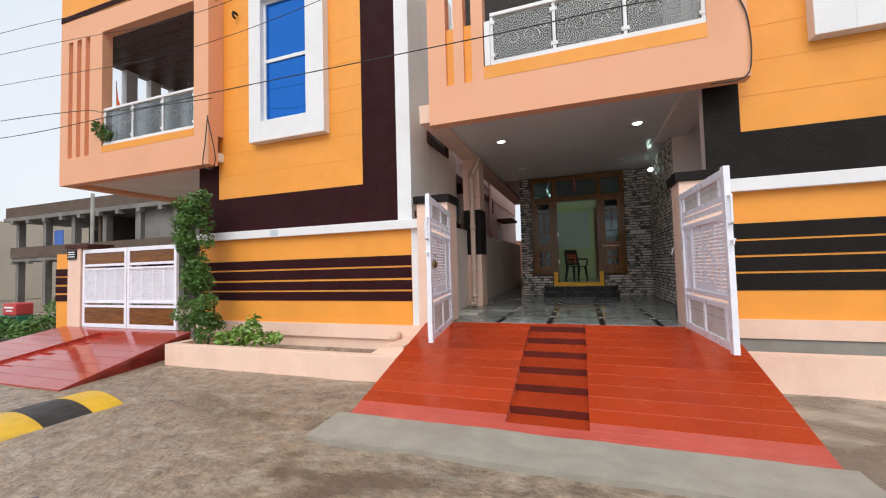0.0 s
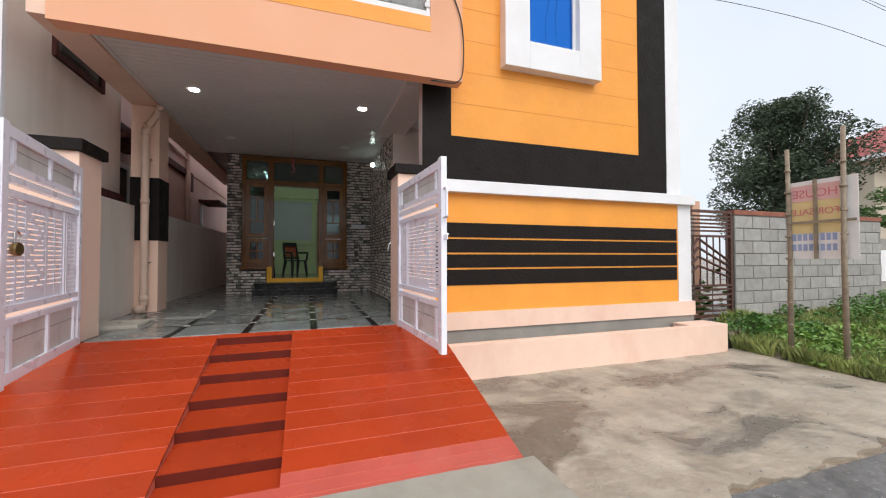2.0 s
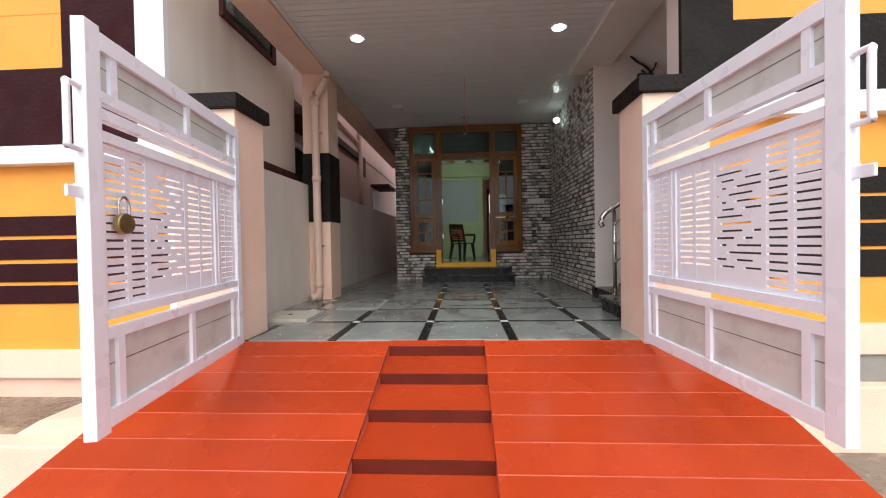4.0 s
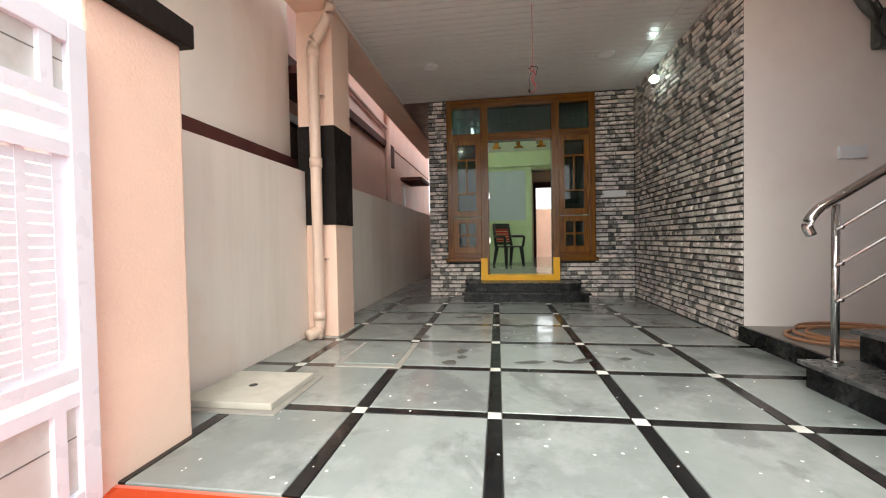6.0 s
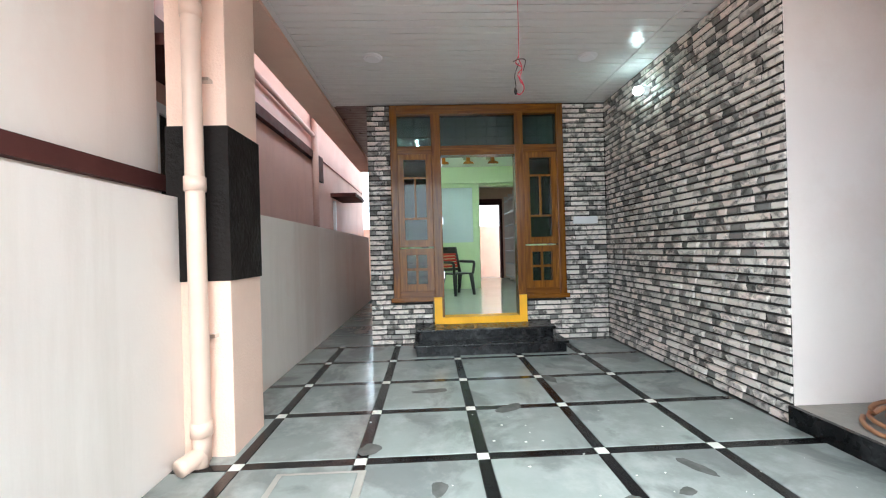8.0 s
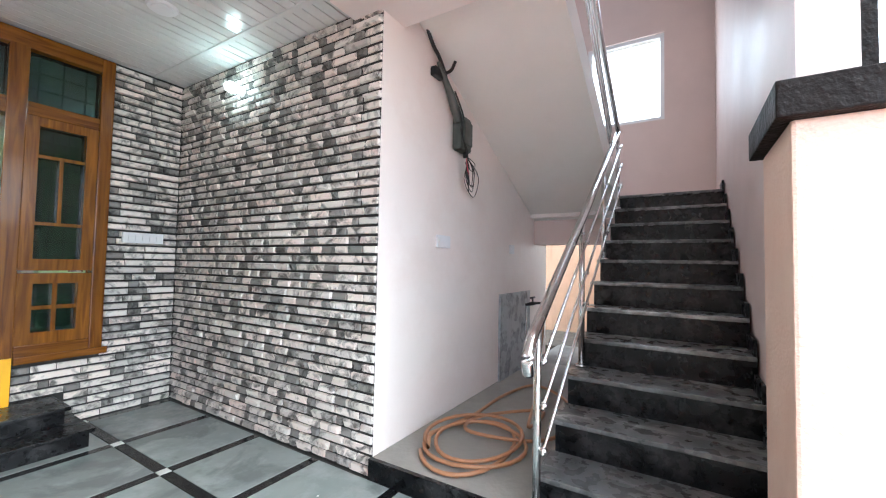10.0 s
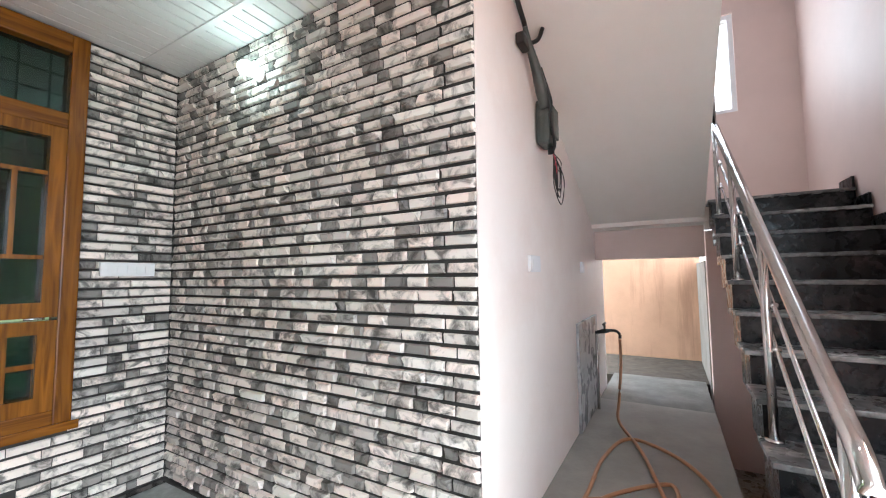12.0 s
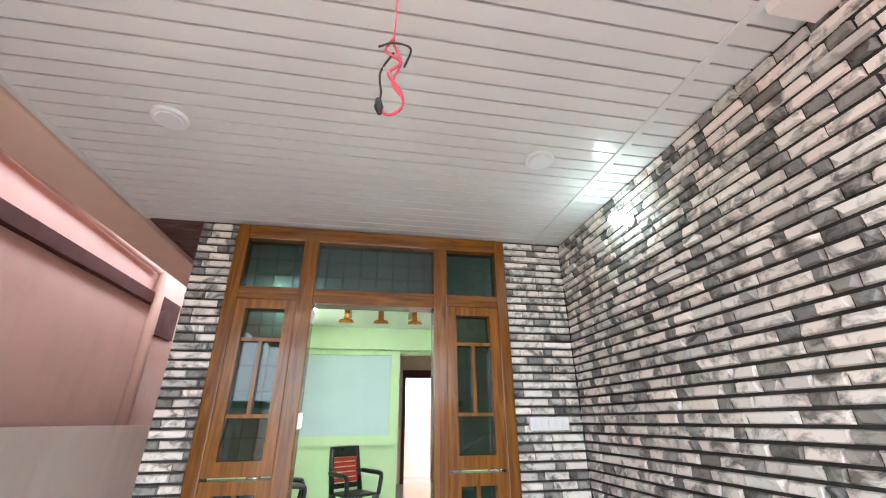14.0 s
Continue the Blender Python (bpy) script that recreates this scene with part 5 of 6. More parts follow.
for x in (1.42, 2.33, 3.16, 3.98):
    zb = FLOOR + FIRST + RISE * int((x - SX + 0.012) / RUN)
    tube("post", [(x, HY, zb), (x, HY, railz(x) + 0.70)], 0.019, M_STEEL, hr, seg=12)
    tube("flange", [(x, HY, zb), (x, HY, zb + 0.012)], 0.036, M_STEEL, hr, seg=14)
for k in (0.20, 0.40, 0.60):
    tube("mid_bar", [(1.40, HY - 0.03, railz(1.40) + k - 0.03), (4.05, HY - 0.03, railz(4.05) + k - 0.03)], 0.009, M_STEEL, hr, seg=8)
    for x in (1.42, 2.33, 3.16, 3.98):
        tube("bar_clip", [(x, HY, railz(x) + k - 0.03), (x, HY - 0.045, railz(x) + k - 0.03)], 0.012, M_STEEL, hr, seg=8)
tube("handrail", curve_pts([(1.30, HY, 1.56), (1.28, HY, 1.62), (1.33, HY, 1.70), (1.42, HY, 1.76)], 5) + [Vector((2.4, HY, railz(2.4) + 0.72)), Vector((4.02, HY, railz(4.02) + 0.72))], 0.026, M_STEEL, hr, seg=14)
tube("upper_handrail", [(4.02, HY, railz(4.02) + 0.72), (3.4, HY + 0.06, 4.1), (2.6, HY + 0.06, 4.7)], 0.024, M_STEEL, hr, seg=12)
for k in (0.2, 0.4, 0.6):
    tube("upper_bar", [(4.0, HY + 0.06, 3.55 - k * 0.6), (2.6, HY + 0.06, 4.5 - k * 0.6)], 0.009, M_STEEL, hr, seg=8)

# wires, meter, switches, tap and hose on the stair wall
mt = empty("meter_box", "dark grey-green junction box with taped cable bundle and loose wires", "junction box", at=(0, 0, 0))
M_BOXG = mat("grey_green_plastic", (0.055, 0.062, 0.055), 0.4, var=0.2, scale=9, stain=(0.12, 0.12, 0.11), stain_amt=0.4, stain_scale=(9, 9, 9))
box = B("box", M_BOXG, [(2.47, 2.67, 7.77, 7.866, 2.99, 3.29)], mt, bevel=0.035)
B("cover", M_BOXG, [(2.50, 2.64, 7.752, 7.772, 3.04, 3.24)], box, "dull plastic cover", bevel=0.009)
tube("gland", [(2.48, 7.80, 3.25), (2.43, 7.80, 3.33)], 0.026, M_WIRE, box, seg=10)
tube("gland", [(2.60, 7.80, 3.0), (2.61, 7.80, 2.95)], 0.022, M_WIRE, box, seg=10)
tube("cable_bundle", curve_pts([(2.17, 7.82, 3.60), (2.24, 7.82, 3.53), (2.33, 7.81, 3.43), (2.39, 7.80, 3.33), (2.47, 7.79, 3.22)], 5), [0.014 + 0.0016 * min(i, 16) for i in range(21)], M_BOXG, mt, "thick taped bundle of cables", seg=10)
tube("conduit", curve_pts([(2.02, 7.84, 3.83), (2.12, 7.84, 3.72), (2.22, 7.84, 3.66), (2.31, 7.84, 3.56), (2.35, 7.83, 3.44)], 6), 0.015, M_WIRE, mt, seg=8)
B("bracket", M_WIRE, [(2.13, 2.26, 7.815, 7.868, 3.49, 3.56)], mt, bevel=0.012)
tube("cut_cable", curve_pts([(2.24, 7.82, 3.53), (2.30, 7.78, 3.58), (2.33, 7.76, 3.66)], 4), 0.013, M_WIRE, mt, seg=8)
rnd = random.Random(11)
for i in range(4):
    o = rnd.uniform(-0.03, 0.03)
    tube("wire", curve_pts([(2.36 + o, 7.79, 3.42 + o), (2.42 + o * 2, 7.755, 3.26), (2.45 - o, 7.75, 3.10 + o), (2.53 + o, 7.76, 3.0), (2.60, 7.78, 2.97)], 6), 0.0065, M_WIRE, mt, seg=6)
for i in range(9):
    w = rnd.uniform(-0.10, 0.15)
    h = rnd.uniform(0.12, 0.36)
    tube("loose_wire", curve_pts([(2.61, 7.79, 2.96), (2.63 + w, 7.76, 2.97 - h * 0.45), (2.64 + w * 0.4, 7.765, 2.97 - h), (2.58 - w * 0.3, 7.77, 2.97 - h * 0.7), (2.60, 7.785, 2.95 - h * 0.2)], 7), 0.0034, M_PWIRE if i == 3 else M_WIRE, mt, seg=5)
tube("loose_wire", curve_pts([(2.64, 7.79, 2.97), (2.74, 7.80, 2.88), (2.86, 7.84, 2.92), (2.96, 7.86, 2.86)], 6), 0.0034, M_WHITE, mt, "thin pale wire", seg=5)
for x0, w, lab in ((2.26, 0.2, "white modular switch plate on pink wall"), (3.80, 0.11, "small white socket plate on pink wall")):
    s = empty("wall_switch", lab, "switch")
    B("plate", M_WHITE, [(x0, x0 + w, 7.85, 7.87, 2.16, 2.26)], s, bevel=0.004)
    B("key", M_WHITE, [(x0 + 0.02, x0 + w - 0.02, 7.846, 7.851, 2.18, 2.24)], s)
sl = empty("marble_slab", "grey mottled splashback tile behind the tap", "tile")
B("tile", mat("grey_mottled_tile", (0.40, 0.41, 0.43), 0.3, var=0.1, scale=4, stain=(0.07, 0.07, 0.08), stain_amt=0.9, stain_scale=(7, 7, 7)), [(3.52, 4.45, 7.845, 7.868, 0.81, 1.72)], sl)
tp = empty("water_tap", "chrome tap on a thin pipe", "tap")
tube("pipe", [(4.24, 7.82, 0.80), (4.24, 7.82, 1.58)], 0.014, M_STEEL, tp, seg=8)
tube("valve", [(4.24, 7.83, 1.56), (4.24, 7.74, 1.58), (4.24, 7.70, 1.585)], [0.016, 0.024, 0.018], M_WIRE, tp, seg=10)
tube("stem", [(4.24, 7.74, 1.58), (4.24, 7.74, 1.65)], 0.010, M_WIRE, tp, seg=8)
tube("spout", curve_pts([(4.24, 7.72, 1.585), (4.22, 7.64, 1.59), (4.21, 7.60, 1.56), (4.21, 7.60, 1.52)], 4), 0.014, M_WIRE, tp, seg=8)
tube("handle", [(4.17, 7.74, 1.65), (4.31, 7.74, 1.65)], 0.012, M_WIRE, tp, seg=8)
hose = empty("garden_hose", "coiled orange-brown garden hose on the cement floor", "hose")
pts = []
rnd = random.Random(4)
for i in range(75):
    a = i / 75 * 2 * math.pi * 3.1 + 2.2
    k = i / 75
    pts.append((2.02 + (0.36 + 0.05 * math.sin(a * 0.37)) * math.cos(a) + 0.1 * k, 7.40 + (0.30 + 0.05 * math.cos(a * 0.61)) * math.sin(a), 0.828 + 0.018 * (i % 25) / 25 + 0.012 * int(i / 25)))
pts += curve_pts([(2.0, 7.72, 0.843), (2.5, 7.64, 0.828), (3.1, 7.62, 0.828), (3.55, 7.48, 0.828), (3.3, 7.12, 0.828), (2.75, 6.93, 0.828), (2.3, 7.05, 0.843), (2.15, 7.5, 0.862), (2.5, 7.55, 0.843), (2.9, 7.2, 0.833), (2.5, 7.18, 0.843), (3.3, 7.38, 0.833), (3.9, 7.6, 0.83), (4.12, 7.62, 0.95), (4.20, 7.60, 1.25), (4.21, 7.60, 1.51)], 8)
tube("coil", pts, 0.013, M_ORHOSE, hose, seg=8)

# wet footmarks on the slabs
def wet_mark(x, y, length, width, turn, seed):
    r = random.Random(seed)
    vs = []
    for i in range(22):
        a = i / 22 * 2 * math.pi
        k = 1 + 0.28 * noise.noise(Vector((math.cos(a) * 1.7, math.sin(a) * 1.7, seed)))
        vs.append((math.cos(a) * length * k / 2, math.sin(a) * width * k / 2 * (0.8 + 0.25 * math.cos(a)), 0.0))
    ob = mesh_ob("wet_mark", vs, [tuple(range(22))], M_WETMARK)
    ob.matrix_world = pose(x, y, FLOOR + 0.0045, 0, 0, turn)
    tagged(ob, "dark wet footmark on a grey slab", "stain", group="wet footmarks")


for k, (mx, my, ml_, mw, mt_) in enumerate(((-0.73, 7.36, 0.13, 0.10, 80), (-0.72, 7.20, 0.08, 0.09, 70), (-0.80, 7.07, 0.11, 0.12, 20), (-0.24, 7.12, 0.22, 0.08, 10), (0.0, 7.15, 0.14, 0.06, 160), (0.14, 7.18, 0.18, 0.10, 30),
                                               (-0.78, 8.72, 0.3, 0.12, 5), (-1.14, 7.78, 0.16, 0.15, 60), (0.64, 7.44, 0.2, 0.1, 120), (0.45, 7.25, 0.1, 0.07, 20), (-0.2, 8.3, 0.24, 0.14, 30), (0.3, 8.9, 0.2, 0.12, 100))):
    wet_mark(mx, my, ml_, mw, mt_, k + 1)
# dried paint drops on the slabs
rnd = random.Random(52)
drop_v, drop_f = [], []
for _ in range(110):
    px_, py_ = rnd.uniform(-1.7, 1.4), 5.62 + 2.6 * rnd.random() ** 1.5
    r0 = rnd.uniform(0.003, 0.010)
    k = len(drop_v)
    drop_v += [(px_ + r0 * rnd.uniform(0.6, 1.3) * math.cos(a), py_ + r0 * rnd.uniform(0.6, 1.3) * math.sin(a), FLOOR + 0.0035) for a in [q * math.pi / 3 for q in range(6)]]
    drop_f.append(tuple(range(k, k + 6)))
tagged(mesh_ob("paint_drops", drop_v, drop_f, M_INLAY), "dried white paint drops on the slabs", "paint drops", kind="stuff")
# ---------------------------------------------------------------- living room seen through the door
RF = 0.97
structure(B("floor_room", M_RFLOOR, [(-1.3, 3.0, DW + 0.1, 17.4, 0.6, RF)]), "polished pale vitrified tile floor", "floor")
structure(B("wall_room_back", M_GREEN, [(-1.3, 0.42, 14.4, 14.6, RF, CEIL + 0.2), (0.42, 1.5, 14.4, 14.6, 3.32, CEIL + 0.2), (1.5, 3.2, 14.4, 14.6, RF, CEIL + 0.2)]), "light green living room wall", "wall")
structure(B("wall_room_left", M_GREEN, [(-1.3, -1.2, DW + 0.2, 14.4, RF, CEIL)]), "light green side wall", "wall")
structure(B("wall_room_right", M_GREEN, [(3.0, 3.2, DW + 0.2, 14.4, RF, CEIL)]), "light green side wall", "wall")
structure(B("wall_room_front", M_GREEN, [(RW, 3.2, DW + 0.2, DW + 0.4, RF, CEIL)]), "light green front wall inside", "wall")
structure(B("ceiling_room", M_PVC, [(-1.5, 3.2, DW + 0.1, 17.6, CEIL - 0.02, CEIL + 0.1)]), "white living room ceiling", "ceiling")
structure(B("beam_room", M_GREEN, [(-1.2, 3.0, 14.2, 14.4, 3.36, CEIL - 0.02)]), "light green ceiling beam", "beam")
structure(B("wall_passage", M_PINK, [(1.86, 1.96, 14.6, 17.3, RF, CEIL), (-1.2, 0.72, 17.3, 17.5, RF, CEIL), (1.50, 3.0, 17.3, 17.5, RF, CEIL), (0.72, 1.50, 17.3, 17.5, 3.38, CEIL), (-1.3, -1.2, 14.6, 17.4, RF, CEIL)]), "pale pink passage walls", "wall")
bdr = empty("door_2", "dark brown wooden frame of the open back doorway", "door", kind="structure")
for x0, x1 in ((0.72, 0.80), (1.42, 1.50)):
    B("jamb", M_BROWN, [(x0, x1, 17.27, 17.45, RF, 3.20)], bdr, bevel=0.006)
B("lintel", M_BROWN, [(0.72, 1.50, 17.27, 17.45, 3.20, 3.378)], bdr, bevel=0.006)
structure(B("yard_wall_back", M_PINK, [(-6, 6, 19.5, 19.7, 0.0, 2.68)]), "pink compound wall behind the house", "wall")
structure(B("yard_floor_back", M_CEMENT, [(-6, 6, 17.5, 19.5, 0.0, 0.85)]), "cement back yard floor", "floor")
bd = empty("wall_board", "pale blue-grey plain wall board in a green frame", "board")
B("board", M_BOARD, [(-1.15, 0.27, 14.375, 14.40, 2.03, 3.28)], bd)
B("frame", M_GREEN, [(-1.2, 0.42, 14.33, 14.40, 1.90, 2.03), (0.27, 0.42, 14.33, 14.40, 2.03, 3.36), (-1.2, 0.27, 14.33, 14.40, 3.28, 3.36)], bd)
shf = empty("wall_shelf", "tall open pinkish white shelf unit in the passage", "shelf")
B("back_panel", M_INPINK, [(1.83, 1.855, 15.36, 17.2, RF, 3.42)], shf)
for y in (15.36, 15.95, 16.56, 17.17):
    B("side_panel", M_INPINK, [(1.54, 1.83, y, y + 0.03, RF, 3.42)], shf)
for k in range(3):
    for i in range(7):
        B("shelf_board", M_WHITE, [(1.53, 1.83, 15.39 + k * 0.605, 15.95 + k * 0.605, RF + 0.08 + i * 0.365, RF + 0.11 + i * 0.365)], shf)
for x in (-0.44, 0.015, 0.47):
    cb = empty("ceiling_bracket", "orange-brown carved wooden ceiling ornament", "ceiling ornament", group="ceiling ornaments")
    prism("arm", [(12.62, CEIL - 0.02), (12.62, CEIL - 0.10), (12.66, CEIL - 0.17), (12.62, CEIL - 0.24), (12.62, CEIL - 0.27), (12.72, CEIL - 0.27), (12.76, CEIL - 0.18), (12.95, CEIL - 0.10), (13.25, CEIL - 0.08), (13.25, CEIL - 0.02)], 'x', x - 0.035, x + 0.035, M_TEAKL, cb)
    prism("end_plate", [(x - 0.10, CEIL - 0.30), (x + 0.10, CEIL - 0.30), (x + 0.085, CEIL - 0.265), (x + 0.03, CEIL - 0.25), (x - 0.03, CEIL - 0.25), (x - 0.085, CEIL - 0.265)], 'y', 12.585, 12.62, M_TEAKL, cb)
    B("top_plate", M_TEAKL, [(x - 0.075, x + 0.075, 12.60, 12.64, CEIL - 0.06, CEIL - 0.021)], cb)
for (x, y) in ((-0.9, 12.4), (1.6, 12.0)):
    tl = empty("tube_light", "unseen white tube light added to light the living room", "tube light")
    B("batten", M_WHITE, [(x - 0.03, x + 0.03, y - 0.6, y + 0.6, CEIL - 0.06, CEIL - 0.02)], tl)
    tube("lamp_tube", [(x, y - 0.57, CEIL - 0.08), (x, y + 0.57, CEIL - 0.08)], 0.016, glow("cool_tube_glow", (0.95, 1.0, 0.97), 17.0), tl, "glowing tube", seg=10)


def chair(m, label):
    c = empty("plastic_chair", label, "chair", group="living room chairs")
    B("seat", M_BLKPL, [(-0.22, 0.22, -0.22, 0.2, 0.41, 0.44)], c, bevel=0.012)
    for sx in (-1, 1):
        for (ya, yb) in ((-0.2, -0.25), (0.17, 0.27)):
            tube("leg", [(sx * 0.20, ya, 0.42), (sx * 0.23, yb, 0.0)], [0.046, 0.030], M_BLKPL, c, seg=8)
        tube("armrest", curve_pts([(sx * 0.24, 0.22, 0.66), (sx * 0.26, 0.0, 0.655), (sx * 0.26, -0.2, 0.65), (sx * 0.25, -0.24, 0.60), (sx * 0.23, -0.22, 0.42)], 5), 0.028, M_BLKPL, c, seg=8)
        tube("back_post", [(sx * 0.21, 0.19, 0.42), (sx * 0.20, 0.27, 0.72), (sx * 0.19, 0.31, 0.93)], 0.034, M_BLKPL, c, seg=8)
    for z in (0.54, 0.60, 0.66, 0.72, 0.78):
        k = 0.19 + (z - 0.42) * 0.24
        B("back_slat", M_REDPL, [(-0.17, 0.17, k - 0.012, k + 0.012, z, z + 0.05)], c, "red back slat", bevel=0.005)
    B("top_rail", M_BLKPL, [(-0.215, 0.215, 0.285, 0.33, 0.83, 0.96)], c, bevel=0.012)
    B("lower_rail", M_BLKPL, [(-0.20, 0.20, 0.20, 0.225, 0.47, 0.53)], c, bevel=0.006)
    c.matrix_world = m
    return c


ch = chair(pose(-0.20, 13.30, RF, 0, 0, 32), "black plastic armchair with red slatted back")
copy_thing(ch, pose(-0.98, 12.55, RF, 0, 0, 100))

# ---------------------------------------------------------------- plot on the right
yard = empty("iron_gate", "rusty brown iron gate with diagonal bars", "gate", at=(0, 0, 0))
gx0, gx1, gy, gz0, gz1 = 6.57, 7.88, 6.3, 0.35, 2.36
B("gate_frame", M_IRON, [(gx0, gx0 + 0.05, gy, gy + 0.05, gz0, gz1), (gx1 - 0.05, gx1, gy, gy + 0.05, gz0, gz1), (gx0 + 0.05, gx1 - 0.05, gy, gy + 0.05, gz1 - 0.05, gz1), (gx0 + 0.05, gx1 - 0.05, gy, gy + 0.05, gz0, gz0 + 0.05), (gx0 + 0.05, gx1 - 0.05, gy, gy + 0.05, 0.92, 0.96), (gx0 + 0.05, gx1 - 0.05, gy, gy + 0.05, 1.85, 1.89)], yard)
for i in range(5):
    for z in (0.45 + i * 0.1, 1.95 + i * 0.07):
        B("bar", M_IRON, [(gx0 + 0.05, gx1 - 0.05, gy + 0.01, gy + 0.03, z, z + 0.034)], yard)
for i in range(7):
    xx = gx0 + 0.13 + i * 0.17
    B("upright_bar", M_IRON, [(xx, xx + 0.022, gy + 0.012, gy + 0.028, 0.96, 1.85)], yard)
for i in range(4):
    a = 0.17 * i
    tube("diagonal_bar", [(gx0 + 0.42, gy + 0.02, 1.82 - a), (gx0 + 0.08, gy + 0.02, 1.40 - a * 0.6)], 0.024, M_IRON, yard, seg=5)
    tube("diagonal_bar", [(gx0 + 0.44, gy + 0.02, 1.82 - a), (gx1 - 0.08, gy + 0.02, 1.40 - a * 0.6)], 0.024, M_IRON, yard, seg=5)
bwall = structure(B("wall_block", M_MORTAR, [(7.95, 12.8, 6.315, 6.48, 0.0, 2.30)]), "unplastered grey cement block wall", "wall")
brw = structure(B("wall_brick", M_MORTAR, [(6.20, 6.55, 6.265, 6.45, 0.0, 2.42)]), "raw red brick pier beside the iron gate", "wall")
structure(B("coping_brick", M_BRICK, [(7.93, 12.82, 6.29, 6.5, 2.30, 2.39)]), "red brick coping on the block wall", "coping")
structure(B("wall_far", M_CEMENT, [(13.2, 26.0, 6.9, 7.05, 0.0, 1.95)] + [(13.2 + i * 2.4, 13.4 + i * 2.4, 6.82, 6.9, 0.0, 2.1) for i in range(6)]), "grey compound wall with posts", "wall")
structure(B("wall_far_panel", M_WHITE, [(13.8, 15.5, 6.88, 6.9, 0.85, 1.65)]), "whitewashed patch on the grey wall", "wall")
def verge_front(x):
    return 3.45 + 0.55 * noise.noise(Vector((x * 0.45, 4.0, 0))) + 0.04 * (x - 6.4)


verge = structure(broken_sheet("verge_right", M_MUD, 6.42, 30.0, verge_front, 7.2, 0.045, 0.40, 0.25, 4.0, 1.3), "overgrown earth verge", "ground")


def blades(name, n, x0, x1, ya, yb, zfun, h, seed, label):
    rnd = random.Random(seed)
    verts, faces = [], []
    for _ in range(n):
        x, y = x0 + (x1 - x0) * rnd.random() ** 1.6, rnd.uniform(ya, yb)
        patch = noise.noise(Vector((x * 1.1, y * 1.1, 7))) + 0.5 * noise.noise(Vector((x * 3.7, y * 3.7, 2)))
        if y < verge_front(x) + 0.15 * rnd.random() or patch < rnd.uniform(-0.35, 0.35):
            continue
        z = zfun(x, y) - 0.01
        hh = h * rnd.uniform(0.3, 1.0) * (0.5 + noise.noise(Vector((x * 0.9, y * 0.9, 0))) + 0.4)
        if hh < 0.03:
            continue
        a = rnd.uniform(0, 6.28)
        w = rnd.uniform(0.006, 0.016)
        lx, ly = math.cos(a) * w, math.sin(a) * w
        bx, by = rnd.uniform(-0.5, 0.5) * hh, rnd.uniform(-0.5, 0.5) * hh
        k = len(verts)
        verts += [(x - lx, y - ly, z), (x + lx, y + ly, z), (x + lx * 0.6 + bx * 0.4, y + ly * 0.6 + by * 0.4, z + hh * 0.6), (x + bx, y + by, z + hh)]
        faces += [(k, k + 1, k + 2), (k, k + 2, k + 3)]
    return tagged(mesh_ob(name, verts, faces, M_GRASS), label, "grass", kind="stuff")


def vz(x, y):
    f = verge_front(x)
    return 0.045 + 0.355 * max(0, y - f) / (7.2 - f) * min(1.0, 0.06 + max(0.0, x - 6.42) / 1.3)


blades("grass", 60000, 6.42, 16.0, 3.0, 6.25, vz, 0.20, 21, "wet yellow-green grass on the earth verge")
for i, (x, y, r, hgt) in enumerate(((7.1, 5.7, 0.4, 0.45), (8.0, 5.5, 0.45, 0.35), (9.2, 6.0, 0.4, 0.3), (10.6, 5.9, 0.5, 0.45), (12.2, 5.9, 0.7, 0.8), (13.6, 5.7, 0.8, 1.0), (7.25, 5.05, 0.35, 0.25), (7.3, 4.4, 0.4, 0.16), (6.75, 4.1, 0.3, 0.13), (8.4, 4.3, 0.5, 0.14), (15.0, 5.8, 1.0, 1.2), (6.98, 4.45, 0.38, 0.24), (7.0, 4.15, 0.45, 0.20), (7.5, 4.75, 0.5, 0.22), (7.9, 4.2, 0.5, 0.18), (8.5, 4.8, 0.55, 0.26), (7.2, 5.5, 0.4, 0.34), (7.7, 5.4, 0.5, 0.30), (9.3, 4.6, 0.6, 0.24), (9.9, 5.2, 0.6, 0.5), (11.3, 5.4, 0.7, 0.7), (6.95, 6.56, 0.14, 1.0), (7.35, 6.58, 0.14, 1.3), (7.7, 6.58, 0.13, 1.5))):
    w = empty("weed_bush", "leafy green weeds by the wall" if hgt > 0.2 else "low creeping green weeds at the verge edge", "bush", group="weeds")
    tube("stem", [(x, y, vz(x, y) - 0.05), (x, y, vz(x, y) + hgt * 0.6)], 0.008, M_BARK, w, seg=5)
    rw = random.Random(90 + i)
    bl = []
    for k in range(16):
        aa, rr = rw.uniform(0, 6.283), r * math.sqrt(rw.random()) * 1.25
        bx, by, sz = x + rr * math.cos(aa), y + rr * math.sin(aa) * 0.8, rw.uniform(0.16, 0.34) * r
        bl.append((bx + (rw.uniform(-0.3, 0.3) if y > 6.3 else 0), min(by, 6.1) if y < 6.2 else by, vz(bx, by) + hgt * rw.uniform(0.15, 0.85) * (1 - 0.5 * rr / r), sz, sz, sz * 0.7))
    leaves("foliage", M_LEAFB if hgt < 0.3 else M_LEAF, bl, int(700 * (r + hgt)), 0.034, w, seed=30 + i)

rb = empty("rubber_mat", "folded black rubber mat leaning on the planter", "mat")
prism("sheet", [(6.17, 0.02), (6.42, 0.02), (6.30, 0.40), (6.17, 0.44)], 'y', 5.32, 5.62, M_BLKPL, rb)

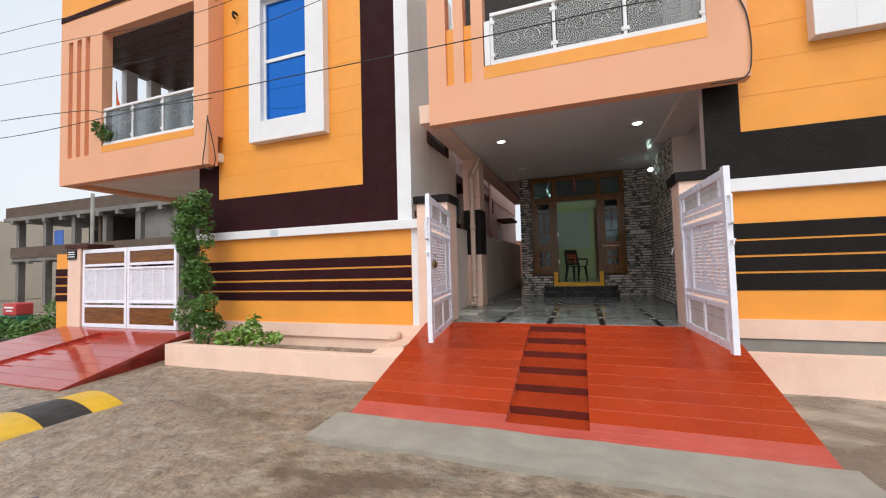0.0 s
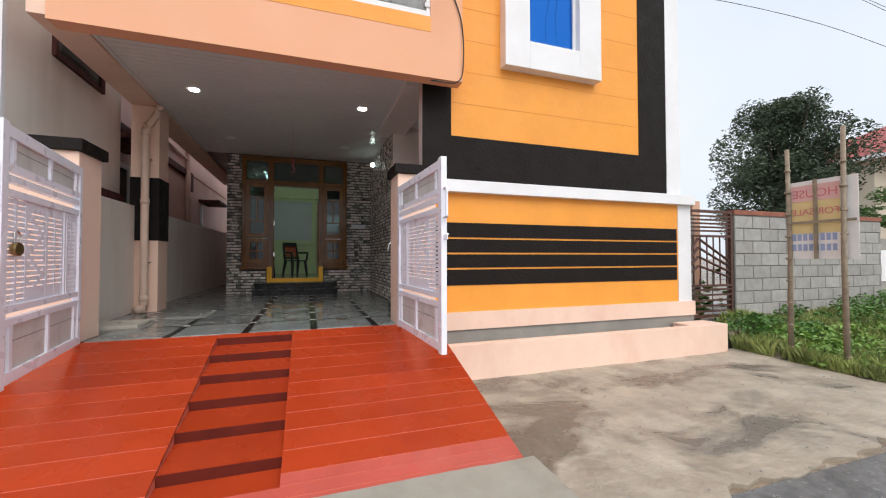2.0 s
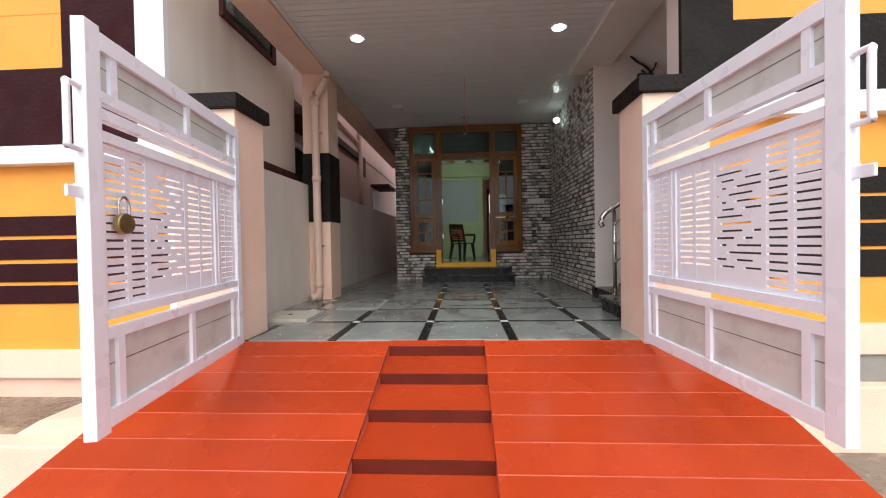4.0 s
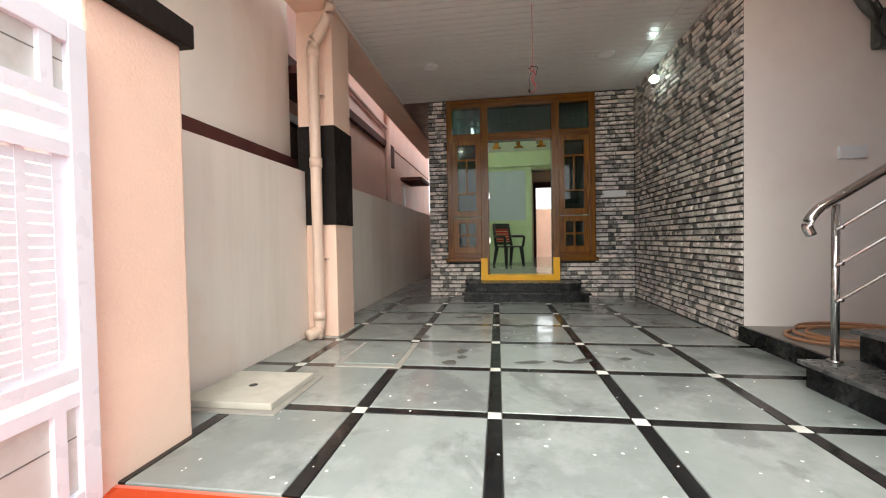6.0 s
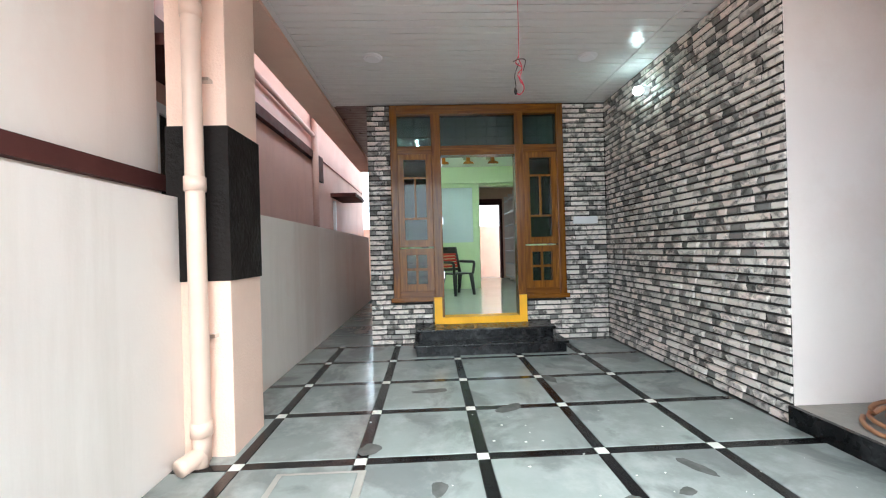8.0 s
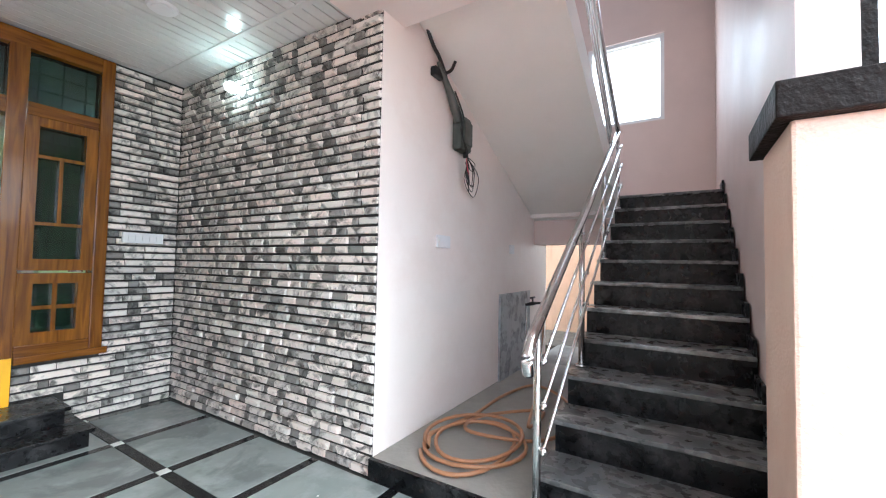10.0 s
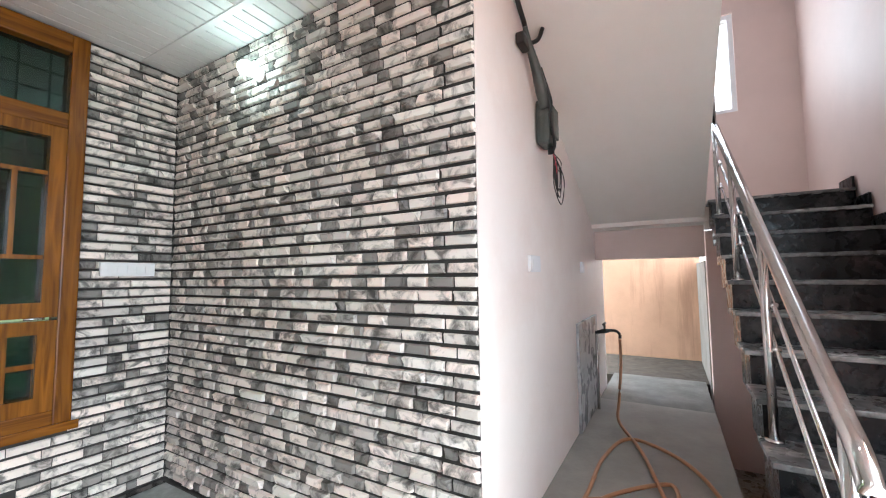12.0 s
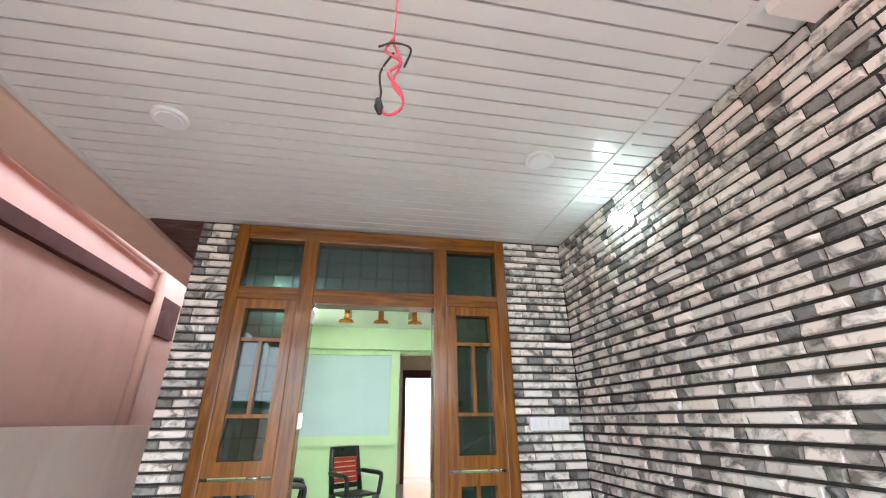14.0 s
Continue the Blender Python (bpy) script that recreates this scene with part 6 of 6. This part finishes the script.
# hoarding on bamboo poles, seen from behind
sg = empty("sale_hoarding", "faded cloth hoarding tied to two bamboo poles", "sign board")
P1, P2 = Vector((6.60, 4.64, 0)), Vector((6.59, 4.02, 0))
tube("pole", [(P1.x, P1.y, -0.1), (P1.x + 0.03, P1.y, 1.5), (P1.x, P1.y, 3.0)], [0.035, 0.03, 0.026], M_BAMBOO, sg, "knotted bamboo pole", seg=10)
tube("pole", [(P2.x, P2.y, -0.1), (P2.x - 0.02, P2.y, 1.5), (P2.x + 0.02, P2.y, 3.15)], [0.035, 0.03, 0.026], M_BAMBOO, sg, "knotted bamboo pole", seg=10)
for p, hh in ((P1, 3.0), (P2, 3.1)):
    for k in range(9):
        tube("knot", [(p.x, p.y, 0.2 + k * 0.31), (p.x, p.y, 0.225 + k * 0.31)], 0.038, M_BAMBOO, sg, seg=10)
ax = (P2 - P1).normalized()
nrm = Vector((ax.y, -ax.x, 0))
if nrm.x < 0:
    nrm = -nrm
o = P1 - ax * 0.03 + nrm * 0.05
sw, sz0, sz1 = 0.77, 1.45, 2.52
basis = Matrix(((ax.x, 0, nrm.x, o.x), (ax.y, 0, nrm.y, o.y), (0, 1, 0, 0), (0, 0, 0, 1)))


def sign_piece(name, material, u0, u1, v0, v1, w0, w1, label=""):
    ob = B(name, material, [(u0, u1, v0, v1, w0, w1)], sg, label)
    ob.matrix_local = basis
    return ob


M_SW = mat("thin_white_cloth", (0.80, 0.79, 0.78), 0.8, var=0.06, scale=5)
M_SY = mat("faded_yellow_print", (0.74, 0.60, 0.30), 0.8, var=0.06, scale=5)
M_SR = mat("faded_red_print", (0.66, 0.22, 0.24), 0.8, var=0.06, scale=5)
M_SP = mat("faded_pink_print", (0.74, 0.46, 0.45), 0.8, var=0.06, scale=5)
M_SB = mat("faded_blue_print", (0.33, 0.40, 0.62), 0.8, var=0.06, scale=5)
sign_piece("cloth", M_SW, 0, sw, sz0, sz1, 0, 0.006, "faded printed cloth")
sign_piece("yellow_field", M_SY, 0.05, sw - 0.18, 1.80, 2.40, -0.006, -0.001)
sign_piece("pink_field", M_SP, 0.05, sw - 0.18, 2.24, 2.46, -0.010, -0.0065)
sign_piece("bamboo_cross", M_BAMBOO, 0.32, 0.355, sz0, sz1, -0.045, -0.012)
sign_piece("bamboo_cross", M_BAMBOO, 0.0, sw, 1.93, 1.965, -0.050, -0.046)
for v0 in (1.56, 1.70):
    for k in range(8):
        sign_piece("number_bar", M_SB, 0.05 + k * 0.065, 0.095 + k * 0.065, v0, v0 + 0.09, -0.006, -0.001)
MIRROR = 1 if basis.to_3x3().determinant() > 0 else -1
for txt, v, size in (("HOUSE", 2.29, 0.16), ("FOR SALE", 2.05, 0.125)):
    cu = bpy.data.curves.new("lettering", 'FONT')
    cu.body = txt
    cu.size = size
    cu.extrude = 0.001
    cu.align_x = 'CENTER'
    ob = new("lettering", cu)
    cu.materials.append(M_SR)
    ob.parent = sg
    ob.matrix_local = basis @ Matrix.Translation((0.32, v, -0.013)) @ Matrix.Diagonal((MIRROR, 1, 1, 1))

# tree behind the block wall
tr = empty("large_tree", "tall feathery dark green tree behind the wall", "tree", at=(0, 0, 0))
tx, ty = 16.88, 10.69
tube("trunk", [(tx, ty, -0.1), (tx + 0.1, ty, 1.5), (tx, ty, 3.2), (tx + 0.2, ty + 0.1, 4.6)], [0.24, 0.18, 0.14, 0.07], M_BARK, tr, seg=10)
rnd = random.Random(8)
cl = []
for i in range(150):
    a = rnd.uniform(0, 6.283)
    f = rnd.random()
    zc = 2.5 + 4.7 * f
    wid = 2.15 * math.sqrt(max(0.02, 1 - ((f - 0.38) / 0.66) ** 2)) * (0.75 + 0.35 * math.sin(a * 3 + f * 9))
    rr = wid * math.sqrt(rnd.random())
    ex, ey, ez = tx + rr * math.cos(a) + 0.1, ty + rr * math.sin(a), zc
    if i % 3 == 0:
        tube("limb", curve_pts([(tx, ty, 1.8 + rnd.random() * 2.2), (tx + (ex - tx) * 0.5, ty + (ey - ty) * 0.5, (zc + 2.8) / 2 + 0.2), (ex, ey, ez)], 4), [0.05 - 0.004 * j for j in range(9)], M_BARK, tr, seg=5)
    sz = rnd.uniform(0.32, 0.8)
    cl.append((ex, ey, ez, sz, sz, sz * rnd.uniform(0.6, 1.1)))
    if rr > wid * 0.7:
        ux = math.cos(a)
        for q in range(2):
            cl.append((ex + ux * (0.35 + 0.3 * q), ey + math.sin(a) * 0.4, ez + rnd.uniform(-0.25, 0.35), 0.34 - 0.1 * q, 0.3, 0.10))
leaves("crown", M_LEAF2, cl, 52000, 0.058, tr, "fine feathery dark foliage", seed=9)
for i, (x, y, r, h) in enumerate(((20.6, 9.2, 0.9, 2.6), (23.5, 8.4, 0.8, 1.5), (26.5, 8.6, 0.7, 1.8))):
    t2 = empty("small_tree", "smaller bright green tree behind the wall", "tree", group="small trees")
    tube("trunk", [(x, y, -0.1), (x + 0.1, y, h * 0.6), (x, y, h + 0.4)], [0.1, 0.07, 0.03], M_BARK, t2, seg=8)
    bl = []
    rw = random.Random(130 + i)
    for k in range(34):
        aa, rr = rw.uniform(0, 6.283), r * 1.3 * math.sqrt(rw.random())
        sz = rw.uniform(0.16, 0.36)
        bl.append((x + rr * math.cos(aa), y + rr * math.sin(aa), h + 0.2 + rw.uniform(-0.3, 1.5) * (1.1 - 0.5 * rr / r), sz, sz, sz * 0.6))
    leaves("crown", M_LEAF, bl, 2600, 0.06, t2, seed=50 + i)

# red-roofed house in the distance
hs = empty("distant_house", "cream two-storey house with a red tiled roof", "house")
M_HCREAM = mat("weathered_cream_render", (0.55, 0.48, 0.38), 0.8, var=0.1, scale=0.5, stain=(0.4, 0.35, 0.29), stain_amt=0.4, stain_scale=(0.5, 0.5, 0.5))
M_ROOF = mat("red_roof_tiles", (0.36, 0.07, 0.06), 0.6, var=0.12, scale=2, bump=0.4, bscale=6)
B("wall", M_HCREAM, [(26.6, 46.6, 12.3, 16.8, 0, 6.5)], hs)
mesh_ob("roof", [(26.0, 11.4, 6.45), (47.3, 11.4, 6.45), (47.3, 17.6, 6.45), (26.0, 17.6, 6.45), (33.0, 14.2, 9.4), (42.6, 14.2, 9.4)], [(0, 1, 5, 4), (1, 2, 5), (2, 3, 4, 5), (3, 0, 4), (3, 2, 1, 0)], M_ROOF, hs)
B("eaves", M_WHITE, [(26.0, 47.3, 11.38, 11.5, 6.25, 6.44), (25.98, 26.1, 11.5, 17.6, 6.25, 6.44)], hs)
for k in range(11):
    B("roof_rib", M_ROOF, [(26.1 + k * 1.9, 26.2 + k * 1.9, 11.36, 11.42, 6.42, 6.56)], hs)
for x, z in ((30.2, 5.0), (30.2, 2.7), (38.6, 4.4)):
    wd = B("window_frame", M_BROWN, [(x, x + 3.0, 12.2, 12.32, z, z + 0.14), (x, x + 3.0, 12.2, 12.32, z + 1.1, z + 1.24)] + [(x + i * 0.94, x + i * 0.94 + 0.16, 12.2, 12.32, z + 0.14, z + 1.1) for i in range(4)], hs)
    B("pane", M_DARKG, [(x + 0.1, x + 2.9, 12.27, 12.30, z + 0.14, z + 1.1)], wd)
    B("window_sill", M_HCREAM, [(x - 0.2, x + 3.2, 12.0, 12.3, z - 0.12, z - 0.002)], wd)
B("balcony", M_HCREAM, [(33.6, 42, 11.2, 12.3, 4.3, 4.6)], hs)
for i in range(21):
    B("balcony_bar", M_BLKPL, [(33.6 + i * 0.4, 33.65 + i * 0.4, 11.22, 11.27, 4.6, 5.3)], hs)
B("balcony_rail", M_BLKPL, [(33.6, 42, 11.2, 11.28, 5.3, 5.38)], hs)

# parked scooter at the end of the verge
sc = empty("parked_scooter", "dark motor scooter with a round mirror", "scooter", at=(0, 0, 0))
tube("body", curve_pts([(10.61, 4.08, 0.55), (10.21, 4.03, 0.75), (9.81, 3.98, 0.7), (9.61, 3.95, 0.95)], 5), [0.10] * 6 + [0.16] * 5 + [0.10] * 5, M_BLKPL, sc, seg=10)
for x in (9.46, 10.66):
    tube("wheel", [(x + 0.26 * math.cos(a), 3.98 + (x - 9.46) * 0.08, 0.29 + 0.26 * math.sin(a)) for a in [i * math.pi / 10 for i in range(21)]], 0.045, M_BLKPL, sc, seg=8)
tube("handlebar", [(9.59, 3.63, 1.0), (9.57, 3.95, 0.98), (9.59, 4.28, 1.0)], 0.016, M_STEEL, sc, seg=8)
tube("mirror_stem", [(9.59, 3.73, 1.0), (9.55, 3.69, 1.18)], 0.008, M_STEEL, sc, seg=6)
bm = bmesh.new()
bmesh.ops.create_uvsphere(bm, u_segments=14, v_segments=8, radius=0.08, matrix=Matrix.Translation((9.53, 3.68, 1.22)) @ Matrix.Diagonal((0.3, 1, 0.75, 1)))
part("mirror", bm, M_WHITE, sc, "round pale mirror")

# ---------------------------------------------------------------- unfinished building and street clutter on the left
ub = empty("unfinished_building", "grey unfinished two-storey concrete building", "building")
M_GREY = mat("raw_grey_render", (0.19, 0.18, 0.17), 0.9, var=0.25, scale=0.8, stain=(0.12, 0.11, 0.10), stain_amt=0.6, stain_scale=(0.6, 0.6, 0.6))
M_DUN = mat("raw_brown_brickwork", (0.11, 0.078, 0.06), 0.9, var=0.18, scale=1.2)
B("wall", M_GREY, [(-30, -17.5, 16.2, 16.5, 0, 5.2), (-17.8, -17.5, 13.3, 16.2, 2.6, 5.2), (-21, -17.5, 13.3, 13.5, 2.6, 4.9)], ub)
B("floor_slab", M_GREY, [(-31, -17.5, 13.0, 16.5, 2.45, 2.65)], ub)
B("roof_slab", M_GREY, [(-31.4, -17.3, 12.8, 16.7, 4.75, 4.95)], ub)
B("parapet", M_DUN, [(-31.3, -17.4, 12.85, 13.0, 4.95, 5.55), (-31, -17.5, 12.95, 13.05, 2.65, 3.25)], ub, "brown brick parapet")
for i in range(6):
    x = -30.8 + i * 2.55
    for z0, z1 in ((0, 2.45), (2.65, 4.75)):
        B("column", M_GREY, [(x, x + 0.3, 13.1, 13.4, z0, z1)], ub)
for i in range(9):
    for y, z0, z1 in ((12.75, 4.55, 4.75), (12.8, 2.3, 2.45)):
        B("beam_end", M_GREY, [(-30.6 + i * 1.5, -30.35 + i * 1.5, y, 13.0, z0, z1)], ub)
for x, z0, z1 in ((-24.2, 2.65, 4.75), (-27.6, 0, 2.45), (-21.5, 0, 2.45)):
    B("cross_wall", M_DUN, [(x, x + 0.2, 13.5, 16.2, z0, z1)], ub)
for x in (-29.9, -28.6, -26.0, -24.8, -23.2, -21.8, -20.4, -18.9):
    for z in (0.9, 3.3):
        B("window_shade_panel", M_DARK, [(x, x + 0.8, 16.18, 16.2, z, z + 1.1)], ub)
B("water_tank_room", M_DUN, [(-27, -25.2, 14.5, 16, 5.0, 5.9)], ub)
B("blue_sheet", mat("blue_plastic_sheet", (0.05, 0.14, 0.5), 0.5), [(-27.6, -26.8, 13.3, 13.32, 3.3, 4.1)], ub)
lb = empty("low_rise_building", "pale grey low building far down the street", "building")
B("wall", M_HCREAM, [(-60, -38, 14, 24, 0, 5.5)], lb)
for i in range(7):
    for z in (1.0, 3.6):
        B("window", M_DARKG, [(-57 + i * 2.8, -55.8 + i * 2.8, 13.97, 14.0, z, z + 1.2)], lb)
ct = empty("vegetable_cart", "small red and green street cart", "cart", at=(0, 0, 0))
B("box", mat("faded_green_sheet", (0.02, 0.16, 0.08), 0.6, var=0.2), [(-15.9, -14.9, 6.4, 6.75, 0.12, 0.46)], ct, bevel=0.02)
B("cover", mat("red_canvas", (0.50, 0.05, 0.05), 0.6, var=0.15), [(-15.6, -14.95, 6.38, 6.77, 0.46, 0.80)], ct, bevel=0.04)
B("writing_bar", M_WHITE, [(-15.5, -15.05, 6.365, 6.38, 0.66, 0.71), (-15.4, -15.1, 6.365, 6.38, 0.57, 0.61)], ct)
for x in (-15.7, -15.1):
    tube("wheel", [(x + 0.22 * math.cos(a), 6.37, 0.2 + 0.22 * math.sin(a)) for a in [i * math.pi / 8 for i in range(17)]], 0.03, M_BLKPL, ct, seg=6)
for i, (x, y, r) in enumerate(((-12.6, 5.9, 0.5), (-13.3, 5.4, 0.45), (-11.9, 5.2, 0.35), (-17.5, 9.0, 1.0), (-21, 11.5, 1.3))):
    w = empty("weed_bush", "leafy green weeds by the street", "bush", group="street weeds")
    tube("stem", [(x, y, -0.05), (x, y, 0.2)], 0.01, M_BARK, w, seg=5)
    leaves("foliage", M_LEAF, [(x, y, 0.22 * (1 + r), r, r * 0.7, 0.25 * (0.6 + r))], int(700 * (0.5 + r)), 0.05, w, seed=70 + i)
up = empty("utility_pole", "thin grey street pole behind the gate", "pole")
tube("pole", [(-17.2, 9.4, 0), (-17.2, 9.4, 4.6)], 0.06, M_CEMENT, up, seg=8)


# ---------------------------------------------------------------- overhead cables
def cable(pts, r=0.004, material=M_WIRE):
    c = tagged(tube("overhead_cable", curve_pts(pts, 8), r, material, seg=6), "thin overhead street cable", "cable")
    c["group"] = "overhead cables"


cable([(-30, 4.6, 6.4), (-16, 4.2, 4.6), (-10.0, 4.0, 4.08), (-7.12, 4.0, 4.01), (-4.82, 4.0, 4.01), (-0.87, 4.0, 3.93), (0.6, 4.3, 4.10), (1.7, 5.3, 4.6)], 0.006)
cable([(-30, 4.6, 6.0), (-10.0, 4.05, 4.43), (-7.0, 4.05, 4.12), (-4.82, 4.05, 3.96)], 0.006)
cable([(-30, 4.2, 6.8), (-10.0, 4.0, 5.07), (-4.8, 4.0, 4.74), (0.5, 4.2, 5.4), (6, 5.5, 6.6)])
cable([(-30, 4.2, 7.4), (-10.0, 4.0, 5.66), (-4.8, 4.0, 5.23), (0.5, 4.2, 5.9), (6, 5.5, 7.1)], 0.004)
cable([(-30, 4.2, 7.8), (-10.0, 4.0, 6.07), (-6.9, 4.0, 5.78), (0, 4.0, 5.9), (6, 5.5, 7.0)], 0.004)
cable([(1.88, 5.28, 4.6), (2.95, 4.6, 4.55), (5.63, 4.0, 4.36), (11.2, 4.0, 4.30), (30, 4.0, 4.6)], 0.0035, M_GWIRE)
cable([(3.5, 5.6, 6.2), (4.9, 4.0, 4.95), (11.2, 4.0, 4.72), (30, 4, 4.9)], 0.0032, M_GWIRE)
cable([(3.6, 5.6, 6.3), (5.1, 4.05, 5.02), (11.25, 4.05, 4.88), (30, 4, 5.2)], 0.0032, M_GWIRE)
cb2 = tagged(tube("facade_cable", curve_pts([(1.62, 5.30, 5.2), (1.74, 5.30, 4.7), (1.88, 5.30, 4.3), (1.90, 5.29, 3.8), (1.82, 5.29, 3.56), (1.5, 5.32, 3.55)], 8), 0.008, M_WIRE, seg=6), "black cable hanging down the balcony edge", "cable")
cb3 = tagged(tube("facade_cable", curve_pts([(-6.4, 5.28, 4.4), (-6.45, 5.27, 3.9), (-6.5, 5.27, 3.5), (-6.3, 5.27, 3.4), (-6.2, 5.27, 3.6), (-6.35, 5.27, 4.2), (-6.4, 5.27, 4.4)], 8), 0.010, M_WIRE, seg=6), "black cable loop on the house corner", "cable")

# ---------------------------------------------------------------- pieces of walls and floors
xs = [-2.215, -1.865, -1.17, -0.47, 0.22, 0.90, 1.57]
ys = [5.53, 6.26, 6.96, 7.665, 8.345, 9.0, 9.69, 10.38, 11.07, 11.76, 12.45, 13.14, 13.83, 14.5]
floor_ob = bpy.data.objects["floor"]
hs_ = 0.036
slab_cache = {}


def flat_piece(name, cache_key, sx, sy, h, material, at, bev=0.004):
    if cache_key not in slab_cache:
        v, b = [], bev
        for z, k in ((0, 0), (h - b, 0), (h, b)):
            v += [(-sx / 2 + k, -sy / 2 + k, z), (sx / 2 - k, -sy / 2 + k, z), (sx / 2 - k, sy / 2 - k, z), (-sx / 2 + k, sy / 2 - k, z)]
        f = [(8, 9, 10, 11)] + [(i + r * 4, (i + 1) % 4 + r * 4, (i + 1) % 4 + r * 4 + 4, i + r * 4 + 4) for r in (0, 1) for i in range(4)]
        me = bpy.data.meshes.new(name)
        me.from_pydata(v, [], f)
        me.materials.append(material)
        slab_cache[cache_key] = me
    ob = new(name, slab_cache[cache_key])
    ob.parent = floor_ob
    ob.location = at
    return ob


rnd = random.Random(2)
for i in range(len(xs) - 1):
    for j in range(len(ys) - 1):
        if ys[j] > 10.3 and i > 0:
            continue
        x0, x1, ya, yb = xs[i] + (hs_ if i else 0), xs[i + 1] - hs_, ys[j] + hs_, ys[j + 1] - hs_
        if ys[j] > 10.3:
            x1 = -1.52
        sx, sy = round(x1 - x0, 3), round(yb - ya, 3)
        flat_piece("slab", ("slab", sx, sy), sx, sy, 0.02, M_SLAB, ((x0 + x1) / 2, (ya + yb) / 2, FLOOR - 0.02 + rnd.uniform(-0.001, 0.001)))
for i, x in enumerate(xs[1:-1]):
    for j in range(7):
        ya, yb = ys[j] + hs_, ys[j + 1] - hs_
        flat_piece("strip", ("v", round(yb - ya, 3)), 2 * hs_ - 0.006, yb - ya, 0.019, M_STRIP, (x, (ya + yb) / 2, FLOOR - 0.02), 0.002)
for j in range(1, 8):
    for i in range(len(xs) - 1):
        x0, x1 = xs[i] + (hs_ if i else 0), xs[i + 1] - hs_
        flat_piece("strip", ("h", round(x1 - x0, 3)), x1 - x0, 2 * hs_ - 0.006, 0.019, M_STRIP, ((x0 + x1) / 2, ys[j], FLOOR - 0.02), 0.002)
    for x in xs[1:-1]:
        flat_piece("inlay", ("inlay",), 2 * hs_ - 0.006, 2 * hs_ - 0.006, 0.0195, M_INLAY, (x, ys[j], FLOOR - 0.02), 0.002)

stone_cache = {}


def stone_mesh(length, variant):
    key = (length, variant)
    if key not in stone_cache:
        r = random.Random(variant * 97 + int(length * 1000))
        h = 0.0485
        d = 0.014 + 0.006 * (variant % 3)
        s0, s1 = r.choice((0.0, 0.004, 0.022, -0.022)), r.choice((0.0, -0.004, 0.022, -0.022))
        b = 0.006
        v = [(0, 0, 0), (length, 0, 0), (length, 0, h), (0, 0, h),
             (b + max(0, s0), -d, b), (length - b + min(0, s1), -d, b * 0.8), (length - b - max(0, s1), -d * r.uniform(0.75, 1.1), h - b), (b - min(0, s0), -d * r.uniform(0.75, 1.1), h - b)]
        f = [(4, 5, 6, 7), (0, 1, 5, 4), (1, 2, 6, 5), (2, 3, 7, 6), (3, 0, 4, 7)]
        me = bpy.data.meshes.new("stone")
        me.from_pydata(v, [], f)
        me.materials.append(M_STONED if length < 0.10 or abs(length - 0.136) < 0.001 else M_STONE)
        stone_cache[key] = me
    return stone_cache[key]


def clad(parent, origin, turn, width, za, zb, seed, avg, holes=()):
    """Courses of split stone on a wall that starts at origin and runs along its turned x axis."""
    r = random.Random(seed)
    z = za
    while z < zb - 0.05:
        u, short = 0.0, r.random() < 0.5
        while u < width - 0.02:
            short = not short and r.random() < 0.62
            L = r.choice((0.06, 0.08, 0.10, 0.14)) if short else round(r.choice((0.50, 0.62, 0.8, 1.0)) * avg, 2)
            if width - u - L < 0.10:
                L = round(width - u, 2)
            blocked = False
            for (u0, u1, z0, z1) in holes:
                if u + 0.01 < u1 and u + L > u0 + 0.01 and z + 0.045 > z0 and z + 0.01 < z1:
                    if u < u0 - 0.03:
                        L = round(u0 - u, 2)
                    else:
                        blocked = True
                        u = u1
                    break
            if blocked:
                continue
            ob = new("stone", stone_mesh(L - 0.004, r.randrange(5)))
            ob.parent = parent
            ob.matrix_local = pose(*origin, 0, 0, turn) @ Matrix.Translation((u, 0, z - origin[2]))
            u += L
        z += 0.0635


clad(wall_stone, (RW, DW - 0.010, 0.0), -90, DW - 0.010 - 7.872, FLOOR + 0.002, CEIL + 0.04, 5, 0.24)
clad(wall_door, (-1.5, DW, 0.0), 0, RW + 1.5 - 0.006, FLOOR + 0.002, CEIL + 0.04, 6, 0.30, holes=((0.29, 2.51, 1.24, 3.9), (0.55, 2.30, 0.0, 0.95), (0.78, 2.0, 0.9, 1.3)))

# cement blocks and bricks
blk = {}


def brick(parent, name, material, x, y, z, L, H, D):
    key = (name, round(L, 3), round(H, 3))
    if key not in blk:
        b = 0.008
        v = [(0, 0, 0), (L, 0, 0), (L, 0, H), (0, 0, H), (b, -D, b), (L - b, -D, b), (L - b, -D, H - b), (b, -D, H - b)]
        me = bpy.data.meshes.new(name)
        me.from_pydata(v, [], [(4, 5, 6, 7), (0, 1, 5, 4), (1, 2, 6, 5), (2, 3, 7, 6), (3, 0, 4, 7)])
        me.materials.append(material)
        blk[key] = me
    ob = new(name, blk[key])
    ob.parent = parent
    ob.location = (x, y, z)


for r in range(9):
    x = 7.95 - (0.25 if r % 2 else 0)
    while x < 12.7:
        a, b = max(x, 7.95), min(x + 0.5, 12.8)
        brick(bwall, "cement_block", M_BLOCK, a, 6.315, 0.08 + r * 0.245, b - a - 0.014, 0.232, 0.018)
        x += 0.5
for r in range(27):
    x = 6.20 - (0.12 if r % 2 else 0)
    while x < 6.53:
        a, b = max(x, 6.20), min(x + 0.24, 6.55)
        if b - a > 0.03:
            brick(brw, "brick", M_BRICK, a, 6.265, 0.05 + r * 0.087, b - a - 0.01, 0.076, 0.010)
        x += 0.24
